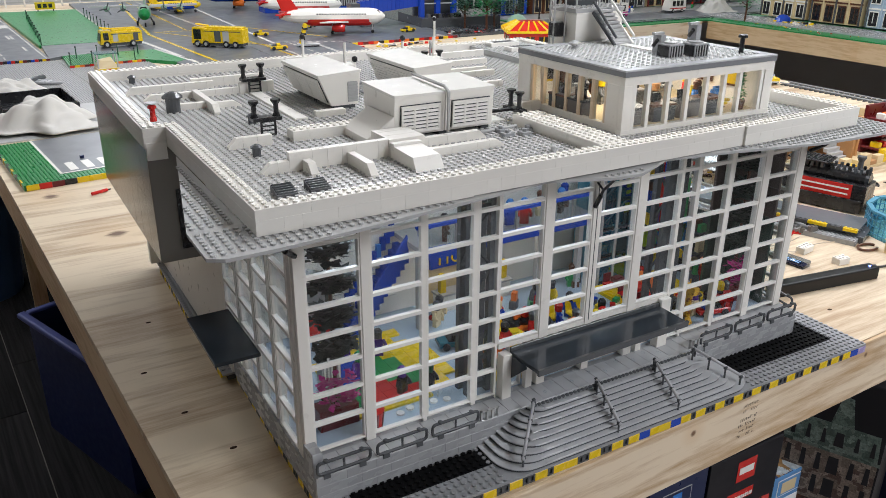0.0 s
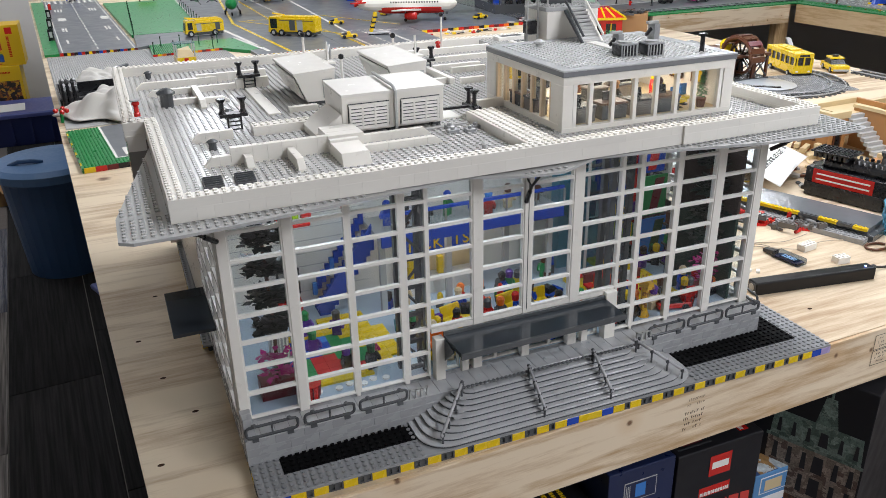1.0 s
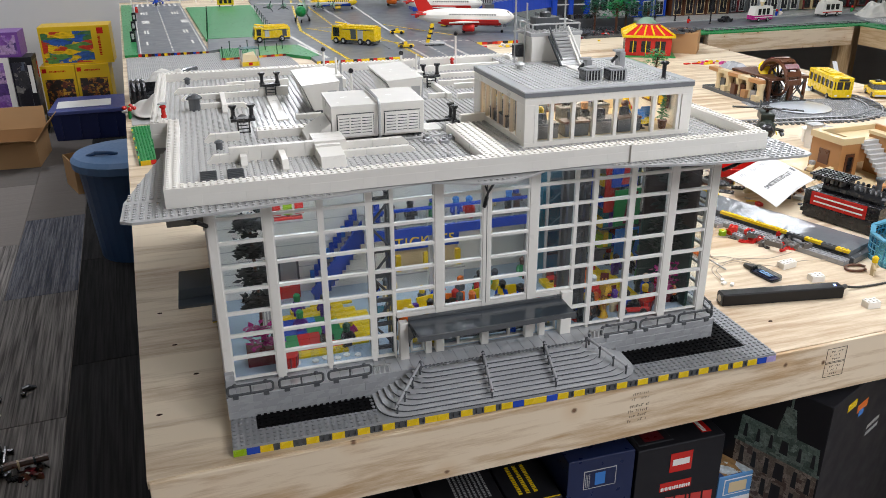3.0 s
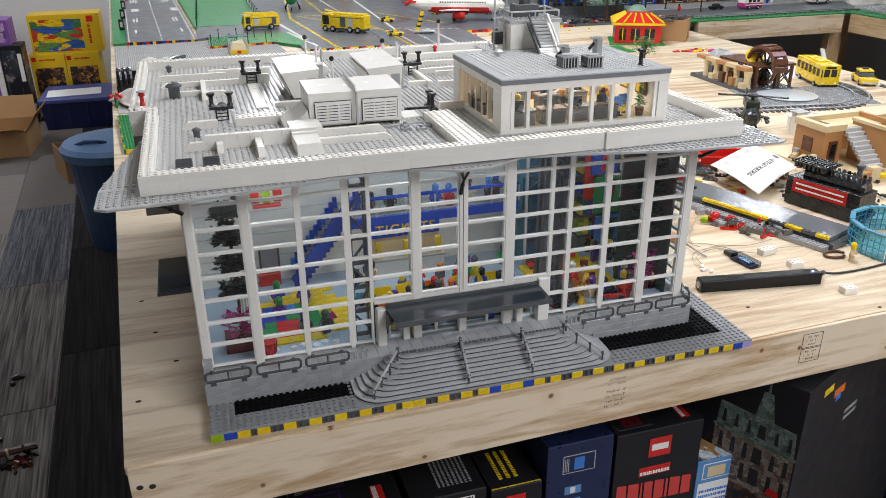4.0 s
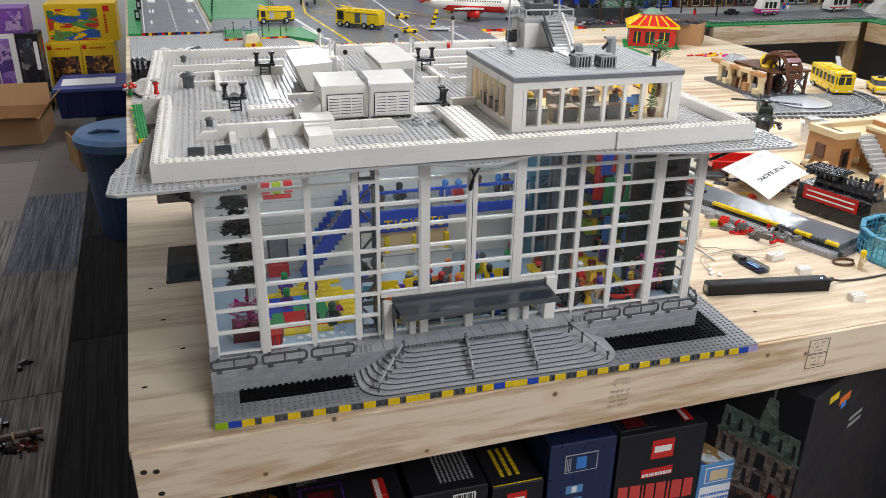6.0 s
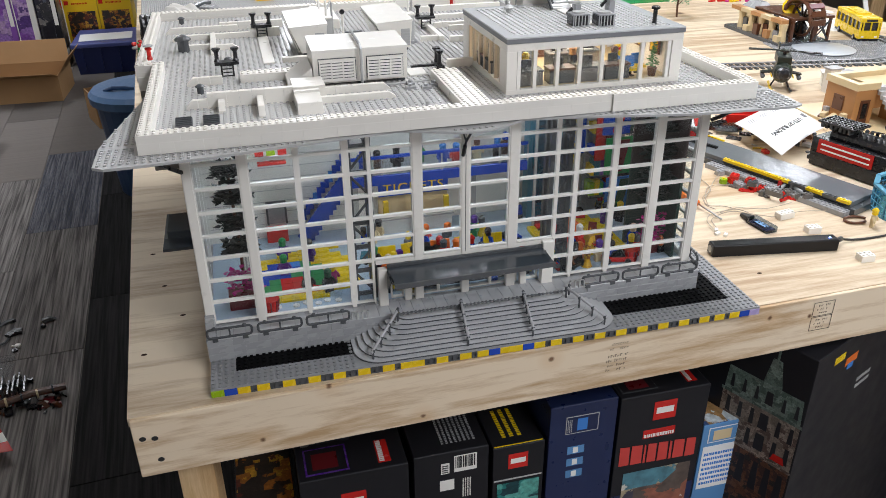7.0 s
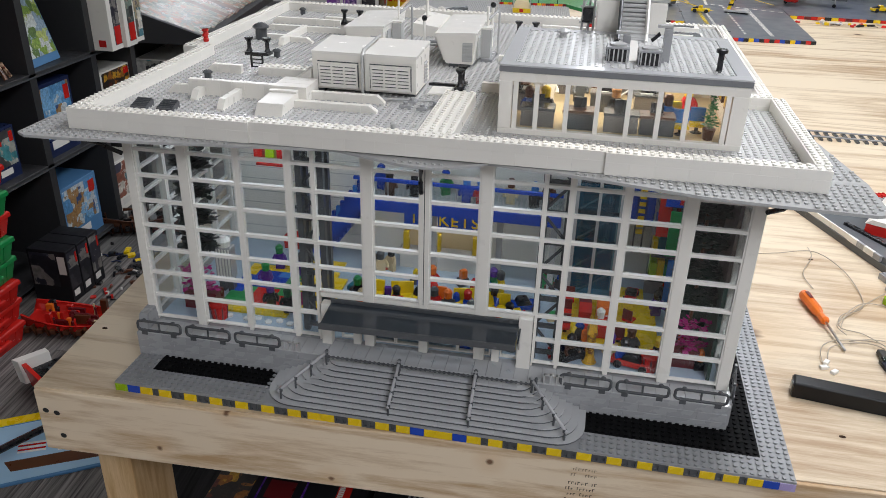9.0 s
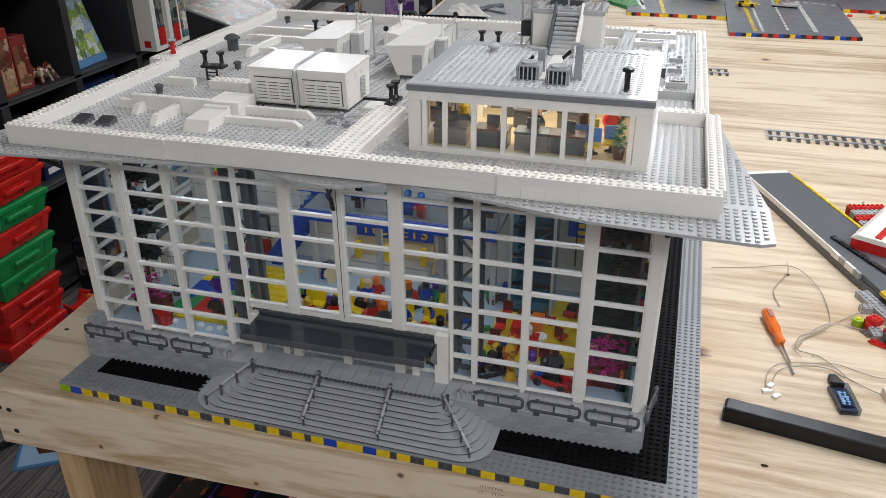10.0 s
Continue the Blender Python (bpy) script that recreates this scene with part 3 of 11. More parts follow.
STEPS, RUN_X, RUN_Y = 9, 7.9, 6.0
for k in range(STEPS):
    ex, ey = k * RUN_X, k * RUN_Y
    z1 = BASE + (k + 1) * (PL - BASE) / STEPS
    yb = 67.5
    r = min(34.0, (yb - 2 - ey) * 0.95)
    # same plastic as the tread; the riser's shade is painted as dark grey
    part("riser", Geo().prism(rounded(184 + ex, 550 - ex, 1.6 + ey, yb, r), BASE if k == 0 else z1 - 3.6, z1 - 1.15), DGREY, stair, "step riser, its shade put into dark grey")
    part("tread", Geo().prism(rounded(183.3 + ex, 550.7 - ex, 0.8 + ey, yb, r), z1 - 1.1, z1), STEP, stair)
joint = mesh_of("tile", Geo().cham(0, 0, 0, 31.6, 4.6, 0.6, 0.25), STEP)
rnd = random.Random(4)
for k in range(STEPS - 1):
    ey = k * RUN_Y
    z1 = BASE + (k + 1) * (PL - BASE) / STEPS
    x = 226 + rnd.uniform(0, 20)
    while x + 32 < 505:
        share("tile", joint, stair, (x, 1.0 + ey, z1))
        x += 32
landing = mesh_of("tile", Geo().cham(0, 0, 0, 15.7, 10.4, 0.6, 0.25), STEP)
for k in range(13):
    share("tile", landing, stair, (263 + 16 * k, 49.6, PL))


def rail_post(a, b):
    g = Geo().tube([a, b], 1.3, 6)
    return g.lathe(b[0], b[1], [(2.6, b[2] - 1.5), (2.6, b[2] + 2.0), (1.4, b[2] + 3.0)], 8)


def stair_rail(xt, yt, xb, yb_):
    a, b = Vector((xt, yt, PL + 15)), Vector((xb, yb_, BASE + 15))
    ps = []
    for f in (0.06, 0.36, 0.66, 0.94):
        p = a.lerp(b, f)
        ps.append(((p.x, p.y, max(BASE, p.z - 17)), (p.x, p.y, p.z - 1.5)))
    rail = part("handrail", Geo().tube([a, a.lerp(b, 0.5), b], 2.0, 8), RAILG, model, "silver grey sloping handrail", smooth=True)
    for a_, b_ in ps:
        part("rail_post", rail_post(a_, b_), DGREY, rail, "dark grey rail clip")


for xt, yt, xb, yb_ in ((250, 54, 203, 6), (335, 52, 333, 4), (424, 52, 424, 4), (485, 54, 532, 6)):
    stair_rail(xt, yt, xb, yb_)
chain = Geo()
for k in range(44):
    x = 250 + k * 5.5
    chain.moved(Matrix.Identity(4), len(chain.v)).lathe(x, 52, [(1.6, PL + 6.0), (2.4, PL + 7.2), (1.6, PL + 8.4)], 6)
chain.tube([(248, 52, PL + 7.2), (492, 52, PL + 7.2)], 0.9, 5)
for x in (248, 335, 424, 492):
    chain.lathe(x, 52, [(1.5, PL), (1.5, PL + 14), (2.4, PL + 15), (1.2, PL + 17)], 8)
part("chain", chain, DGREY, model, "black chain between posts")


def fence():
    """A low loop rail: a rounded bar loop with two uprights and feet."""
    L, h, r = 56.0, 13.0, 4.0
    pts = []
    for cx, cz, a0 in ((L - r, h - r, 0), (r, h - r, 90), (r, r, 180), (L - r, r, 270)):
        pts += [(cx + r * math.cos(radians(a0 + a)), 0, cz + r * math.sin(radians(a0 + a))) for a in (0, 30, 60, 90)]
    pts.append(pts[0])
    g = Geo().tube(pts, 1.7, 6)
    g.tube([(L / 2, 0, 0), (L / 2, 0, h)], 1.2, 6)
    for x in (9, L - 9):
        g.box(x - 3.5, -2.5, -5, x + 3.5, 2.5, 0.5)
        g.lathe(x, 0, [(2.6, h), (2.6, h + 2.4), (1.5, h + 3.2)], 8)
    return g


fm = mesh_of("railing", fence(), DGREY)
for x in (2, 66, 129, 519, 582, 645):
    share("railing", fm, model, (x, 61.5, PL + 2.5))
share("railing", fm, model, (708, 72, PL + 2.5), 80)
part("corner_post", Geo().hexa([(-1, 62, 40), (13, 62, 40), (13, 92, 40), (-1, 92, 40)], [(1, 70, 66), (11, 70, 66), (12, 92, 66), (0, 92, 66)]), MGREY, model, bev=0.8)
for x0 in (188, 500):
    gg = Geo()
    for k in range(4):
        gg.box(x0 + k * 7, 60, PL, x0 + k * 7 + 1.8, 63, PL + 13)
    gg.box(x0, 60, PL + 11.5, x0 + 23, 63, PL + 13)
    part("lattice_fence", gg, LGREY, model)

# the base and the stair lie slightly askew to the walls
askew = Matrix.Rotation(radians(-0.7), 4, "Z")
for ob in model.children:
    if ob.name.split(".")[0] in ("base_plate", "base_core", "planting_bed", "front_stair", "handrail", "chain"):
        ob.matrix_basis = askew @ ob.matrix_basis

# ---- glazed front: rows of frames with clear panes ----
FY = 92.0                       # outer face of the glazing
ROW0, PITCH = 50.5, 31.7
OPEN = [(14, 66), (80, 133), (141, 193), (202, 224), (229, 281), (296, 347), (361, 413), (429, 481), (486, 508), (515, 564), (573, 625), (640, 691)]
front = part("front_frame", Geo().box(0.5, FY + 0.6, 290, 707.5, FY + 10, 305), WHITE, model, "white brick mullions")
edges = [0.0] + [v for o in OPEN for v in o] + [707.0]
for k in range(0, len(edges), 2):
    a, b = edges[k], edges[k + 1]
    wide = b - a > 10.5
    part("mullion", Geo().cham(a + 1.7, FY - (2.0 if wide else 0.6), 46, b - 1.7, FY + 8, 303, 0.5), WHITE, model, bev=0.35)
seam = Geo().box(353.4, FY - 2.4, 112, 354.2, FY - 1.9, 303)
part("seam", seam, DGREY, model)


FT = 1.9                        # width of a window frame's bar


def window(w, h):
    """Frame and pane, from the lower left corner of the opening."""
    g = Geo(); t = FT
    g.cham(-t, -0.8, -t, w + t, 4.8, 0, 0.3); g.cham(-t, -0.8, h, w + t, 4.8, h + t, 0.3)
    g.cham(-t, -0.8, 0, 0, 4.8, h, 0.3); g.cham(w, -0.8, 0, w + t, 4.8, h, 0.3)
    p = Geo().box(0, 2.6, 0, w, 3.2, h)
    return mesh_of("frame", g, WHITE2), mesh_of("pane", p, GLASS)


win_cache = {}


def put_window(at, w, h, turn=0.0):
    key = (round(w, 1), round(h, 1))
    if key not in win_cache:
        win_cache[key] = window(w, h)
    e = thing("window", at, turn=turn)
    e.parent = model
    for nm_, me_ in zip(("frame", "pane"), win_cache[key]):
        o = new(nm_, me_); o.parent = e
        if nm_ == "pane":
            o.visible_shadow = False


for k, (a, b) in enumerate(OPEN):
    for r_ in range(8):
        if 4 <= k <= 7 and r_ < 2:
            continue                                  # the entrance stands here
        z = ROW0 + r_ * PITCH + FT
        put_window((a, FY, z), b - a, PITCH - 2 * FT if r_ < 7 else 24)
for side, xw, tn in (("left", 0.5, 90), ("right", 707.5, 90)):
    for j in range(4):
        y0 = FY + 16 + j * 60
        for r_ in range(8):
            z = ROW0 + r_ * PITCH + FT
            if side == "left":
                put_window((xw, y0 + 50, z), 50, PITCH - 2 * FT if r_ < 7 else 24, -90)
            else:
                put_window((xw, y0, z), 50, PITCH - 2 * FT if r_ < 7 else 24, 90)
    for j in range(5):
        y0 = FY + 5 + j * 60
        xa = xw + 0.4 if side == "left" else xw - 8.4
        part("mullion", Geo().cham(xa, y0, 46, xa + 8, y0 + 11 - 4 * (j > 0), 303, 0.5), WHITE, model)

# entrance: pillars, doors and the slate canopy
for x0, x1, zt in ((231, 243, 101), (466, 482, 112)):
    part("pillar", Geo().cham(x0, FY - 8, PL, x1, FY + 4, zt, 0.6), WHITE, model, bev=0.4)
for x0 in (268, 436):
    part("pillar", Geo().cham(x0, FY - 1, PL, x0 + 9, FY + 6, 100, 0.6), WHITE, model, bev=0.4)
part("lintel", Geo().box(229, FY - 1, 107, 481, FY + 7, 113), WHITE, model)
for k, (a, b) in enumerate(((252, 266), (280, 316), (320, 352), (356, 392), (396, 432), (447, 464))):
    put_window((a, FY + 10, PL + 3), b - a, 52)
part("lobby_screen", Geo().box(280, 112, PL + 4, 434, 114.5, 94), DGREY, model, "dark screen behind the entrance doors")
can = part("entrance_canopy", Geo().hexa([(245, 40, 97.5), (466, 43, 97.5), (467, FY - 2, 97.5), (243, FY - 2, 97.5)], [(245, 40, 102.5), (466, 43, 102.5), (467, FY - 2, 102.6), (243, FY - 2, 102.6)]), SLATE, model, "glossy dark slate canopy over the doors", bev=0.6)
part("canopy_edge", Geo().hexa([(244, 37, 96.5), (467, 40, 96.5), (467, 43, 96.5), (244, 40, 96.5)], [(244, 37, 103.5), (467, 40, 103.5), (467, 43, 103.5), (244, 40, 103.5)]), DGREY, can)
part("canopy_edge", Geo().cham(243, FY - 5, 102.8, 467, FY - 2.4, 107.5, 0.5), DGREY, can)
for xb in (242, 467.4):
    part("canopy_bracket", Geo().hexa([(xb, 58, 95), (xb + 1.8, 58, 95), (xb + 1.8, FY - 3, 66), (xb, FY - 3, 66)], [(xb, 58, 98), (xb + 1.8, 58, 98), (xb + 1.8, FY - 3, 100), (xb, FY - 3, 100)]), SLATE, can)

# side canopy and the set-back west wall
part("side_canopy", Geo().cham(-50, 208, 106, -0.5, 328, 110.5, 0.6), SLATE, model, "flat dark slate canopy over a side door")
part("west_wall", Geo().box(0.8, 345, BASE, 9, 380, 300), WHITE, model)
part("west_lower_wall", Geo().box(2, 380.2, BASE, 40, 752, 163), WHITE, model, "white brick wall under the overhang", bev=0.5)
over = part("west_overhang", Geo().box(-60, 377, 163.2, 30, 770, 309), PANEL, model, "glossy grey panelled overhanging storey", bev=0.6)
pm = mesh_of("panel", Geo().cham(0, 0, 0, 46.6, 2, 70, 0.4), PANEL)
for j in range(8):
    for r_ in range(2):
        share("panel", pm, over, (-60.2, 378 + 48 * j + 47, 165 + 72 * r_), -90)
part("west_window", Geo().box(-34, 374.5, 178, -8, 377.4, 252), BLACK, over, "dark window")
part("soffit_brick", Geo().cham(-60, 372, 290, -38, 377, 310, 0.5), WHITE, model)
part("east_wall", Geo().box(690, 345, BASE, 706, 752, 303), WHITE, model)
part("back_wall", Geo().box(-16, 745, BASE, 706, 760, 303), WHITE, model)

# ---- roof ----
ROOF_OUT = [(-33, 64), (746, 64), (746, 310), (734, 310), (734, 771), (-58, 771), (-58, 381), (-33, 381)]
# base plate grey made lighter: the deck's glossy reflections are painted in
DECKG = plastic("roof_grey_gloss_lit", (0.545, 0.54, 0.525), 0.2, 0.08)
roof = part("roof_deck", Geo().prism(ROOF_OUT, 304.6, DECK), DECKG, model, "light grey studded roof deck")


def on_deck(x, y):
    left = -21 if y < 377 else -46
    right = 734 if y < 300 else 722
    if not (left < x < right and 76 < y < 760):
        return False
    return not (423 < x < 677 and 137 < y < 345)


part("studs", studs(-64, 56, 752, 776, DECK, 7, keep=on_deck), DECKG, roof, kind="stuff")

par = thing("parapet"); par.parent = model
par_mesh = {}


def par_brick(n, studded):
    """Upper course one brick high, lower course a brick on a plate down to the eave."""
    if (n, studded) not in par_mesh:
        g = Geo().cham(0, 0, 0 if studded else -3.6, n * 8 - 0.12, 15.8, 9.55, 0.16)
        if studded:
            for i in range(n):
                g.stud(i * 8 + 4, 4, 9.5, 8); g.stud(i * 8 + 4, 12, 9.5, 8)
        par_mesh[(n, studded)] = mesh_of("brick", g, WHITE)
    return par_mesh[(n, studded)]


def par_run(x, y, turn, length, z0=TOP - 19.0, rows=2, seed=0):
    d = (math.cos(radians(turn)), math.sin(radians(turn)))
    rnd = random.Random(seed)
    for r_ in range(rows):
        s = 0
        while s < length - 12:
            n = rnd.choice((6, 8, 4) if r_ else (2, 3, 4, 3))
            n = min(n, max(2, int((length - s) // 8)))
            share("brick", par_brick(n, r_ == rows - 1), par, (x + d[0] * s, y + d[1] * s, z0 + 9.6 * r_), turn)
            s += n * 8


par_run(-37, 58, 0, 208, seed=1)
par_run(171, 60.2, 0, 368, seed=2)
par_run(539, 57, 0, 211, seed=3)
par_run(-21, 74.2, 90, 304, seed=4)
par_run(-46, 377, 90, 384, seed=5)
par_run(750, 73.5, 90, 232, seed=6)
par_run(738, 306, 90, 456, seed=7)
par_run(-62, 760, 0, 800, seed=8)
par_run(-61.5, 374, 0, 40, seed=9)
par_run(680, 304, 0, 56, seed=10)


# eave: studded sheet that runs out to points at both ends
def eave_front(x):
    pts = [(-84, 36), (-72, 28), (-31, 29), (41, 36), (122, 47), (202, 57), (263, 66), (300, 56), (335, 49), (373, 47), (400, 56), (425, 66), (480, 57), (538, 45), (632, 25), (713, 19), (780, 16), (793, 22)]
    for (xa, ya), (xb, yb2) in zip(pts, pts[1:]):
        if xa <= x <= xb:
            return ya + (yb2 - ya) * (x - xa) / (xb - xa)
    return 60.0


def eave_z(x, y):
    return 302.6 - 4.5 * math.exp(-((x - 355) / 70) ** 2) * max(0.0, min(1.0, (75 - y) / 30))


ge, gs = Geo(), Geo()
cols = [-84 + 877 * i / 140 for i in range(141)]
for i, x in enumerate(cols):
    yf = eave_front(x)
    for yv in (yf, (yf + 96) / 2, 96):
        z = eave_z(x, yv)
        ge.v += [(x, yv, z - 3.0), (x, yv, z)]
for i in range(140):
    a, b = i * 6, i * 6 + 6
    ge.f += [(a + 1, b + 1, b + 3, a + 3), (a + 3, b + 3, b + 5, a + 5), (a, a + 2, b + 2, b), (a + 2, a + 4, b + 4, b + 2), (a, b, b + 1, a + 1)]
ge.f += [(0, 1, 3, 2), (2, 3, 5, 4), (840, 842, 843, 841), (842, 844, 845, 843)]
eave = part("eave", ge, LGREY, model, "light grey studded eave sheet with curved front")
for i in range(109):
    x = -78 + 8 * i
    for j in range(9):
        y = 24 + 8 * j - 2
        if y > eave_front(x) + 3.5 and not (y > 57 and -37 < x < 750):
            gs.stud(x, y, eave_z(x, y))
part("studs", gs, LGREY, eave, kind="stuff")
for nm_, tri in (("side_eave", [(-84, 96), (-37, 96), (-37, 335)]), ("side_eave", [(750, 96), (793, 96), (745, 390), (738, 390), (738, 314), (750, 314)])):
    sv = part(nm_, Geo().prism(tri, 299.6, 302.6), LGREY, model)
    g = Geo()
    for i in range(8):
        for j in range(36):
            x = (-78 + 8 * i) if tri[0][0] < 0 else (753 + 8 * i)
            y = 102 + 8 * j
            if tri[0][0] < 0:
                ok = x < -40 and y < 335 - (-37 - x) / 47 * 239 - 3
            else:
                ok = x < 793 - (y - 96) * 48 / 294 - 3
            if ok:
                g.stud(x, y, 302.6)
    part("studs", g, LGREY, sv, kind="stuff")
for pts in (((3, 86, 268), (-14, 70, 284), (-34, 52, 296)), ((350, 90, 252), (351, 80, 274), (354, 62, 295)), ((704, 86, 268), (720, 66, 284), (740, 45, 296))):
    g = Geo().tube(pts, 1.7, 8)
    g.tube([pts[0], Vector(pts[0]).lerp(Vector(pts[1]), 0.7)], 2.7, 8)
    g.tube([pts[1], (pts[1][0], pts[1][1] + 14, pts[1][2] + 8)], 1.2, 6)
    part("eave_brace", g, BLACK, model, "black telescopic brace")

# ---- roof walls and equipment ----
def wall(x0, y0, x1, y1, h, ends="", z=DECK, studded=False, m=WHITE):
    if not studded and h >= 9 and m is WHITE:
        # laid in bricks along the longer way, the end one sloped
        lw = part("roof_wall", Geo().box(x0 + 0.6, y0 + 0.6, z, x1 - 0.6, y1 - 0.6, z + 2), m, model)
        along = x1 - x0 >= y1 - y0
        a, b = (x0, x1) if along else (y0, y1)
        rb_ = random.Random(int(x0 * 7 + y0))
        while a < b - 1:
            n = min(b - a, rb_.choice((16.0, 24.0, 32.0, 16.0)))
            n = b - a if b - a - n < 7 else n
            lo_, hi_ = a + 0.12, a + n - 0.12
            ha = z + 3 if "a" in ends and lo_ < (x0 if along else y0) + 1 else z + h
            hb_ = z + 3 if "b" in ends and hi_ > b - 1 else z + h
            if ha == hb_:
                gb_ = Geo().cham(lo_, y0, z, hi_, y1, z + h, 0.35) if along else Geo().cham(x0, lo_, z, x1, hi_, z + h, 0.35)
            else:
                # slope brick: flat for most of its length, then down to its tip
                q_ = lo_ + 9 if ha < hb_ else hi_ - 9
                lo2, hi2 = (q_, hi_) if ha < hb_ else (lo_, q_)
                tip = lo_ if ha < hb_ else hi_
                gb_ = Geo()
                for p_, r_, hp, hr in ((lo2, hi2, z + h, z + h), ((tip, q_, z + 3, z + h) if ha < hb_ else (q_, tip, z + h, z + 3))):
                    if along:
                        gb_.hexa([(p_, y0, z), (r_, y0, z), (r_, y1, z), (p_, y1, z)], [(p_, y0, hp), (r_, y0, hr), (r_, y1, hr), (p_, y1, hp)])
                    else:
                        gb_.hexa([(x0, p_, z), (x1, p_, z), (x1, r_, z), (x0, r_, z)], [(x0, p_, hp), (x1, p_, hp), (x1, r_, hr), (x0, r_, hr)])
            part("brick", gb_, m, lw)
            a += n
        return lw
    g = Geo().cham(x0, y0, z, x1, y1, z + h, 0.5)
    if studded:
        nx, ny = max(1, int((x1 - x0) / 8)), max(1, int((y1 - y0) / 8))
        for i in range(nx):
            for j in range(ny):
                g.stud(x0 + (i + 0.5) * (x1 - x0) / nx, y0 + (j + 0.5) * (y1 - y0) / ny, z + h)
    return part("roof_wall", g, m, model)


for a in ((40, 188, 150, 196, 20), (12, 188, 40, 196, 12, "a"), (53, 164, 61, 188, 12, "a"), (101, 132, 109, 188, 13, "a"), (148, 186, 190, 230, 20),
          (11, 296, 60, 304, 12, "a"), (181, 168, 280, 176, 9, "b"), (181, 204, 280, 212, 11, "b"),
          (-32, 640, 90, 648, 11, "a"), (60, 650, 170, 658, 14), (-20, 580, 110, 588, 10, "a"), (44, 470, 52, 584, 12, "a"), (0, 510, 44, 518, 9, "a"), (52, 500, 88, 508, 9, "b"),
          (110, 578, 160, 586, 16), (150, 392, 190, 402, 8), (384, 292, 423, 300, 13), (430, 448, 470, 456, 10), (450, 530, 510, 538, 10), (430, 560, 515, 568, 10), (414, 456, 422, 610, 10), (440, 628, 560, 636, 10), (384, 466, 414, 474, 9), (430, 700, 600, 708, 12)):
    wall(*a)
wall(84, 296, 172, 316, 12, studded=True)
wall(346, 74, 384, 246, 13, studded=True)
wall(121, 390, 138, 575, 3, m=WHITE)
wall(320, 262, 346, 300, 3, m=WHITE2)
part("roof_ramp", Geo().hexa([(148, 128, DECK), (181, 128, DECK), (181, 184, DECK), (148, 184, DECK)], [(149, 137, DECK + 13), (180, 137, DECK + 13), (181, 184, DECK + 15), (148, 184, DECK + 15)]), WHITE, model, "white sloped roof block", bev=0.4)
part("ramp_rim", Geo().cham(148, 176, DECK + 14, 181, 184, DECK + 17.5, 0.3), WHITE2, model)
part("roof_ramp", Geo().hexa([(146, 232, DECK), (179, 232, DECK), (179, 306, DECK), (146, 306, DECK)], [(146, 236, DECK + 9), (179, 236, DECK + 30), (179, 302, DECK + 30), (146, 302, DECK + 9)]), WHITE, model, "white sloped roof block", bev=0.4)
part("raised_deck", Geo().box(606, 408, DECK, 722, 758, TOP - 4), LGREY, model)
part("studs", studs(608, 410, 720, 758, TOP - 4), DECKG, roof, kind="stuff")
EZ = TOP - 4
part("terrace_wall", Geo().cham(672, 470, EZ, 682, 640, EZ + 14, 0.4), DGREY, model, "low dark grey terrace wall")
part("terrace_box", Geo().cham(684, 418, EZ, 712, 444, EZ + 9, 0.5), LGREY, model, "light grey box with a dark lid")
part("lid", Geo().cham(688, 422, EZ + 9.1, 708, 440, EZ + 10.5, 0.3), DGREY, model)
for y in (500, 560):
    part("terrace_bracket", Geo().cham(684, y, EZ, 704, y + 8, EZ + 7, 0.5).lathe(699, y + 4, [(3.4, EZ + 7), (3.4, EZ + 11)], 10), LGREY, model)
for y in (652, 716):
    vp = part("vent_plate", Geo().cham(628, y, EZ, 690, y + 24, EZ + 8, 0.4), WHITE2, model, "white roof vent plate")
    for q in range(3):
        part("slot", Geo().box(636, y + 4 + q * 6, EZ + 8.1, 682, y + 7 + q * 6, EZ + 8.5), DGREY, vp)
GRILLE = plastic("matt_grey_grille", (0.10, 0.10, 0.105), 0.75)
for x0 in (2, 34):
    part("roof_hatch", Geo().hexa([(x0, 118, DECK), (x0 + 20, 118, DECK), (x0 + 20, 136, DECK), (x0, 136, DECK)], [(x0, 118, DECK + 3), (x0 + 20, 118, DECK + 3), (x0 + 20, 136, DECK + 8), (x0, 136, DECK + 8)]), GRILLE, model, "dark grey sloped hatch")
    for q in range(5):
        yq = 119.5 + 3.6 * q
        zq = DECK + 3 + (yq - 118) * 5 / 18
        part("hatch_slat", Geo().box(x0 + 1, yq, zq - 0.4, x0 + 19, yq + 1.7, zq + 1.5), DGREY, model)


def vent(x, y, s=1.0, m=DGREY):
    return part("roof_vent", Geo().lathe(x, y, [(9 * s, DECK), (9 * s, DECK + 18 * s), (13 * s, DECK + 19 * s), (13 * s, DECK + 21 * s), (8 * s, DECK + 25 * s), (3 * s, DECK + 27 * s)], 14), m, model, "grey round roof vent")


vent(2, 508)
for x, y in ((30, 260), (-8, 728), (90, 668), (70, 400), (256, 625)):
    vent(x, y, 0.5)
vent(312, 122, 0.32, LGREY)


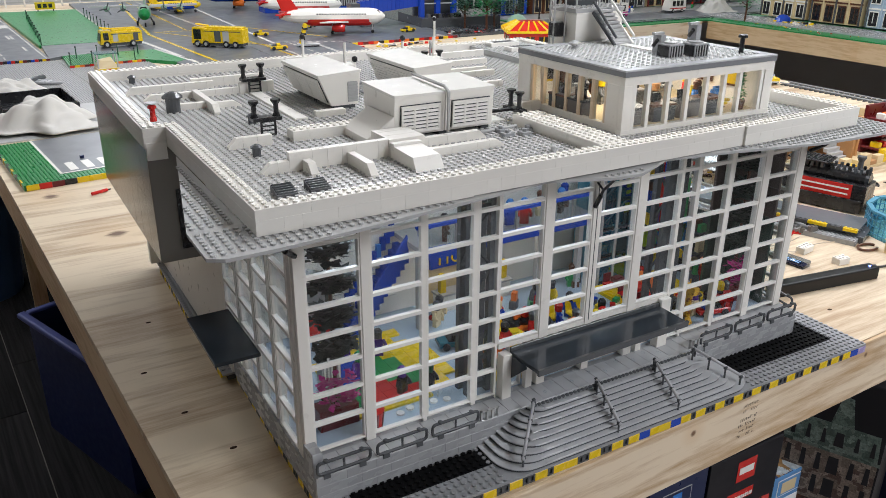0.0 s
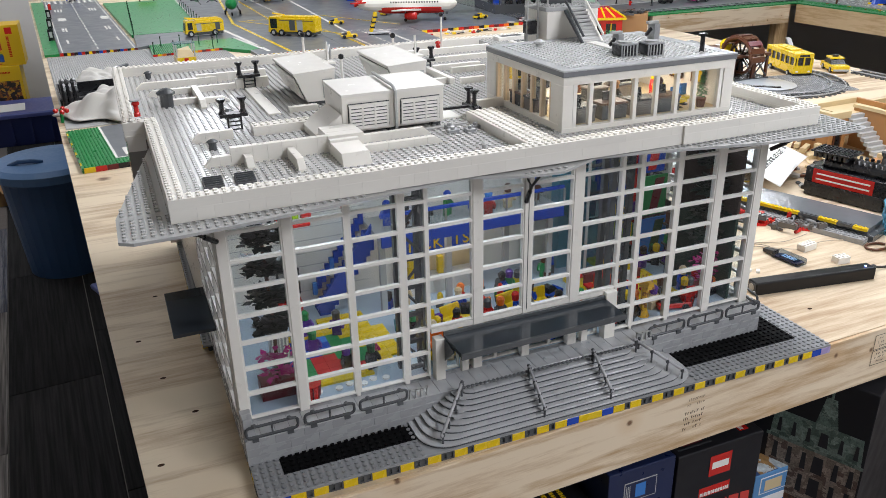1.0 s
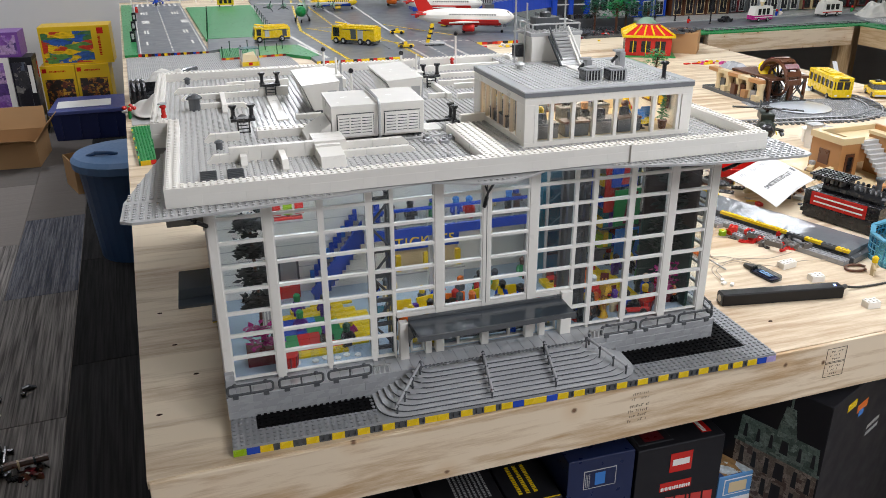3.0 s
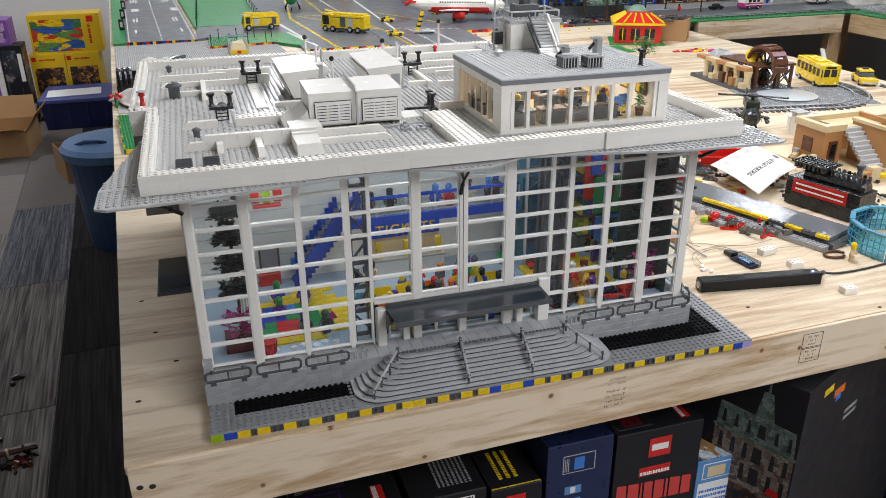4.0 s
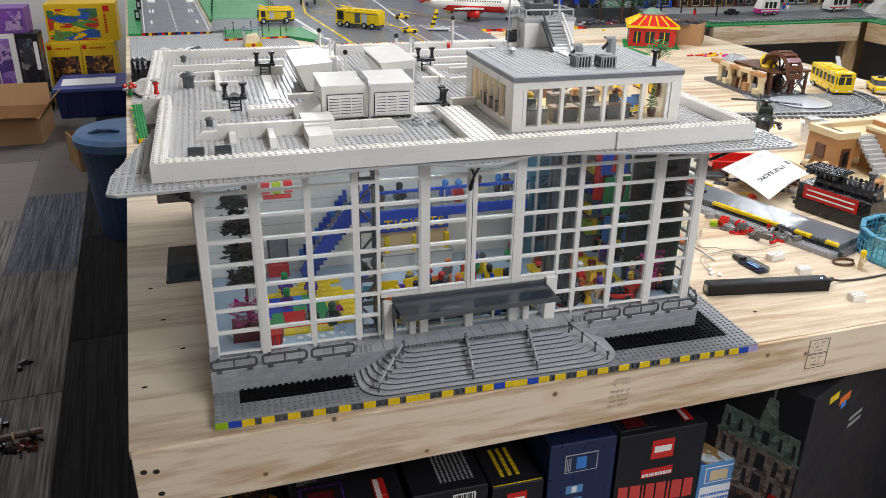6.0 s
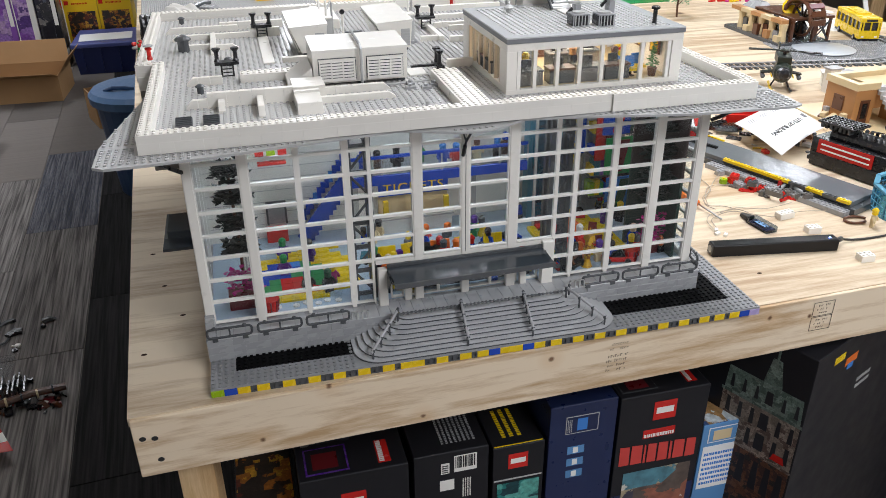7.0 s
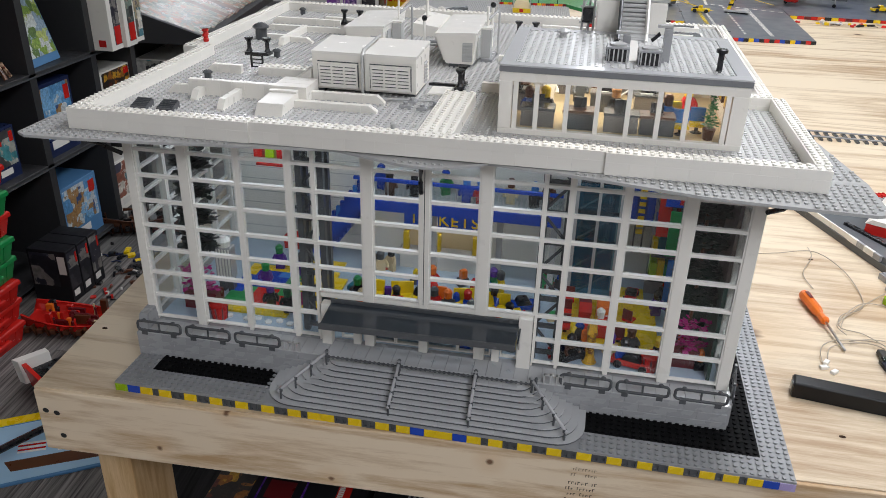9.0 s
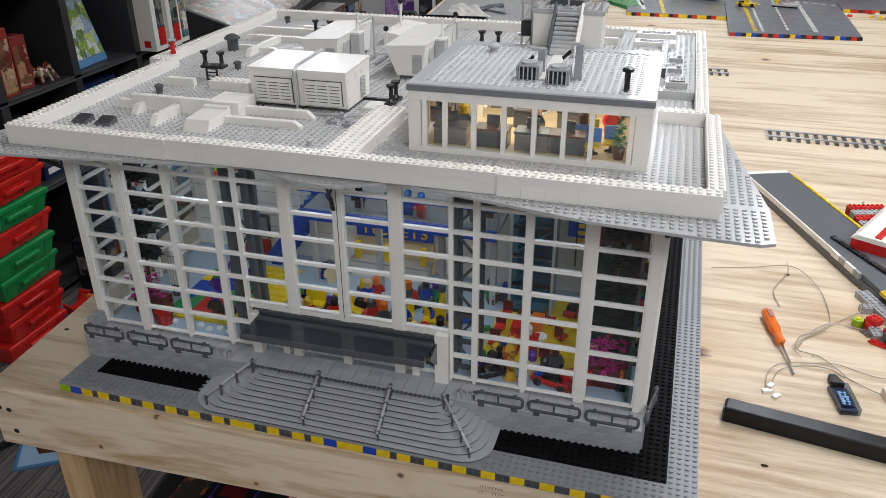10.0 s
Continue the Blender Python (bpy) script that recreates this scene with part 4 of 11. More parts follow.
def stand(x, y, h=22):
    """Small raised deck with two flared posts and a ladder."""
    e = part("roof_stand", Geo().cham(x - 17, y - 8, DECK + h - 4, x + 17, y + 8, DECK + h, 0.5), BLACK, model, "black ladder stand with two posts")
    for dx in (-13, 13):
        part("post", Geo().lathe(x + dx, y, [(5, DECK + h), (3, DECK + h + 4), (3, DECK + h + 13), (6, DECK + h + 17), (6, DECK + h + 19)], 8), BLACK, e)
    for dx in (-8, 8):
        part("ladder_rail", Geo().box(x + dx - 1.2, y - 9, DECK, x + dx + 1.2, y - 7, DECK + h - 4.2), BLACK, e)
    for k in range(4):
        part("rung", Geo().box(x - 6.6, y - 8.6, DECK + 2 + k * 5, x + 6.6, y - 7.4, DECK + 3.5 + k * 5), BLACK, e)


stand(68, 340); stand(130, 580); stand(415, 566)
# the stand by the penthouse turns its narrow side to the front
end_stand = part("roof_stand", Geo().cham(356, 250, DECK + 12, 368, 282, DECK + 16, 0.5), BLACK, model, "black ladder stand with two posts")
for dy in (256, 274):
    part("post", Geo().lathe(362, dy, [(4.5, DECK + 16), (2.8, DECK + 20), (2.8, DECK + 31), (6, DECK + 35), (6, DECK + 37)], 8), BLACK, end_stand)
for dx in (357, 367):
    part("ladder_rail", Geo().box(dx - 1.2, 247.6, DECK, dx + 1.2, 249.6, DECK + 16), BLACK, end_stand)
for k in range(4):
    part("rung", Geo().box(358.4, 248, DECK + 2 + k * 4, 365.6, 249.3, DECK + 3.5 + k * 4), BLACK, end_stand)
part("arm", Geo().cham(322, 262, DECK + 13, 355.8, 268, DECK + 16, 0.4), BLACK, end_stand)


def louvre(g_back, x0, z0, x1, z1, n, y):
    g = Geo()
    for k in range(n):
        z = z0 + (z1 - z0) * (k + 0.5) / n
        g.cham(x0, y - 2.2, z - 1.5, x1, y, z + 1.3, 0.4)
    return g


def air_unit(at, w, d, hf, hb, turn, halves=1, lean=-8.0):
    """White air handler: sloped louvred front, pitched top, on dark skids."""
    e = thing("air_handler", at, turn=turn); e.parent = model
    for k in range(halves):
        x0, x1 = k * (w / halves) + 0.8, (k + 1) * (w / halves) - 0.8
        g = Geo().hexa([(x0, 0, 6), (x1, 0, 6), (x1, d - 4, 6), (x0, d - 4, 6)], [(x0, lean, hf), (x1, lean, hf), (x1, d, hb), (x0, d, hb)])
        part("casing", g, WHITE, e, bev=0.5)
        part("top_tile", Geo().hexa([(x0 - 0.5, lean - 1, hf - 0.6), (x1 + 0.5, lean - 1, hf - 0.6), (x1 + 0.5, d + 1, hb + 0.2), (x0 - 0.5, d + 1, hb + 0.2)], [(x0 - 0.5, lean - 1, hf + 2.6), (x1 + 0.5, lean - 1, hf + 2.6), (x1 + 0.5, d + 1, hb + 3.2), (x0 - 0.5, d + 1, hb + 3.2)]), WHITE2, e)
        xa, xb = x0 + 9, x1 - 8
        slope = lean / (hf - 6)
        yz = lambda z, o: (z - 6) * slope - o
        za, zb = 10.0, hf - (11 if halves == 2 else 5)
        part("louvre_back", Geo().hexa([(xa - 2.2, yz(za, 1.0), za - 1), (xb + 2.2, yz(za, 1.0), za - 1), (xb + 2, yz(za, -2), za), (xa - 2, yz(za, -2), za)], [(xa - 2.2, yz(zb, 1.0), zb + 2), (xb + 2.2, yz(zb, 1.0), zb + 2), (xb + 2, yz(zb, -2), zb), (xa - 2, yz(zb, -2), zb)]), DGREY, e, "dark recess behind the louvre")
        n = 7
        hs_ = 0.62 * (zb - za - 4) / (n - 1)
        lg = Geo()
        for q in range(n):
            z = za + 1.5 + (zb - za - 4) * q / (n - 1)
            for s_ in range(3):
                xs, xe = xa + (xb - xa) * s_ / 3 + (0.6 if s_ else 0), xa + (xb - xa) * (s_ + 1) / 3 - (0.6 if s_ < 2 else 0)
                y = yz(z, 3.4)
                lg.hexa([(xs, y, z - hs_ / 2), (xe, y, z - hs_ / 2), (xe, y + 2.2, z - hs_ / 2), (xs, y + 2.2, z - hs_ / 2)], [(xs, y + 0.8, z + hs_ / 2), (xe, y + 0.8, z + hs_ / 2), (xe, y + 2.6, z + hs_ / 2), (xs, y + 2.6, z + hs_ / 2)])
        for z in (za, zb):
            y = yz(z, 3.4)
            lg.box(xa - 1.5, y, z - 0.9, xb + 1.5, y + 2.4, z + 0.9)
        for xs in (xa, xa + (xb - xa) / 3, xa + 2 * (xb - xa) / 3, xb):
            lg.hexa([(xs - 1, yz(za, 3.2), za), (xs + 1, yz(za, 3.2), za), (xs + 1, yz(za, 1.0), za), (xs - 1, yz(za, 1.0), za)], [(xs - 1, yz(zb, 3.2), zb), (xs + 1, yz(zb, 3.2), zb), (xs + 1, yz(zb, 1.0), zb), (xs - 1, yz(zb, 1.0), zb)])
        part("louvre", lg, WHITE2, e)
    sg = Geo().box(w - 0.5, d * 0.55, 10, w - 0.2, d * 0.55 + 14, 36)
    for q in range(6):
        sg.box(w - 0.4, d * 0.55, 10 + q * 4.4, w + 1.2, d * 0.55 + 14, 12.4 + q * 4.4)
    part("side_grille", sg, LGREY, e)
    for xx_ in (8, w / 2, w - 8):
        part("skid", Geo().box(xx_ - 5, 4, 0, xx_ + 5, d - 8, 6), DGREY, e)
    return e


u1 = air_unit((180, 240, DECK), 132, 78, 50, 52, 0, 2, -3.0)
part("pipe", Geo().tube([(66, -8, 2), (66, -9, 24), (66, -9, 52), (66, 0, 57), (66, 76, 59)], 2.0, 6), LGREY, u1)
part("pipe", Geo().tube([(40, -16, 3), (110, -16, 3), (160, -10, 3)], 1.8, 6), LGREY, u1)
u2 = air_unit((182, 556, DECK), 138, 42, 44, 47, -90, 1, -16.0)
u3 = air_unit((316, 560, DECK), 150, 42, 44, 47, -90, 1, -16.0)
for u_, w_ in ((u2, 138), (u3, 150)):
    part("service_panel", Geo().cham(w_ - 42, 40, 10, w_ - 22, 43.2, 40, 0.5), LGREY, u_, "grey service panel")
    part("switch_box", Geo().cham(w_ - 70, 42, 2, w_ - 50, 56, 46, 0.8), LGREY, u_, "grey switch box")
    part("box_cap", Geo().cham(w_ - 71, 41.5, 46.2, w_ - 49, 57, 49, 0.5), WHITE2, u_)
    part("pole", Geo().tube([(w_ - 64, 49, 49), (w_ - 64, 49, 76)], 1.7, 8), WHITE2, u_)
    part("pipe", Geo().tube([(w_ - 96, 62, 0), (w_ - 96, 62, 62), (w_ - 92, 60, 66), (w_ - 66, 50, 58)], 1.8, 8), LGREY, u_)
    part("skirt", Geo().cham(w_ - 100, 43, 0, w_ - 46, 60, 5, 0.5), MGREY, u_)
part("roof_hatch", Geo().hexa([(226, 604, DECK), (268, 604, DECK), (268, 716, DECK), (226, 716, DECK)], [(226, 604, DECK + 22), (268, 604, DECK + 17), (268, 716, DECK + 17), (226, 716, DECK + 22)]), WHITE, model, "white sloped roof hatch", bev=0.6)
part("pipe_run", Geo().tube([(246, 514, DECK + 9), (300, 506, DECK + 9), (312, 500, DECK + 6)], 1.8, 8), LGREY, model)
for x, y, h in ((238, 660, 60), (520, 742, 64), (361, 562, 62), (262, 520, 44)):
    g = Geo().lathe(x, y, [(2.2, DECK), (2.2, DECK + h)], 8)
    part("vent_pole", g, WHITE2, model)
    part("pole_cap", Geo().ball(x, y, DECK + h + 2, 4.5), BLACK, model)
for x, y, w_, d_ in ((300, 196, 14, 10), (322, 190, 12, 12), (306, 214, 10, 12), (336, 204, 10, 10)):
    part("deck_fitting", Geo().cham(x, y, DECK, x + w_, y + d_, DECK + 5, 0.5).lathe(x + w_ / 2, y + d_ / 2, [(3, DECK + 5), (3, DECK + 8)], 8), MGREY, model)
part("pipe_run", Geo().tube([(262, 470, DECK + 4), (262, 556, DECK + 4), (300, 556, DECK + 4)], 2.4, 6), MGREY, model)


def hydrant(x, y, z):
    g = Geo().lathe(x, y, [(4, z), (4, z + 4), (3, z + 5), (3, z + 14), (5, z + 15), (5, z + 17), (2, z + 20)], 10)
    g.box(x - 1.5, y - 7, z + 8, x + 1.5, y + 7, z + 12)
    part("hydrant", g, RED, model, "small red valve")


hydrant(-42, 408, TOP); hydrant(510, 735, DECK)
part("vent_plate", Geo().lathe(-42, 408, [(7, TOP + 20), (7, TOP + 21.5)], 10), LGREY, model)

# ---- penthouse control room ----
PX0, PX1, PY0, PY1, PZ = 423.0, 677.0, 139.0, 345.0, 386.0
# deck grey lightened: ceiling glare on the penthouse roof is put into the colour
ROOFG = plastic("penthouse_grey_glare", (0.66, 0.66, 0.65), 0.2, 0.08)
CORN = plastic("cornice_grey", (0.20, 0.205, 0.215), 0.22, 0.08)
ROOFT = plastic("rim_grey_tile", (0.50, 0.505, 0.51), 0.16, 0.06)
# white side mullions tinted tan: the warm room light is put into the colour
PEACH = plastic("frame_warm_lit", (0.74, 0.60, 0.43), 0.3, 0.05)
pent = thing("penthouse"); pent.parent = model
def pw(name, *b, m=WHITE):
    return part(name, Geo().cham(*b, 0.4), m, pent, bev=0.3)


pw("wall", PX0, PY0, DECK, PX1, PY0 + 8, 317)
pw("wall", PX0, PY0, 368, PX1, PY0 + 8, 378)
pw("wall", PX0, PY0, 317, 437, PY0 + 8, 368)
pw("wall", 661, PY0, 317, PX1, PY0 + 8, 368)
pw("wall", PX0, PY0 + 8.2, DECK, PX0 + 8, PY1, 320)
pw("wall", PX0, PY0 + 8.2, 368, PX0 + 8, PY1, 378)
pw("wall", PX0, PY0 + 8.2, 320, PX0 + 8, 168, 368)
pw("wall", PX0, 318, 320, PX0 + 8, PY1, 368)
pw("wall", PX1 - 8, PY0 + 8.2, DECK, PX1, PY1, 378)
pw("wall", PX0 + 8.2, PY1 - 8, DECK, PX1 - 8.2, PY1, 378)
pw("floor_plate", PX0 + 8.2, PY0 + 8.2, DECK, PX1 - 8.2, PY1 - 8.2, 315, m=TAN)
pw("ceiling_plate", PX0 + 14, PY0 + 14, 378.2, PX1 - 14, PY1 - 14, 384.6, m=ROOFG)
for b in ((PX0 - 1, PY0 - 1, 378.2, PX1 + 1, PY0 + 14, PZ), (PX0 - 1, PY1 - 14, 378.2, PX1 + 1, PY1 + 1, PZ), (PX0 - 1, PY0 + 14.2, 378.2, PX0 + 14, PY1 - 14.2, PZ), (PX1 - 14, PY0 + 14.2, 378.2, PX1 + 1, PY1 - 14.2, PZ)):
    part("cornice", Geo().cham(*b[:5], PZ - 1.9, 0.3), CORN, pent)
    part("cornice_tile", Geo().cham(b[0], b[1], PZ - 1.8, b[3], b[4], PZ, 0.3), ROOFT, pent)
part("studs", studs(PX0 + 14, PY0 + 14, PX1 - 14, PY1 - 14, 384.6), ROOFG, pent, kind="stuff")
mull = mesh_of("mullion", Geo().cham(-2.5, 0, 0, 2.5, 6, 51, 0.4), WHITE2)
side_mull = mesh_of("mullion", Geo().cham(-2.5, 0, 0, 2.5, 6, 51, 0.4), PEACH)
for x in (440.5, 463, 495, 527, 559, 590, 618, 657.5):
    share("mullion", mull, pent, (x, PY0 + 1, 317))
for y in (170, 194, 219, 244, 268, 293, 316):
    share("mullion", side_mull, pent, (PX0 + 7, y, 318), 90)
for nm_, b in (("pane", (441, PY0 + 4, 317, 657, PY0 + 4.6, 368)), ("pane", (PX0 + 3.6, 171, 320, PX0 + 4.2, 316, 368))):
    p = part(nm_, Geo().box(*b), GLASS, pent); p.visible_shadow = False
part("sill", Geo().box(437, PY0 - 0.4, 315.5, 661, PY0 + 3, 317.2), WHITE2, pent)


def fan_box(x, y):
    e = thing("roof_fan", (x, y, 384.6)); e.parent = model
    part("casing", Geo().cham(-12, -11, 0, 12, 11, 17, 0.6), MGREY, e, "grey fan box with dark grille")
    part("grille_back", Geo().box(-10.4, -11.6, 2, 10.4, -11.1, 15), BLACK, e)
    part("grille_back", Geo().box(-12.6, -9.4, 2, -12.1, 9.4, 15), BLACK, e)
    part("rim", Geo().lathe(0, 0, [(9, 17), (9, 19), (7, 19.2)], 14), LGREY, e)
    for k in range(5):
        part("grille_bar", Geo().box(-9.6 + k * 4.6, -12.4, 2, -8.2 + k * 4.6, -11.7, 15), LGREY, e)


fan_box(543, 192); fan_box(576, 182)
part("roof_walk", Geo().cham(553, 186, 384.6, 568, 320, 387, 0.3), WHITE2, model)
part("roof_stack", Geo().lathe(647, 170, [(4, 384.6), (3, 387), (3, 404), (6, 405), (6, 408), (4, 409)], 10), BLACK, model, "black flue")
part("roof_vent", Geo().lathe(480, 300, [(5, 384.6), (4, 389), (8, 391), (8, 393), (3, 396)], 10), LGREY, model)
for x, y, h in ((548, 214, 24), (590, 196, 36)):
    pnl = part("equipment_panel", Geo().cham(x, y, 384.6, x + 8, y + 14, 384.6 + h, 0.5), MGREY, model, "grey upright equipment panel")
    part("cap", Geo().cham(x - 8, y + 3, 384.8 + h, x + 8, y + 9, 387.8 + h, 0.4), LGREY, pnl)
    part("clip", Geo().hexa([(x - 12, y - 1, 370 + h), (x - 4, y - 1, 378 + h), (x - 4, y + 2, 378 + h), (x - 12, y + 2, 370 + h)], [(x - 14, y - 1, 373 + h), (x - 6, y - 1, 381 + h), (x - 6, y + 2, 381 + h), (x - 14, y + 2, 373 + h)]), BLACK, pnl)
# stair tower behind
part("tower", Geo().cham(518, 346.5, DECK, 602, 404, 424, 0.8), WHITE, model, "white brick stair tower", bev=0.5)
part("tower_cap", Geo().cham(516, 346.2, 424.2, 604, 406, 430, 0.6), LGREY, model)
part("studs", studs(518, 347, 602, 404, 430), LGREY, model, kind="stuff")
gst = part("tower_stair", Geo().hexa([(547, 296, 385), (577, 296, 385), (577, 346, 422), (547, 346, 422)], [(547, 296, 388), (577, 296, 388), (577, 346, 424), (547, 346, 424)]), LGREY, model, "grey stepped stair with side rails")
for k in range(9):
    part("tread", Geo().cham(548, 338 - k * 5.0, 424 - k * 4.6, 576, 345.5 - k * 5.0, 427.4 - k * 4.6, 0.3), LGREY, gst)
for x in (546, 578):
    g = Geo().tube([(x, 345, 438), (x, 294, 396)], 1.8, 6)
    g.tube([(x, 345, 424), (x, 296, 386)], 2.4, 6)
    part("stair_rail", g, DGREY if x < 560 else WHITE2, model)
mast = part("aerial_mast", Geo().tube([(500, 372, DECK), (500, 372, 480)], 1.6, 6), LGREY, model, "grey lattice aerial")
for x, y, z0, h in ((508, 392, DECK, 462), (514, 366, DECK, 440), (590, 384, 430, 490), (530, 398, 430, 470)):
    part("aerial_rod", Geo().tube([(x, y, z0), (x, y, h)], 1.4, 6), LGREY, mast)
for k in range(6):
    part("cross_piece", Geo().box(496, 371, 330 + 20 * k, 514, 374, 332 + 20 * k), LGREY, mast)
    part("cross_piece", Geo().tube([(500, 372, 330 + 20 * k), (508, 392, 345 + 20 * k)], 1.0, 5), LGREY, mast)
for z0, m_ in ((352, BLACK), (392, BLACK)):
    part("aerial_box", Geo().cham(500, 366, z0, 514, 384, z0 + 18, 0.6), m_, mast)
part("tower_rail", Geo().tube([(520, 350, 442), (600, 350, 442), (600, 402, 442), (520, 402, 442), (520, 350, 442)], 1.4, 6), LGREY, model)
for x, y in ((520, 350), (600, 350), (600, 402), (520, 402), (560, 350)):
    part("rail_post", Geo().tube([(x, y, 430), (x, y, 442)], 1.4, 6), LGREY, model)
part("tower_machine", Geo().cham(535, 372, 430, 575, 396, 450, 1.0).lathe(555, 384, [(9, 450), (9, 456), (6, 458)], 12), DGREY, model)

# ======== inside the model: halls, play area, tickets, seating ========
IN0 = PL + 0.8
part("hall_floor", Geo().box(9, 101, PL - 2, 698, 338, IN0), PALEBLUE, model, "pale blue tiled hall floor")
part("hall_back_wall", Geo().box(9, 338.2, PL, 698, 344, 303), WHITE, model, "white brick inner wall")
part("hall_ceiling", Geo().box(9, 101, 301, 698, 338, 303.5), WHITE, model)
for lx, ly in ((110, 190), (300, 180), (430, 190), (600, 190)):
    lm = bpy.data.lights.new("strip_lamp", "AREA")
    lm.shape, lm.size, lm.size_y, lm.energy, lm.color = "RECTANGLE", 0.10, 0.02, {110: 0.13, 300: 0.09, 430: 0.08, 600: 0.06}[lx], (0.86, 0.95, 1.08)
    new("strip_lamp", lm).matrix_world = pose(lx / 1000, ly / 1000, 0.2975)
    part("strip_light", Geo().box(lx - 52, ly - 12, 298.2, lx + 52, ly + 12, 300.8), WHITE2, model)
lm = bpy.data.lights.new("control_room_lamp", "AREA")
lm.shape, lm.size, lm.size_y, lm.energy, lm.color = "RECTANGLE", 0.16, 0.08, 0.24, (1.0, 0.88, 0.74)
new("control_room_lamp", lm).matrix_world = pose(0.55, 0.24, 0.376)

# a doorway on the back wall over red bricks
g = Geo().box(97, 333, 70, 100, 338, 108).box(126, 333, 70, 129, 338, 108).box(100, 333, 105, 126, 338, 108)
part("door_frame", g, DGREY, model)
part("door_leaf", Geo().box(100, 336, 70, 126, 337.6, 105), MGREY, model)
part("threshold", Geo().cham(94, 318, 40, 127, 337.8, 66, 0.5), RED, model, "red brick threshold")
for z in range(70, 300, 19):
    part("wall_course", Geo().box(9, 337.6, z, 230, 338.15, z + 0.7), LGREY, model)

# play mat of coloured tiles
mat = thing("play_mat", (72, 112, IN0), "stepped play mat of yellow, green, blue and red tiles", "play mat")
mt = {c: mesh_of("tile", Geo().cham(0, 0, 0, 15.9, 15.9, 3.0, 0.25), m_) for c, m_ in (("y", YELLOW), ("g", GREEN), ("b", BLUE), ("r", RED), ("m", MBLUE))}
MAP = [".........", "yyyyyy...", "ggrrrryy.", "ggrrrggyy", "bgrrgggyy", "bbbgggyyy", "bbbbggyyy", "ybbmgyyyy", "yyyyyyyy.", "..yyyyy..", "....yyyy."]
for j, row in enumerate(MAP):
    for i, c in enumerate(row):
        if c != ".":
            share("tile", mt[c], mat, (i * 16, j * 16, 0.2))


def leaf_mass(g, x, y, z, rx, ry, rz, n, s, seed):
    """Overlapping leaf lobes with gaps between them."""
    rnd = random.Random(seed)
    for k in range(n):
        a = rnd.uniform(0, 6.283); q = math.sqrt(rnd.random())
        px, py, pz = x + rx * q * math.cos(a), y + ry * q * math.sin(a), z + rz * rnd.uniform(-1, 1)
        L = s * rnd.uniform(0.7, 1.3); t = rnd.uniform(0, 6.283); up = rnd.uniform(-0.4, 0.7)
        d = Vector((math.cos(t), math.sin(t), up)).normalized(); w_ = d.cross(Vector((0, 0, 1))).normalized() * L * 0.38
        o = Vector((px, py, pz)); nn = d.cross(w_).normalized() * L * 0.10
        g.add([o, o + d * L * 0.45 + w_, o + d * L, o + d * L * 0.45 - w_, o + d * L * 0.45 + nn], [(0, 1, 4), (1, 2, 4), (2, 3, 4), (3, 0, 4), (0, 3, 2, 1)])
    return g


def palm(x, y, m, top, seed, label):
    e = thing("toy_plant", (x, y, IN0), label, "toy plant", "corner plants")
    part("planter", Geo().cham(-22, -10, 0, 22, 12, 24, 0.6), DRED, e, "dark red planter box")
    part("stem", Geo().tube([(0, 0, 24), (2, 1, 90), (-1, 0, top - 20)], 2.2, 6), BROWN, e)
    for k in range(4):
        z = 92 + (top - 100) * k / 3.2
        g = Geo(); leaf_mass(g, 2, 2, z, 20, 12, 9, 190, 12, seed + k)
        for q in range(6):
            a = q * 1.05 + k
            g.tube([(0, 0, z - 2), (20 * math.cos(a), 8 * math.sin(a), z + 4)], 1.6, 5)
        part("leaf_cluster", g, m, e)
    g = Geo(); leaf_mass(g, 0, -9, 46, 22, 10, 18, 120, 9, seed + 20)
    part("blossom", g, MAGENTA, e, "magenta blossom")
    return e


palm(54, 136, plastic("black_green_leaf", (0.006, 0.012, 0.010), 0.4), 215, 3, "tall black-green toy plant above magenta blossoms")
palm(658, 136, plastic("bottle_green_leaf", (0.007, 0.022, 0.016), 0.4), 215, 9, "tall dark green toy plant above magenta blossoms")


def basket(x, y):
    e = thing("striped_basket", (x, y, IN0), "red striped round basket on the floor", "basket", "striped baskets")
    part("body", Geo().lathe(0, 0, [(9, 0), (11, 18), (12, 20)], 16), RED, e)
    for k in range(8):
        a = k * math.pi / 4
        part("rib", Geo().tube([(9.3 * math.cos(a), 9.3 * math.sin(a), 0.5), (11.5 * math.cos(a), 11.5 * math.sin(a), 19)], 1.0, 5), DRED, e)


basket(86, 112); basket(620, 114)

# blue stairway up the back wall to the gallery
stw = thing("blue_stairway", (0, 0, 0), "bright blue toy staircase with solid blue side panel", "staircase")
for k in range(13):
    x, z = 146 + k * 6.2, 54 + k * 8.06
    part("step", Geo().cham(x, 300, max(IN0, z - 20), x + 9, 330, z, 0.4), BLUE, stw)
part("side_panel", Geo().hexa([(152, 296, 48), (226, 296, 138), (226, 299.6, 138), (152, 299.6, 48)], [(141, 296, 62), (226, 296, 171), (226, 299.6, 171), (141, 299.6, 62)]), BLUE, stw, "smooth blue side panel")
for k in range(12):
    x, z = 146 + k * 6.6, 70 + k * 8.6
    part("handrail_brick", Geo().cham(x, 331, z - 6, x + 6.4, 336, z + 12, 0.3), BLUE if k % 4 else MBLUE, stw)


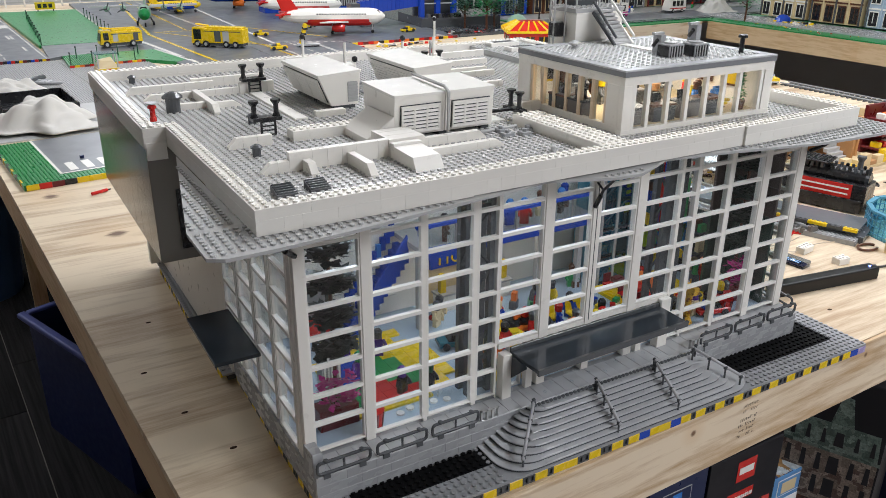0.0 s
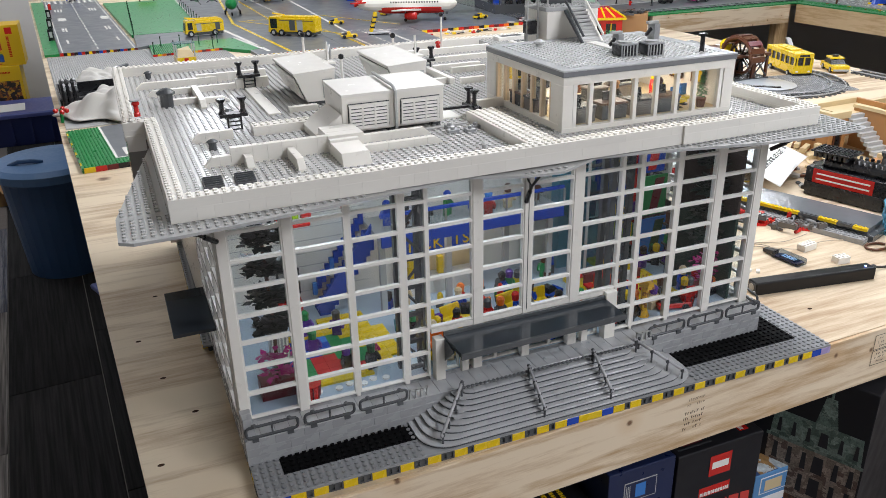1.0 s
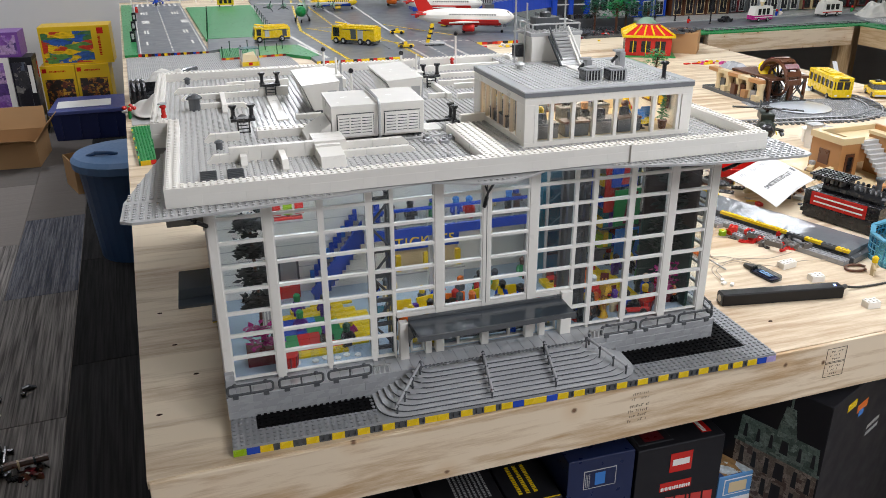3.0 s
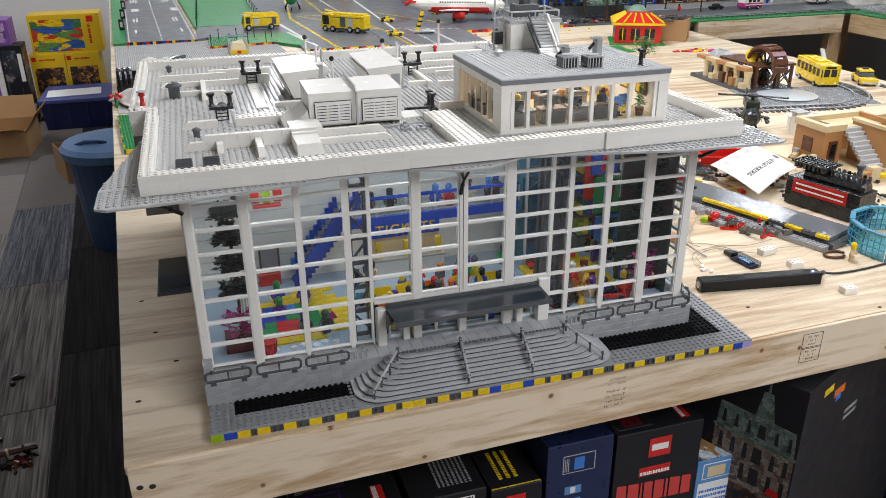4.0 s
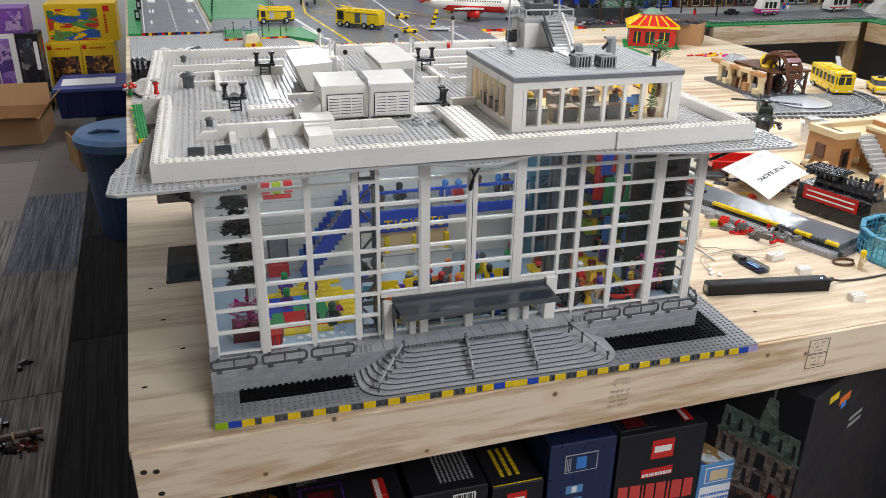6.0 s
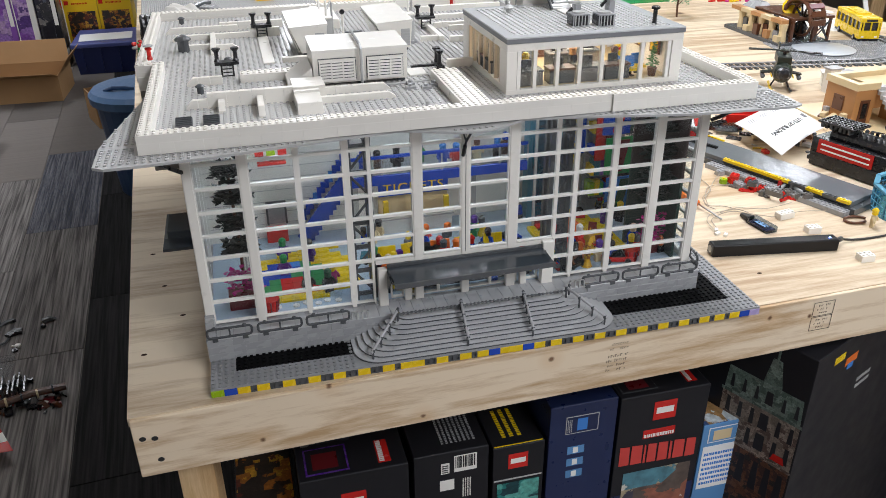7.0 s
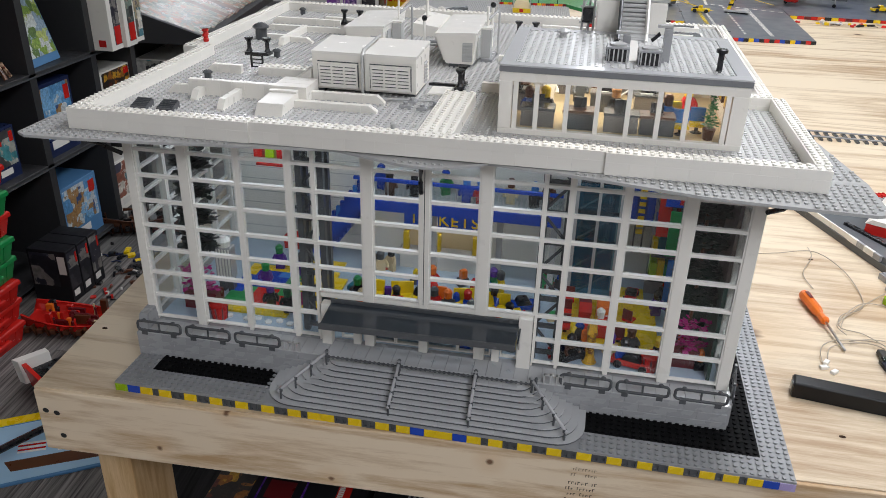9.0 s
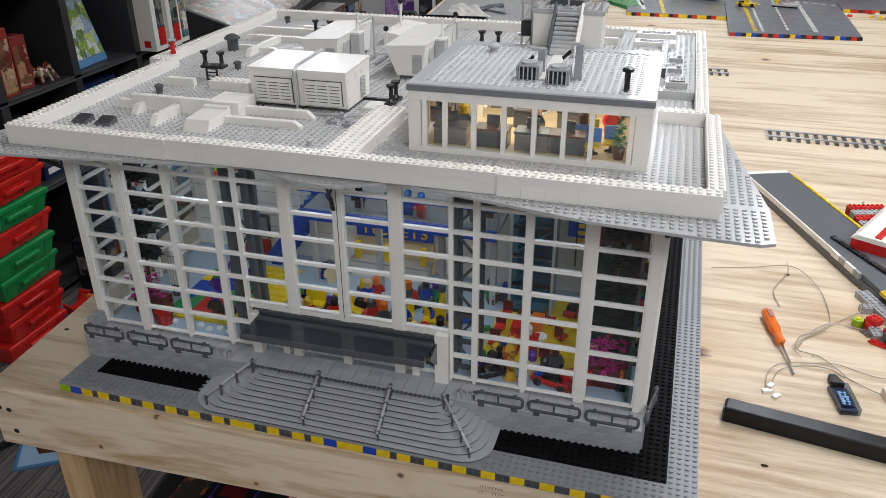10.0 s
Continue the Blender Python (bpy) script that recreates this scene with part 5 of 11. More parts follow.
def truss(x, y, h, w=26):
    e = thing("truss_tower", (x, y, IN0), "dark grey lattice truss tower from floor to ceiling", "truss", "truss towers")
    for dx in (0, w):
        for dy in (0, 18):
            part("post", Geo().cham(dx - 3.5, dy - 3.5, 0, dx + 3.5, dy + 3.5, h, 0.3), DGREY, e)
    for k in range(7):
        z = 6 + k * h / 7
        part("rung", Geo().box(0, -2, z, w, 2, z + 5), DGREY, e)
        a, b = (0, w) if k % 2 else (w, 0)
        part("brace", Geo().tube([(a, 0, z + 5), (b, 0, z + h / 7)], 1.8, 5), DGREY, e)
        part("brace", Geo().tube([(0, 0 if k % 2 else 18, z + 5), (0, 18 if k % 2 else 0, z + h / 7)], 1.6, 5), DGREY, e)


truss(203, 112, 252); truss(483, 112, 252)

# mezzanine with glass balustrade and the ticket sign
mez = thing("mezzanine", (0, 0, 0), "blue-edged upper gallery with clear balustrade", "gallery")
part("slab", Geo().box(225, 255, 158, 500, 338, 164), LGREY, mez)
part("fascia", Geo().cham(225, 250, 153, 500, 255, 168, 0.5), BLUE, mez, "blue edge band")
part("top_rail", Geo().cham(225, 250, 195, 500, 254, 199.5, 0.5), BLUE, mez)
for k in range(6):
    x = 227 + k * 46
    pn = part("balustrade_pane", Geo().box(x, 251.5, 168.2, x + 43, 252.3, 194.8), GLASS, mez)
    pn.visible_shadow = False
    part("baluster", Geo().cham(x + 43, 250.5, 168.2, x + 45, 253.5, 194.8, 0.3), STEEL, mez)
    for q in range(7):
        rb = part("clear_rib", Geo().lathe(x + 4 + q * 6, 250, [(1.6, 168.4), (1.6, 190)], 8), GLASS, mez); rb.visible_shadow = False
for k in range(9):
    part("ceiling_lamp", Geo().lathe(244 + k * 30, 268, [(3, 158), (4.5, 150), (2, 146)], 8), DGREY, mez)
for x in (232, 330, 420, 492):
    part("column", Geo().cham(x - 4, 272, IN0, x + 4, 280, 158, 0.4), LGREY, mez)
# added lamp and fitting, no visible source: brightens the ticket sign and counter
lm = bpy.data.lights.new("counter_lamp", "AREA")
lm.shape, lm.size, lm.size_y, lm.energy, lm.color = "RECTANGLE", 0.16, 0.012, 0.035, (1.0, 0.95, 0.88)
new("counter_lamp", lm).matrix_world = pose(0.334, 0.288, 0.1535)
part("strip_fitting", Geo().box(250, 280, 154.5, 418, 296, 157.8), WHITE2, mez)
sign = thing("ticket_sign", (0, 0, 0), "blue sign board with yellow letters reading TICKETS", "sign")
part("board", Geo().cham(276, 326, 100, 392, 330, 128, 0.5), BLUE, sign)
tcv = bpy.data.curves.new("letters", "FONT"); tcv.body = "TICKETS"; tcv.size = 0.024; tcv.extrude = 0.0008; tcv.align_x = "CENTER"
tcv.space_character = 1.15
lo = new("letters", tcv); lo.matrix_basis = pose(0.334, 0.3252, 0.105, 90, 0, 0); lo.parent = sign; tcv.materials.append(YELLOW)
counter = thing("ticket_counter", (0, 0, IN0), "white ticket counter with yellow posts", "counter")
part("desk", Geo().cham(276, 300, 0, 392, 318, 24, 0.5), WHITE, counter)
part("desk_top", Geo().cham(274, 297, 24.2, 394, 320, 27, 0.5), LGREY, counter)
for x in (284, 330, 384):
    part("post", Geo().cham(x - 4, 304, 27.2, x + 4, 312, 54, 0.4), YELLOW, counter)
part("back_panel", Geo().box(276, 332, 0, 392, 336, 52), TAN, counter)

rest = random.Random(11)


def figure(x, y, z, body, head, turn=0):
    """Plain toy figure: legs, torso, round head, all one shape."""
    g = Geo().hexa([(-6, -3, 0), (6, -3, 0), (6, 3, 0), (-6, 3, 0)], [(-6, -3, 11), (6, -3, 11), (6, 3, 11), (-6, 3, 11)])
    g.hexa([(-7, -3.5, 11.2), (7, -3.5, 11.2), (7, 3.5, 11.2), (-7, 3.5, 11.2)], [(-5, -3.2, 23), (5, -3.2, 23), (5, 3.2, 23), (-5, 3.2, 23)])
    for s_ in (-1, 1):
        g.tube([(s_ * 6, 0, 21), (s_ * 9, -3, 15), (s_ * 8, -6, 12)], 2.2, 6)
    n_body = len(g.f)
    g.lathe(0, 0, [(3, 23), (5, 24), (5, 31), (3.5, 33)], 10)
    g.lathe(0, 0, [(5.6, 30), (5.6, 33), (3, 36)], 10)
    ob = solo("toy_figure", g, [body, head], (x, y, z), "small plastic toy figure standing in the hall", "toy figure", "toy figures", turn=turn)
    for i, p in enumerate(ob.data.polygons):
        p.material_index = 1 if i >= n_body else 0
    return ob


for x, y, bm_, hm, tn in ((140, 150, BLACK, PURPLE, 20), (112, 204, PURPLE, GREEN, 0), (176, 160, MAGENTA, YELLOW, 40), (300, 180, RED, BLACK, 15), (345, 200, BLACK, RED, -30), (392, 190, BLUE, RED, 60), (268, 170, RED, YELLOW, 100), (420, 150, RED, YELLOW, 0),
                          (448, 170, GREEN, BLACK, 20), (560, 170, RED, WHITE, 50), (632, 232, PURPLE, BLACK, 10), (640, 150, BLUE, TAN, 0)):
    figure(x, y, IN0 + (6.2 if 520 < x < 645 else 0), bm_, hm, tn)
for x, y, bm_, hm in ((300, 285, BLACK, BLACK), (372, 280, BLUE, MBLUE), (430, 290, TAN, BROWN)):
    figure(x, y, 164.2, bm_, hm)


def bench(x, y, m, turn=0):
    e = thing("seat_row", (x, y, IN0), "yellow moulded waiting seat on grey feet", "seat", "waiting seats", turn=turn)
    part("seat", Geo().cham(0, 0, 8, 30, 14, 12, 0.6), m, e)
    part("backrest", Geo().hexa([(0, 12, 12), (30, 12, 12), (30, 15, 12), (0, 15, 12)], [(0, 15, 27), (30, 15, 27), (30, 18, 27), (0, 18, 27)]), m, e)
    for dx in (3, 24):
        part("leg", Geo().box(dx, 3, 0, dx + 3, 11, 8), DGREY, e)


for i in range(5):
    for j in range(2):
        bench(248 + i * 42, 140 + j * 50, YELLOW if (i + j) % 3 else ORANGE, 12 * (i % 2))


def toy_car(x, y, m, turn, s=1.0, z=None):
    e = thing("toy_car", (x, y, IN0 if z is None else z), "small toy car with black wheels", "toy car", "toy cars", turn=turn)
    part("body", Geo().cham(-24 * s, -11 * s, 4 * s, 24 * s, 11 * s, 11 * s, 1.0), m, e)
    part("cabin", Geo().hexa([(-12 * s, -10 * s, 11 * s), (12 * s, -10 * s, 11 * s), (12 * s, 10 * s, 11 * s), (-12 * s, 10 * s, 11 * s)], [(-8 * s, -9 * s, 19 * s), (6 * s, -9 * s, 19 * s), (6 * s, 9 * s, 19 * s), (-8 * s, 9 * s, 19 * s)]), BLACK if s < 2 else m, e)
    for dx in (-15, 15):
        for dy in (-11, 11):
            g = Geo().lathe(0, 0, [(5 * s, -2 * s), (5 * s, 2 * s)], 12).moved(Matrix.Translation((dx * s, dy * s, 5 * s)) @ Matrix.Rotation(math.pi / 2, 4, "X"))
            part("wheel", g, BLACK, e)
    return e


toy_car(300, 128, RED, 20); toy_car(250, 215, TEAL, -15); toy_car(602, 270, RED, 80, 0.7, IN0 + 6.2)

# teal glass lift shaft
lift = thing("lift_shaft", (0, 0, IN0), "dark teal glass lift shaft", "lift")
part("core", Geo().box(520, 296, 0, 572, 320, 254), plastic("steel_teal_plastic", (0.07, 0.25, 0.33), 0.3), lift)
part("lift_cab", Geo().cham(526, 268, 90, 566, 295.6, 142, 0.6), TEAL, lift, "dark teal lift cab")
for z0 in range(0, 254, 42):
    part("cross_frame", Geo().cham(520.2, 262.4, z0, 571.8, 266, z0 + 4, 0.3), DGREY, lift)
    part("brace", Geo().tube([(522, 268, z0 + 4), (570, 268, z0 + 40)], 1.4, 6), LGREY, lift)
for x in (516, 544, 572):
    part("corner_post", Geo().cham(x, 258, 0, x + 4, 262, 254, 0.3), LGREY, lift)
for z0 in (0, 86, 172):
    pn = part("glass_panel", Geo().box(520, 259.5, z0 + 2, 572, 260.5, z0 + 84), TTEAL, lift); pn.visible_shadow = False

# right hall: tall giraffe statue, yellow stage, ladder board, shelves of goods
gir = Geo().lathe(0, 0, [(9, 0), (7, 4), (5, 10), (5, 44), (6, 48)], 10)
gir.hexa([(-6, -12, 44), (6, -12, 44), (6, 6, 44), (-6, 6, 44)], [(-4, -12, 54), (4, -12, 54), (4, 5, 56), (-4, 5, 56)])
gir.tube([(-3, 3, 55), (-3, 3, 61)], 1.2, 5); gir.tube([(3, 3, 55), (3, 3, 61)], 1.2, 5)
solo("giraffe_statue", gir, printed("giraffe_spots", [(0.75, 0.40, 0.02), (0.80, 0.45, 0.03), (0.30, 0.10, 0.01), (0.78, 0.42, 0.03)], 120), (550, 116, IN0), "tall spotted orange giraffe statue on the floor", "statue")
stage = thing("display_stage", (0, 0, IN0), "yellow raised display stage with red bricks", "stage")
part("platform", Geo().cham(506, 144, 0, 632, 254, 6, 0.6), YELLOW, stage)
part("platform", Geo().cham(576, 254.3, 0, 619, 299, 6, 0.6), YELLOW, stage)
for k, (x, y, m_) in enumerate(((534, 156, RED), (534, 190, RED), (556, 200, ORANGE), (534, 222, DRED), (556, 160, RED))):
    part("brick", Geo().cham(x, y, 6, x + 16, y + 26, 18 + 5 * (k % 3), 0.5), m_, stage)
for x, y, tn in ((512, 160, 0), (512, 196, 0), (514, 230, 0), (590, 164, 180), (606, 204, 150), (584, 228, 90)):
    ch = thing("toy_chair", (x, y, IN0 + 6.1), "small red plastic chair on a yellow stage", "chair", "stage chairs", turn=tn)
    part("seat", Geo().cham(0, 0, 6, 13, 13, 9, 0.4), RED, ch)
    part("backrest", Geo().cham(0, 11, 9.2, 13, 13, 23, 0.4), DRED, ch)
    part("foot", Geo().cham(4, 4, 0, 9, 9, 5.8, 0.3), BLACK, ch)
part("round_table", Geo().lathe(572, 186, [(3, 6), (3, 16), (9, 17), (9, 19)], 14), WHITE2, stage)
for dx in (0, 11):
    part("ladder_rail", Geo().cham(596 + dx, 300, 60, 598 + dx, 303, 206, 0.3), DGREY, stage)
for k in range(11):
    part("rung", Geo().cham(598.2, 299.6, 88 + k * 10, 606.8, 303.4, 94 + k * 10, 0.4), YELLOW, stage, "yellow ladder rung")
# dark leafy partition round the plant by the glazing
screen = thing("plant_screen", (0, 0, IN0), "dark green and brown partition behind a plant", "partition")
MOSS = plastic("dark_moss_plastic", (0.022, 0.06, 0.044), 0.4)
UMBER = plastic("dark_umber_plastic", (0.085, 0.06, 0.052), 0.4)
for k in range(6):
    z0 = k * 42
    m_ = (MOSS, MOSS, MOSS, UMBER, UMBER, UMBER)[k]
    part("panel", Geo().cham(683, 106, z0, 687, 174, z0 + 41.6, 0.4), m_, screen)
    part("panel", Geo().cham(636, 170.2, z0, 682.8, 174, z0 + 41.6, 0.4), m_, screen)
wallg = thing("goods_wall", (0, 0, 0), "tall shelf wall of coloured boxes", "shelf wall")
part("shelf_back", Geo().box(620, 300, IN0, 690, 306, 298), MGREY, wallg)
palette = [RED, BLUE, GREEN, YELLOW, DGREEN, TEAL, BROWN, LIME, PURPLE]
for k in range(6):
    part("shelf_board", Geo().box(620, 270, 80 + 36 * k, 690, 299.8, 83 + 36 * k), DGREY, wallg)
    x = 621.0
    while x < 684:
        w_ = rest.uniform(5, 13)
        part("goods_box", Geo().cham(x, 274, 83.2 + 36 * k, min(x + w_, 690), 296, 83 + 36 * k + rest.uniform(14, 30), 0.4), rest.choice(palette), wallg)
        x += w_ + 0.6
solo("hanging_banner", Geo().cham(0, 0, 0, 34, 3, 90, 0.4), BLUE, (585, 300, 150), "deep blue hanging banner against the wall", "banner")
solo("hanging_banner", Geo().cham(0, 0, 0, 16, 3, 90, 0.4), RED, (620, 262, 150), "red hanging banner beside the shelves", "banner")
for k, (x, m_) in enumerate(((96, RED), (112, LIME), (128, RED))):
    part("ceiling_brick", Geo().cham(x - 6, 246, 212, x + 6, 256, 228, 0.4), m_, model)
part("brick_hanger", Geo().box(110, 249, 228.2, 114, 253, 301), RED, model)
part("brick_base", Geo().cham(92, 246, 204, 132, 256, 207.5, 0.4), RED, model)
part("brick_base_link", Geo().box(109, 250, 207.6, 115, 253, 211.8), RED, model)
robot = thing("toy_robot", (66, 182, IN0), "grey and white ribbed toy robot", "toy robot")
part("body", Geo().cham(-11, -8, 20, 11, 8, 66, 1), LGREY, robot)
for k in range(5):
    part("rib", Geo().box(-9 + k * 4.2, -9.4, 22, -7 + k * 4.2, -8.2, 64), WHITE2, robot)
part("head", Geo().lathe(0, 0, [(8, 66), (9, 74), (5, 80)], 12), WHITE2, robot)
for dx in (-6, 6):
    part("leg", Geo().box(dx - 4, -5, 0, dx + 4, 5, 20), DGREY, robot)

# large coloured display boards in front of the shelf wall
for x, z0, z1, m_, m2, nm_ in ((626, 196, 256, BLUE, RED, "deep blue display board with a red stripe"), (634, 128, 190, GREEN, DRED, "green display board with a dark red stripe"), (640, 62, 122, MBLUE, DGREEN, "blue display board with a green stripe")):
    e = thing("display_board", (x, 252, z0), nm_ + " in the hall", "display board", "hall display boards")
    part("board", Geo().cham(0, 0, 0, 46, 3, z1 - z0, 0.4), m_, e)
    part("stripe", Geo().hexa([(16, -1, 4), (30, -1, 4), (30, -0.1, 4), (16, -0.1, 4)], [(24, -1, z1 - z0 - 4), (40, -1, z1 - z0 - 4), (40, -0.1, z1 - z0 - 4), (24, -0.1, z1 - z0 - 4)]), m2, e)
    part("post", Geo().box(20, 3.2, IN0 - z0, 24, 6, z1 - z0), DGREY, e)

# control room contents
CONS = plastic("console_brown_grey", (0.17, 0.155, 0.145), 0.3)
for k, x in enumerate((446, 492, 536, 574)):
    e = thing("control_desk", (x, 158, 315), "dark grey control desk with a screen", "desk", "control desks")
    part("desk", Geo().cham(0, 0, 0, 36, 22, 18, 0.6), DGREY if k % 2 else CONS, e)
    part("desk_top", Geo().cham(-1, -1, 18.2, 37, 23, 21, 0.4), BROWN if k % 2 else DGREY, e)
    part("screen", Geo().hexa([(10, 14, 21.2), (24, 14, 21.2), (24, 17, 21.2), (10, 17, 21.2)], [(10, 16, 32), (24, 16, 32), (24, 18, 32), (10, 18, 32)]), BLACK, e)
for k, x in enumerate((450, 511, 569)):
    e = thing("picture_frame", (x, 326.4, 340), "small yellow framed picture on a wall", "picture", "pictures")
    part("frame", Geo().cham(0, 0, 0, 26, 3, 22, 0.4), YELLOW, e)
    part("panel", Geo().box(3, -0.4, 3, 23, 0.2, 19), (BLACK, WHITE2, BROWN)[k], e)
for x, y in ((618, 170), (636, 182), (612, 200)):
    e = thing("office_chair", (x, y, 315), "yellow swivel chair with blue seat", "chair", "office chairs")
    part("seat", Geo().cham(-8, -8, 8, 8, 8, 11, 0.5), YELLOW, e)
    part("backrest", Geo().cham(-8, 6, 11, 8, 9, 26, 0.5), MBLUE if x > 615 else YELLOW, e)
    part("pedestal", Geo().lathe(0, 0, [(7, 0), (2, 2), (2, 8)], 8), BLACK, e)
tree = thing("potted_tree", (646, 160, 315), "narrow green potted conifer indoors", "potted tree")
part("pot", Geo().lathe(0, 0, [(5, 0), (7, 12), (6, 12)], 12), BROWN, tree)
gl = Geo()
for k in range(8):
    leaf_mass(gl, 0, 0, 16 + k * 4.6, 6.5 - k * 0.75, 6.5 - k * 0.75, 3, 22, 6.5 - k * 0.4, 60 + k)
part("foliage", gl, GREEN, tree)
part("inner_wall", Geo().box(432, 330, 315, 668, 336.5, 377), WHITE, pent)
for x, bm_, hm in ((470, BLACK, YELLOW), (604, MBLUE, BROWN)):
    figure(x, 196, 315.2, bm_, hm)

# ---- more of the crowd and clutter in the halls ----
crowd = random.Random(23)
CM = [RED, BLACK, BLUE, YELLOW, GREEN, PURPLE, BLACK, DGREY, ORANGE, BROWN, TAN, BLACK, DGREY]
for k in range(38):
    x = crowd.uniform(236, 680); y = crowd.uniform(112, 292)
    if 516 < x < 645 and 150 < y < 325 or 270 < x < 398 and y > 285:
        y = crowd.uniform(108, 140)
    figure(x, y, IN0, crowd.choice(CM), crowd.choice(CM), crowd.uniform(-60, 60))
for x, y, z in ((250, 300, 164.2), (268, 275, 164.2), (340, 300, 164.2), (392, 275, 164.2), (462, 285, 164.2), (480, 300, 164.2)):
    figure(x, y, z, crowd.choice(CM), crowd.choice((MBLUE, BLACK, BLUE)), crowd.uniform(-60, 60))
figure(114, 250, IN0 + 3.6, PURPLE, GREEN, 10); figure(152, 236, IN0 + 3.6, PURPLE, DGREY, -20); figure(168, 138, IN0 + 3.6, BLACK, DGREEN, 15)
for x, y, m_, tn in ((262, 130, YELLOW, 15), (316, 150, RED, -25), (366, 132, YELLOW, 40), (410, 168, ORANGE, 10), (442, 130, YELLOW, -12), (330, 212, YELLOW, 70), (462, 220, BLUE, 20), (528, 118, BLACK, 30), (600, 118, RED, -15)):
    toy_car(x, y, m_, tn, crowd.uniform(0.8, 1.1))
for k in range(52):
    x, y = crowd.uniform(230, 690), crowd.uniform(108, 330)
    if 512 < x < 645 and 150 < y < 325 or 270 < x < 398 and y > 285:
        continue
    e = thing("display_item", (x, y, IN0), "small coloured toy display piece on the hall floor", "toy piece", "hall display pieces", turn=crowd.uniform(0, 90))
    h = crowd.uniform(6, 26)
    part("base", Geo().cham(-7, -5, 0, 7, 5, h * 0.5, 0.5), crowd.choice(CM), e)
    part("top", Geo().lathe(0, 0, [(5, h * 0.5), (4, h), (2, h + 3)], 8) if k % 2 else Geo().cham(-4, -4, h * 0.5, 5, 3, h, 0.4), crowd.choice(CM), e)
for x, y in ((120, 116), (134, 120), (150, 114), (163, 119), (178, 115), (96, 118)):
    e = thing("clear_cup", (x, y, IN0 + 0.1), "tiny clear plastic cup on the hall floor", "cup", "clear cups")
    p_ = part("cup", Geo().lathe(0, 0, [(4, 0), (6, 14), (6.4, 15)], 10), GLASS, e); p_.visible_shadow = False
    part("base_ring", Geo().lathe(0, 0, [(4.6, 0), (4.6, 2)], 10), WHITE2, e)
# tall shelving of goods against the east side, and pictures along the walls
for j in range(4):
    e = thing("goods_shelf", (690, 180 + j * 38, IN0), "narrow shelf of bright coloured goods by the glazing", "goods shelf", "goods shelves")
    part("back", Geo().box(2, 0, 0, 5, 30, 96), DGREY, e)
    for q in range(3):
        part("board", Geo().box(-14, 0, q * 32, 1.8, 30, q * 32 + 3), DGREY, e)
        for w_ in range(3):
            part("goods", Geo().cham(-12, 2 + w_ * 9, q * 32 + 3.2, 0, 9 + w_ * 9, q * 32 + crowd.uniform(14, 26), 0.4), crowd.choice(CM), e)
for x, z, m_ in ((70, 205, WHITE2), (420, 120, YELLOW), (446, 130, RED), (600, 130, LIME)):
    e = thing("wall_picture", (x, 334, z), "small bright picture on the hall wall", "picture", "hall pictures")
    part("frame", Geo().cham(0, 0, 0, 30, 3, 22, 0.4), BLACK, e); part("panel", Geo().box(2, -0.6, 2, 28, -0.1, 20), m_, e)

# ---- more of the control room ----
for k, (x, y, m_, tm) in enumerate(((446, 214, CONS, DGREY), (446, 250, DGREY, BROWN), (478, 300, CONS, DGREY), (520, 300, BROWN, DGREY), (566, 302, CONS, DGREY), (610, 296, TAN, BROWN), (520, 232, DGREY, CONS), (570, 236, CONS, DGREY))):
    e = thing("control_desk", (x, y, 315.2), "grey control desk with small equipment", "desk", "control desks", turn=(0, 90)[k < 2])
    part("desk", Geo().cham(0, 0, 0, 30, 20, 20, 0.5), m_, e); part("desk_top", Geo().cham(-1, -1, 20.2, 31, 21, 22.5, 0.4), tm, e)
    part("monitor", Geo().cham(6, 8, 22.7, 24, 12, 36, 0.4), BLACK, e); part("keyboard", Geo().box(6, 1, 22.7, 20, 5, 24), LGREY, e)
for x, y, a, b in ((452, 190, BLUE, BROWN), (470, 262, WHITE, BLACK), (506, 270, DGREY, YELLOW), (548, 214, BLACK, NOUGAT), (590, 268, PURPLE, BROWN), (630, 240, RED, YELLOW)):
    fg = figure(x, y, 315.2, a, b, 25); tagged(fg, "small plastic toy figure in the control room", "toy figure", "control room figures")
for y in (180, 226, 272):
    e = thing("picture_frame", (664, y, 338), "small framed picture on a control room wall", "picture", "pictures")
    part("frame", Geo().cham(0, 0, 0, 3, 26, 22, 0.4), BROWN, e); part("panel", Geo().box(-0.6, 3, 3, -0.1, 23, 19), YELLOW if y < 250 else WHITE2, e)

for x, h in ((480, 52), (540, 44), (597, 52)):
    e = thing("tall_cabinet", (x, 318, 315.2), "dark brown tall cabinet against the control room wall", "cabinet", "control room cabinets")
    part("body", Geo().cham(0, 0, 0, 28, 11, h, 0.5), BROWN, e)
    for q in range(2):
        part("door", Geo().cham(1 + q * 13.4, -1.2, 2, 13 + q * 13.4, -0.1, h - 2, 0.3), CONS, e)

ART_COMIC = printed("art_comic", [(0.10, 0.12, 0.08), (0.35, 0.28, 0.16), (0.62, 0.55, 0.40), (0.30, 0.08, 0.05), (0.12, 0.22, 0.14), (0.70, 0.62, 0.50)], 9)

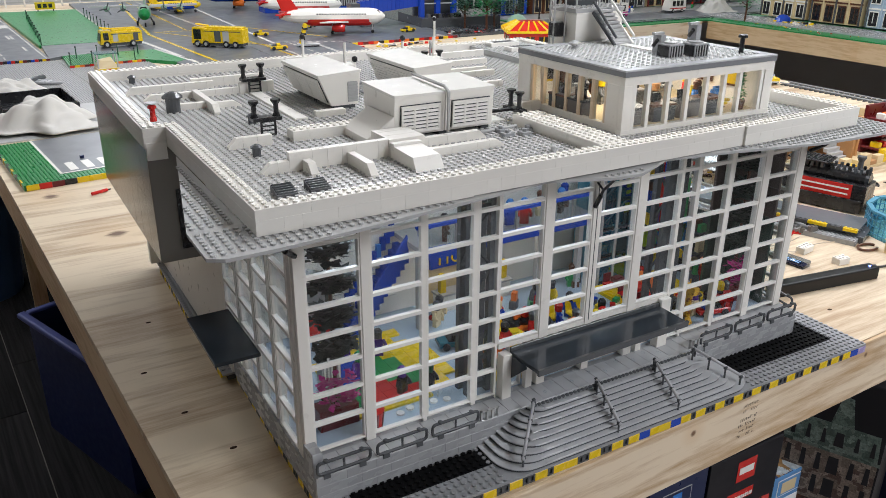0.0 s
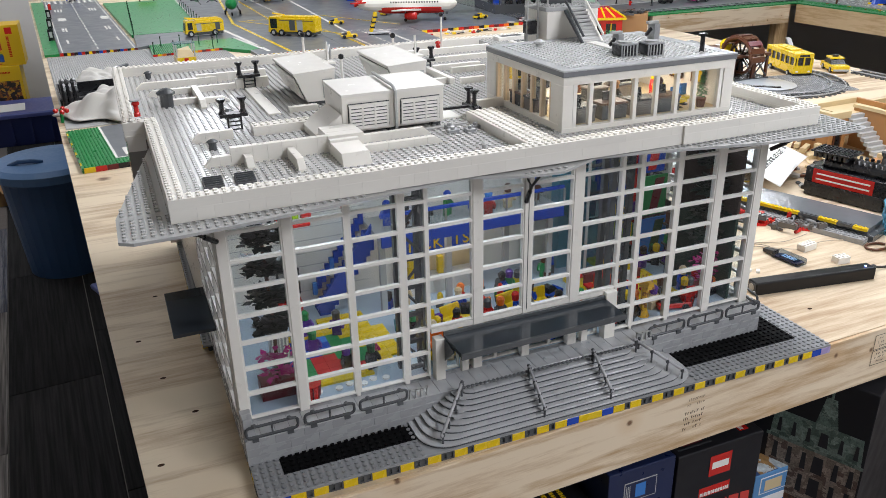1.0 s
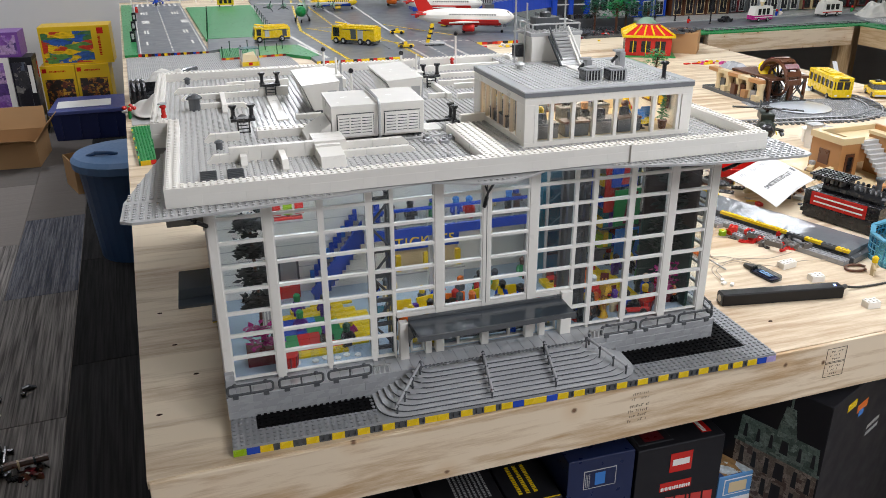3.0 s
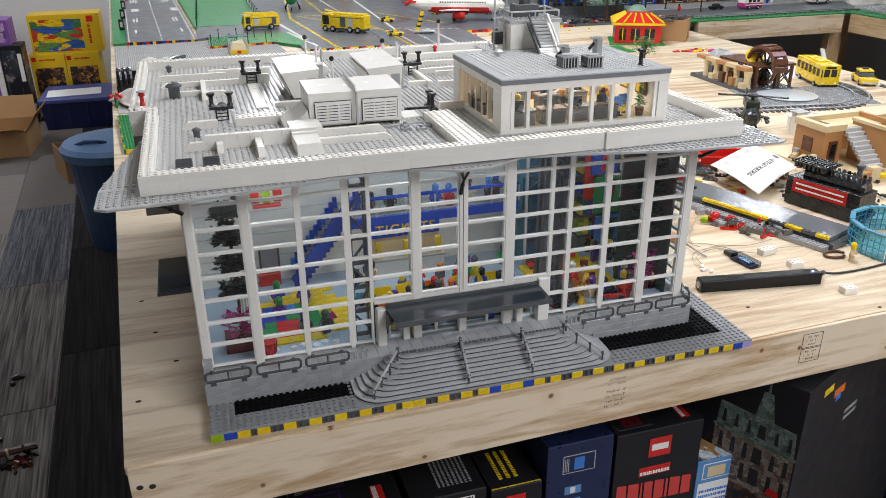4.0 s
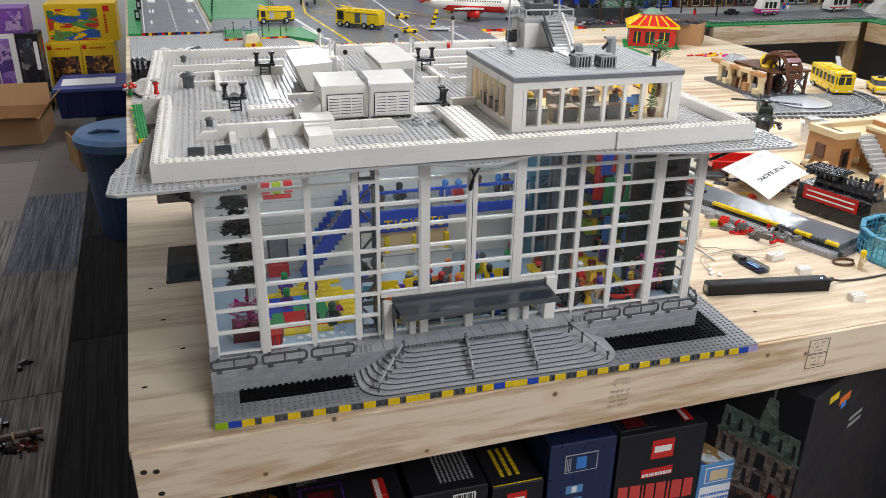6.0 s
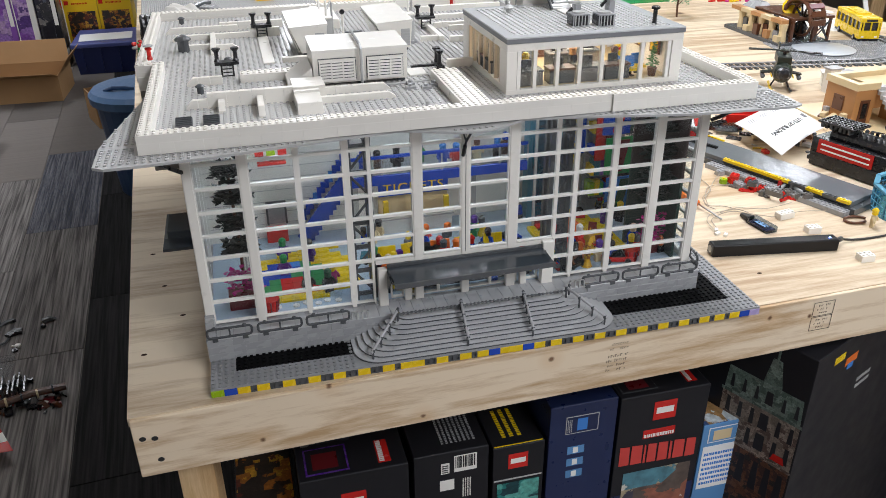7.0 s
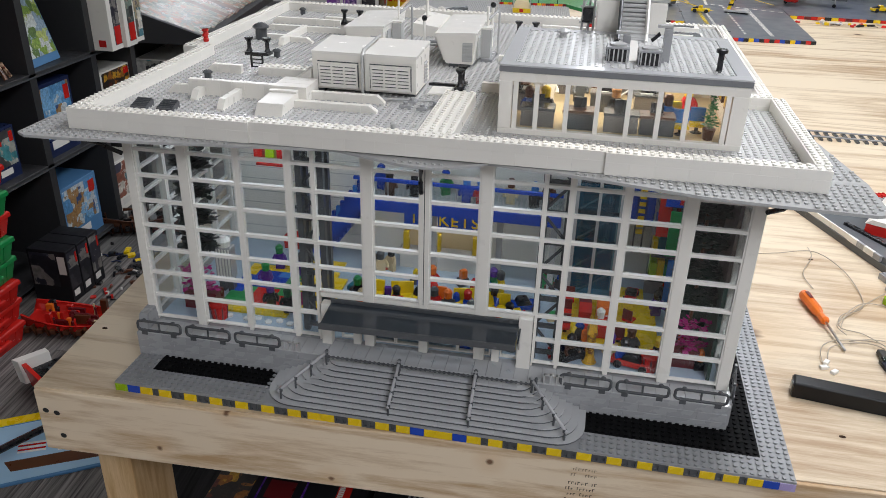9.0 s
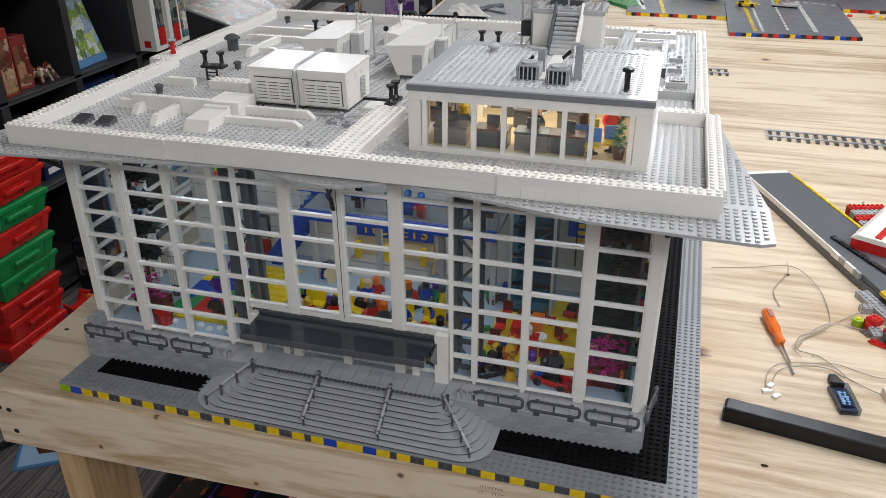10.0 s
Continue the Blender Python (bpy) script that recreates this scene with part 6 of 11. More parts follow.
# ======== carpet tiles beside the table ========
floor_ob = bpy.data.objects["floor"]
CARP_M = carpet("carpet_grey_mid", (0.07, 0.068, 0.068), (0.18, 0.175, 0.17), 1, False)
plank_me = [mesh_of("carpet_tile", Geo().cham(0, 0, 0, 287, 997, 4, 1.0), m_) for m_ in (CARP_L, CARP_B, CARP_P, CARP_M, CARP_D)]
CT, CS = math.cos(radians(4)), math.sin(radians(4))
for k in range(-6, 9):
    for j in range(-3, 5):
        u, v = -290.0 - 290 * k, 1000.0 * j + (0, 660, 330)[k % 3]
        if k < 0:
            t = 4                                     # charcoal along and under the table, partly the table's shade in the colour
        elif k == 0 and j == 0:
            t = 1
        elif v > (900 if k == 0 else 500 if k == 1 else -350):
            t = 2
        elif k == 0:
            t = 0 if j < 0 else 3
        else:
            t = 0 if v < -900 else (3, 0, 0, 3, 3)[(k * 2 + j) % 5]
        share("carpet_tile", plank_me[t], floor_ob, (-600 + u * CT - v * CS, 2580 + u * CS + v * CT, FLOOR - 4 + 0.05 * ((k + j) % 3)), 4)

# ======== boxes under the table ========
def box_thing(name, x0, y0, x1, y1, z0, z1, m, label, category, group="", turn=0.0):
    """A closed carton: body with slightly crushed edges; the frame of reference sits at its lower front left corner."""
    e = thing(name, (x0, y0, z0), label, category, group, turn=turn)
    part("carton", Geo().cham(0, 0, 0, x1 - x0, y1 - y0, z1 - z0, 1.5), m, e, bev=1.2)
    return e


def face(e, x, z, w, h, m, y=-0.5, name="print"):
    return part(name, Geo().box(x, y, z, x + w, y + 0.4, z + h), m, e)


def top(e, x, y, w, d, m, z, name="print"):
    return part(name, Geo().box(x, y, z + 0.1, x + w, y + d, z + 0.5), m, e)


def bars(e, x, z, w, h, n, m, vertical=False, seed=1, z_top=None):
    """Unreadable writing: short bars in rows."""
    rnd = random.Random(seed)
    g = Geo()
    for r_ in range(n):
        q = 0.0
        span = h if vertical else w
        while q < span:
            L = min(rnd.uniform(0.025, 0.075) * span, span - q)
            if vertical:
                a, b, c, d = x + w * r_ / n, z + q, x + w * (r_ + 0.5) / n, z + q + L
            else:
                a, b, c, d = x + q, z + h * r_ / n, x + q + L, z + h * (r_ + 0.5) / n
            if z_top is None:
                g.box(a, -1.0, b, c, -0.5, d)
            else:
                g.box(a, b, z_top + 0.4, c, d, z_top + 0.9)
            q += L + span * 0.025
    return part("lettering", g, m, e)


def logo_square(e, x, z, s, y=-0.9):
    face(e, x, z, s, s * 0.92, RED, y, "logo_square")
    part("logo_band", Geo().cham(x + s * 0.12, y - 0.4, z + s * 0.32, x + s * 0.88, y - 0.05, z + s * 0.62, 0.05), WHITE2, e)


b1 = box_thing("boxed_set", 93, 95, 264, 470, FLOOR, -255, BLKCARD, "large black cardboard toy set box under the table", "toy box", "boxed sets under the table")
logo_square(b1, 62, 560, 40)
face(b1, 52, 500, 60, 16, RED); bars(b1, 54, 502, 56, 12, 1, WHITE2, seed=3)
top(b1, 12, 10, 68, 60, PURPLE, 635); top(b1, 15, 13, 62, 54, BLKCARD, 635.4); top(b1, 24, 20, 40, 36, DRED, 635.9)
part("logo_band", Geo().box(126, 12, 635.2, 146, 64, 635.7), RED, b1); bars(b1, 128, 14, 16, 48, 1, WHITE2, True, 5, 635.5)
part("art_print", Geo().box(10, 78, 635.1, 90, 105, 635.6), ART_DARK, b1)
b2 = box_thing("boxed_set", 273, 96, 397, 470, FLOOR, -250, BLKCARD, "plain black cardboard toy set box with barcode", "toy box", "boxed sets under the table")
face(b2, 66, 596, 38, 34, WHITE2)
for k in range(11):
    face(b2, 68 + k * 3.1, 604, 1.3 + 0.7 * (k % 3), 24, INK, -0.9, "barcode_bar")
face(b2, 44, 596, 14, 22, WHITE2); bars(b2, 46, 598, 10, 18, 4, INK, seed=8)
face(b2, 42, 560, 24, 22, WHITE2); bars(b2, 80, 540, 16, 40, 4, WHITE2, True, 9)
bars(b2, 50, 20, 60, 70, 8, MGREY, True, 10, 640)
b3 = box_thing("boxed_set", 405, 96, 494, 470, FLOOR, -262, BLKCARD, "black cardboard toy set box with gold lettering", "toy box", "boxed sets under the table")
logo_square(b3, 26, 580, 34)
part("gold_band", Geo().box(2, 2, 628.2, 86, 4, 628.7), YELLOW, b3)
bars(b3, 22, 22, 40, 70, 3, YELLOW, True, 12, 628)
part("band", Geo().box(2, -0.9, 556, 86, -0.5, 559), LGREY, b3)
part("art_print", Geo().box(8, -0.9, 470, 82, -0.5, 550), printed("art_seaweed", [(0.01, 0.05, 0.06), (0.02, 0.20, 0.18), (0.10, 0.35, 0.30), (0.02, 0.04, 0.05)], 18), b3)
b4 = box_thing("boxed_set", 499, 92, 617, 470, FLOOR, -196, NAVYCARD, "navy cardboard toy set box", "toy box", "boxed sets under the table")
face(b4, 28, 634, 58, 36, LGREY); face(b4, 29.5, 635.5, 55, 33, NAVYCARD, -0.8); face(b4, 48, 640, 18, 24, MBLUE, -1.1); bars(b4, 31, 638, 9, 26, 3, LGREY, True, 14)
for k in range(3):
    face(b4, 34, 590 - 26 * k, 30, 16, SKYCARD); face(b4, 44, 592 - 26 * k, 9, 12, WHITE2, -0.9)
b5 = box_thing("boxed_set", 623, 92, 787, 470, FLOOR, -203, BLKCARD, "large black and navy cardboard toy set box", "toy box", "boxed sets under the table")
face(b5, 2, 0, 160, 470, NAVYCARD)
logo_square(b5, 62, 630, 42)
face(b5, 48, 592, 60, 18, RED); bars(b5, 50, 594, 56, 13, 1, WHITE2, seed=15)
g = Geo()
xx = 8.0
for w_ in (22, 24, 7, 20, 22, 8, 24, 22):
    g.hexa([(xx, -1.2, 540 - xx * 0.04), (xx + w_ - 3, -1.2, 540 - xx * 0.04), (xx + w_ - 3, -0.6, 540 - xx * 0.04), (xx, -0.6, 540 - xx * 0.04)], [(xx, -1.2, 582 - xx * 0.05), (xx + w_ - 4, -1.2, 580 - xx * 0.05), (xx + w_ - 4, -0.6, 580 - xx * 0.05), (xx, -0.6, 582 - xx * 0.05)])
    xx += w_
part("lettering", g, plastic("print_coral", (0.62, 0.06, 0.05), 0.4), b5)
part("art_print", Geo().box(20, -1.0, 420, 150, -0.5, 520), ART_MIX, b5)
top(b5, 8, 12, 64, 50, DGREY, 687); top(b5, 10, 14, 60, 46, BLKCARD, 687.4); top(b5, 22, 18, 36, 36, DRED, 687.9)
part("logo_band", Geo().box(128, 14, 687.2, 146, 66, 687.7), RED, b5); bars(b5, 130, 16, 14, 48, 1, WHITE2, True, 16, 687.5)
b6 = box_thing("boxed_set", 792, 96, 880, 470, FLOOR, -300, SKYCARD, "light blue cardboard toy set box", "toy box", "boxed sets under the table")
part("art_print", Geo().box(1, 1, 590.1, 87, 373, 590.6), ART_SKY, b6)
face(b6, 12, 548, 58, 34, WHITE2); face(b6, 14, 550, 54, 30, SKYCARD, -0.8); face(b6, 22, 553, 36, 22, TAN, -1.1)
face(b6, 6, 440, 76, 100, PAPER); bars(b6, 10, 450, 60, 80, 7, MBLUE, seed=19)
b7 = box_thing("boxed_set", 0, 0, 560, 330, 0, 775, BLKCARD, "very large black toy set box with a building picture", "toy box", "boxed sets under the table")
b7.matrix_basis = pose(0.905, -0.002, FLOOR / 1000, 0, 0, 24)
SAGE = printed("print_sage", [(0.14, 0.20, 0.17), (0.22, 0.29, 0.25), (0.08, 0.12, 0.10), (0.17, 0.22, 0.19)], 40)
STONE_P = printed("print_stone", [(0.27, 0.22, 0.18), (0.19, 0.15, 0.12), (0.34, 0.28, 0.23), (0.12, 0.08, 0.065)], 40)
RUST_P = printed("print_rust", [(0.13, 0.055, 0.03), (0.06, 0.03, 0.025), (0.17, 0.08, 0.045), (0.03, 0.028, 0.026)], 45)
NIGHT_P = plastic("print_dark_glass", (0.018, 0.018, 0.022), 0.4)


def on_side(name, y0, z0, y1, z1, m_, x=-0.5, lean=0.0):
    return part(name, Geo().hexa([(x, y0, z0), (x + 0.4, y0, z0), (x + 0.4, y1, z0), (x, y1, z0)], [(x, y0 + lean, z1), (x + 0.4, y0 + lean, z1), (x + 0.4, y1 - lean, z1), (x, y1 - lean, z1)]), m_, b7)


on_side("roof_print", 4, 642, 146, 690, SAGE, lean=3)
on_side("dome_print", 46, 690.5, 80, 742, SAGE, lean=9)
on_side("finial_print", 61, 742.5, 65, 766, SAGE)
on_side("facade_print", 3, 540, 148, 641.5, STONE_P)
on_side("street_print", 3, 380, 148, 539.5, RUST_P)
on_side("cornice_print", 0, 636, 151, 642, SAGE, -1.0)
on_side("cornice_print", 1, 536, 150, 541, STONE_P, -1.0)
for k in range(6):
    y0 = 10 + k * 23 + (4 if k > 2 else 0)
    w_ = 18 if k == 2 else 9
    on_side("window_print", y0, 650, y0 + w_ * 0.8, 676, NIGHT_P, -1.0, 1.5)
    on_side("window_print", y0, 596, y0 + w_, 628, NIGHT_P, -1.0, 1.5)
    on_side("window_print", y0, 550, y0 + w_, 584, NIGHT_P, -1.0, 1.0)
    on_side("arch_print", y0 - 2, 462, y0 + 13, 524, NIGHT_P, -1.0, 3.0)
on_side("flower_print", 14, 548, 40, 562, RED, -1.5, 4)
face(b7, 60, 738, 34, 14, YELLOW); face(b7, 104, 716, 40, 16, ORANGE); face(b7, 112, 706, 20, 12, MBLUE, -0.9)
bars(b7, 170, 640, 50, 30, 2, LGREY, False, 23)
b8 = box_thing("boxed_set", -8, 120, 86, 470, FLOOR, -330, BLKCARD, "black cardboard toy set box with gold artwork", "toy box", "boxed sets under the table")
part("art_print", Geo().box(30, -0.6, 260, 92, -0.1, 556), ART_GOLD, b8)
part("art_print", Geo().box(2, 2, 560.1, 92, 348, 560.6), ART_GOLD, b8)
bars(b8, 6, 380, 16, 160, 2, YELLOW, True, 27); part("band", Geo().box(24, -0.9, 300, 27, -0.5, 550), RED, b8)
solo("blue_tote", Geo().cham(0, 0, 0, 520, 340, 560, 8), TOTE, (1560, 190, FLOOR), "dark blue storage tote under the table", "tote", bev=4)

# ======== stuff on the floor left of the table ========
rf = random.Random(21)
def hull_shell(L, W, H, n=14, wall=7.0):
    """Open boat shell: lofted sides with a raised bow and stern, a rim and a sunk deck."""
    g = Geo()
    for i in range(n + 1):
        u = i / n
        w = W / 2 * (0.55 + 0.45 * math.sin(math.pi * min(1.0, u * 1.25 + 0.12))) * (1 - 0.72 * max(0.0, u - 0.62) / 0.38)
        h = H * (0.82 + 0.42 * (2 * u - 1) ** 2)
        x = u * L
        g.v += [(x, -w * 0.45, 0), (x + 6 * u, -w, h), (x + 6 * u, -w + wall, h), (x, -w + wall, h * 0.55), (x, w - wall, h * 0.55), (x + 6 * u, w - wall, h), (x + 6 * u, w, h), (x, w * 0.45, 0)]
    for i in range(n):
        a, b = i * 8, i * 8 + 8
        for q in range(8):
            r_ = (q + 1) % 8
            g.f.append((a + q, a + r_, b + r_, b + q))
    g.f.append(tuple(range(7, -1, -1))); g.f.append(tuple(n * 8 + q for q in range(8)))
    return g


def wreck(at, turn, L, W, H, side, deck, bits, label, seed, name):
    rnd = random.Random(seed)
    e = thing(name, at, label, "toy ship", turn=turn)
    part("hull", hull_shell(L, W, H), side, e)
    for k in range(int(L / 44)):
        x = 16 + 44 * k
        part("gun_port", Geo().cham(x, -W * 0.52, H * 0.36, x + 18, -W * 0.40, H * 0.62, 1), deck, e)
        part("rib", Geo().hexa([(x + 26, -W * 0.42, 4), (x + 31, -W * 0.42, 4), (x + 31, -W * 0.3, 4), (x + 26, -W * 0.3, 4)], [(x + 26, -W * 0.53, H * 0.8), (x + 31, -W * 0.53, H * 0.8), (x + 31, -W * 0.4, H * 0.8), (x + 26, -W * 0.4, H * 0.8)]), deck, e)
    for k in range(int(L / 12)):
        x, y = rnd.uniform(4, L * 0.86), rnd.uniform(-W * 0.36, W * 0.36)
        z = H * 0.5
        m_ = rnd.choice(bits)
        if k % 3 == 0:
            part("deck_beam", Geo().cham(x, y, z, x + rnd.uniform(26, 70), y + rnd.uniform(6, 11), z + rnd.uniform(14, 34), 0.8), m_, e)
        elif k % 3 == 1:
            part("deck_piece", Geo().cham(x, y, z, x + rnd.uniform(10, 22), y + rnd.uniform(10, 22), z + rnd.uniform(16, H * 0.9), 0.8), m_, e)
        else:
            part("deck_post", Geo().lathe(x, y, [(5, z), (3.4, z + 4), (3.4, z + H * 0.55), (5, z + H * 0.58), (3, z + H * 0.66)], 8), m_, e)
    return e


ship = wreck((-1250, 1316, FLOOR), 7, 440, 150, 62, RED, BROWN, [RED, BROWN, BLACK, ORANGE, DRED, BROWN, DRED, TAN], "broken red and brown toy ship hull on carpet", 71, "toy_ship_hull")
part("stern_box", Geo().hexa([(400, -40, 30), (470, -34, 34), (470, 34, 34), (400, 40, 30)], [(396, -48, 96), (476, -40, 84), (476, 40, 84), (396, 48, 96)]), RED, ship, bev=2)
for k in range(7):
    part("rigging_bar", Geo().cham(490 + 15 * k, -52 + 5 * (k % 3), 6, 496 + 15 * k, 44 - 6 * (k % 4), 34 + 6 * (k % 3), 0.6), BLACK if k % 2 else DGREY, ship)
part("rigging_bar", Geo().cham(480, -52, 6, 610, -46, 14, 0.6), BLACK, ship)
part("rigging_bar", Geo().cham(480, 34, 6, 600, 40, 14, 0.6), BLACK, ship)
part("bowsprit", Geo().tube([(520, -86, 26), (600, -70, 30), (700, -62, 26)], 12, 8), BROWN, ship)
for k in range(4):
    part("bowsprit_ring", Geo().tube([(534 + 42 * k, -84 + 6 * k, 27), (540 + 42 * k, -83 + 6 * k, 27)], 15, 10), BLACK if k % 2 else TAN, ship)
wreck((-1440, 2040, FLOOR), 26, 450, 150, 74, BROWN, BLACK, [BROWN, BLACK, WHITE2, BROWN, BLACK, BROWN, BLACK, LGREY, BLACK], "dark brown skeletal toy ship frame on carpet", 72, "toy_ship")

# striped sail: a gently bowed sheet spread over the hull pieces
sail = thing("striped_sail", (-747, 1110, FLOOR), "red and white striped toy pirate sail", "toy sail")
NS = 9
def sail_p(u, v):
    """u along the stripes, v across them."""
    a, b = Vector((-112, -122)).lerp(Vector((108, -52)), u), Vector((-194, 18)).lerp(Vector((-50, 236)), u)
    q = a.lerp(b, v)
    return q.x, q.y, 44 + 20 * math.sin(math.pi * v) * (0.4 + u) + 14 * math.sin(math.pi * u) - 10 * u
for k in range(NS):
    g = Geo(); n = 14
    for i in range(n + 1):
        for q in (k / NS, (k + 1) / NS):
            x, y, z = sail_p(i / n, q)
            g.v += [(x, y, z), (x, y, z + 1.6)]
    for i in range(n):
        a = i * 4; b = a + 4
        g.f += [(a + 1, b + 1, b + 3, a + 3), (a, a + 2, b + 2, b)]
    part("stripe", g, WHITE if k % 2 else RED, sail, smooth=True)
def sail_patch(name, pts, m, lift, label=""):
    part(name, Geo().add([(*sail_p(u, v)[:2], sail_p(u, v)[2] + lift) for u, v in pts], [tuple(range(len(pts)))]), m, sail, label)
def sail_disc(cu, cv, ru, rv, m, lift, name):
    sail_patch(name, [(cu + ru * math.cos(a * math.pi / 8), cv + rv * math.sin(a * math.pi / 8)) for a in range(16)], m, lift)
for d_, m_, w_ in ((6.0, BLACK, 0.026), (6.8, WHITE2, 0.014)):
    for v0, v1 in ((0.40, 0.68), (0.68, 0.40)):
        sail_patch("emblem_bar", [(0.60, v0 - w_), (0.60, v0 + w_), (0.86, v1 + w_), (0.86, v1 - w_)], m_, d_, "plain crossed bar")
sail_disc(0.58, 0.54, 0.105, 0.125, BLACK, 7.4, "emblem_edge")
sail_disc(0.58, 0.54, 0.09, 0.107, WHITE2, 8.0, "emblem")
for u_, v_ in ((0.575, 0.585), (0.575, 0.505), (0.535, 0.54)):
    sail_disc(u_, v_, 0.022, 0.024, BLACK, 8.8, "emblem_spot")
mast = thing("toy_mast_deck", (-1010, 1010, FLOOR), "black and brown toy ship stern section on carpet", "toy ship", turn=-30)
part("block", Geo().cham(0, 0, 0, 170, 120, 60, 3), DRED, mast)
part("deck", Geo().cham(-10, -10, 60.2, 160, 110, 70, 1), BLACK, mast)
part("side_strake", Geo().hexa([(-22, -14, 8), (176, -14, 8), (176, -4, 8), (-22, -4, 8)], [(-40, -26, 86), (170, -16, 60), (170, -6, 60), (-40, -12, 86)]), RED, mast)
part("white_strake", Geo().hexa([(-46, -34, 20), (-18, -28, 20), (-18, 60, 20), (-46, 60, 20)], [(-56, -40, 96), (-30, -32, 96), (-30, 60, 90), (-56, 60, 90)]), WHITE2, mast)
for k in range(6):
    part("stud_bar", Geo().cham(34 + 15 * k, 22, 70.2, 43 + 15 * k, 84, 79, 0.6), DGREY, mast)

book = thing("instruction_booklet", (-748, 745, FLOOR), "blue instruction booklet with ship picture and yellow corner", "booklet", turn=32)
part("cover", Geo().box(-190, -60, 0.2, 160, 231, 5), SKYCARD, book)
part("picture", Geo().box(-180, -50, 5.1, 150, 190, 5.6), plastic("pale_sky_print", (0.36, 0.56, 0.74), 0.3, 0.25, 0.04, 8), book)
for sx, sy, sc in ((-120, 60, 1.0), (-20, 40, 1.2), (40, 100, 0.8)):
    for k in range(5):
        y0 = sy + k * 9 * sc
        part("sail_print", Geo().hexa([(sx, y0, 5.7), (sx + 70 * sc, y0 - 8 * sc, 5.7), (sx + 70 * sc, y0 - 1 * sc, 5.7), (sx, y0 + 7 * sc, 5.7)], [(sx, y0, 6.0), (sx + 70 * sc, y0 - 8 * sc, 6.0), (sx + 70 * sc, y0 - 1 * sc, 6.0), (sx, y0 + 7 * sc, 6.0)]), RED if k % 2 else WHITE2, book)
part("hull_print", Geo().hexa([(-130, -10, 5.7), (90, -24, 5.7), (110, 22, 5.7), (-150, 34, 5.7)], [(-130, -10, 6.0), (90, -24, 6.0), (110, 22, 6.0), (-150, 34, 6.0)]), BROWN, book)
part("yellow_band", Geo().box(-190, 196, 5.1, 40, 231, 5.6), YELLOW, book)
part("red_square", Geo().box(6, 198, 5.7, 36, 228, 6.1), RED, book)
part("title_bars", Geo().box(80, 120, 5.7, 150, 134, 6.1).box(84, 142, 5.7, 140, 152, 6.1), BLACK, book)
oar = Geo().tube([(-960, 640, FLOOR + 25), (-800, 900, FLOOR + 35)], 10, 8)
solo("toy_mast", oar, BLACK, (0, 0, 0), "black toy mast lying on the booklet", "toy mast")
bag = Geo()
for i in range(9):
    for j in range(7):
        bag.v.append((i * 26 + rf.uniform(-5, 5), j * 22 + rf.uniform(-5, 5), 4 + 30 * math.sin(math.pi * i / 8) * math.sin(math.pi * j / 6) + rf.uniform(0, 12)))
for i in range(8):
    for j in range(6):
        a = i * 7 + j
        bag.f.append((a, a + 7, a + 8, a + 1))
solo("plastic_bag", bag, clear("clear_film", (0.86, 0.88, 0.90), 0.12), (-940, 1462, FLOOR), "crumpled clear plastic bag on carpet", "plastic bag")

# loose bricks strewn on the carpet
def loose(name, cx, cy, sx, sy, n, mats, z, seed, smin, smax, label):
    rnd = random.Random(seed)
    g = Geo(); gm_ = []
    for k in range(n):
        x, y = rnd.gauss(cx, sx), rnd.gauss(cy, sy)
        L, W, h = rnd.uniform(smin, smax), rnd.uniform(smin * 0.6, smax * 0.5), rnd.uniform(smin * 0.4, smin * 0.9)
        start = len(g.v); nf = len(g.f)
        shape = k % 4
        if shape == 0:
            g.cham(-L / 2, -W / 2, 0, L / 2, W / 2, h, 0.6)
        elif shape == 1:
            g.tube([(-L / 2, 0, h * 0.4), (0, W * 0.3, h * 0.5), (L / 2, 0, h * 0.4)], h * 0.3, 6)
        elif shape == 2:
            g.hexa([(-L / 2, -W / 2, 0), (L / 2, -W / 2, 0), (L / 2, W / 2, 0), (-L / 2, W / 2, 0)], [(-L / 2, -W / 2, h), (0, -W / 2, h * 1.3), (0, W / 2, h * 1.3), (-L / 2, W / 2, h)])
        else:
            g.lathe(0, 0, [(W / 2, 0), (W / 2, h * 0.7), (W / 3, h)], 9)
        g.moved(Matrix.Translation((x, y, z + rnd.uniform(0, 1) * (smin * 0.4 if n > 40 else 0))) @ Matrix.Rotation(rnd.uniform(0, 6.3), 4, "Z"), start)
        gm_ += [rnd.randrange(len(mats))] * (len(g.f) - nf)
    ob = solo(name, g, mats, (0, 0, 0), label, "loose bricks", kind="stuff")
    for p, mi in zip(ob.data.polygons, gm_):
        p.material_index = mi
    return ob


loose("loose_bricks", -980, 1752, 130, 50, 78, [BLACK, BLACK, BLACK, DGREY, BLACK, BROWN, BLACK, WHITE], FLOOR, 31, 12, 62, "dark loose bricks scattered on carpet")
loose("loose_bricks", -1250, 1850, 80, 40, 22, [BLACK, NAVYCARD, WHITE, BLACK, YELLOW, NAVYCARD], FLOOR, 32, 16, 60, "navy and black loose bricks on carpet")
loose("loose_bricks", -760, 1345, 60, 34, 50, [BROWN, BLACK, BLACK, DGREY, RED, BLACK, BROWN], FLOOR, 33, 12, 48, "brown and black loose bricks on carpet")
loose("loose_bricks", -1130, 1590, 130, 46, 30, [BLACK, WHITE, BROWN, RED, BLACK], FLOOR, 34, 12, 44, "mixed loose bricks on carpet")
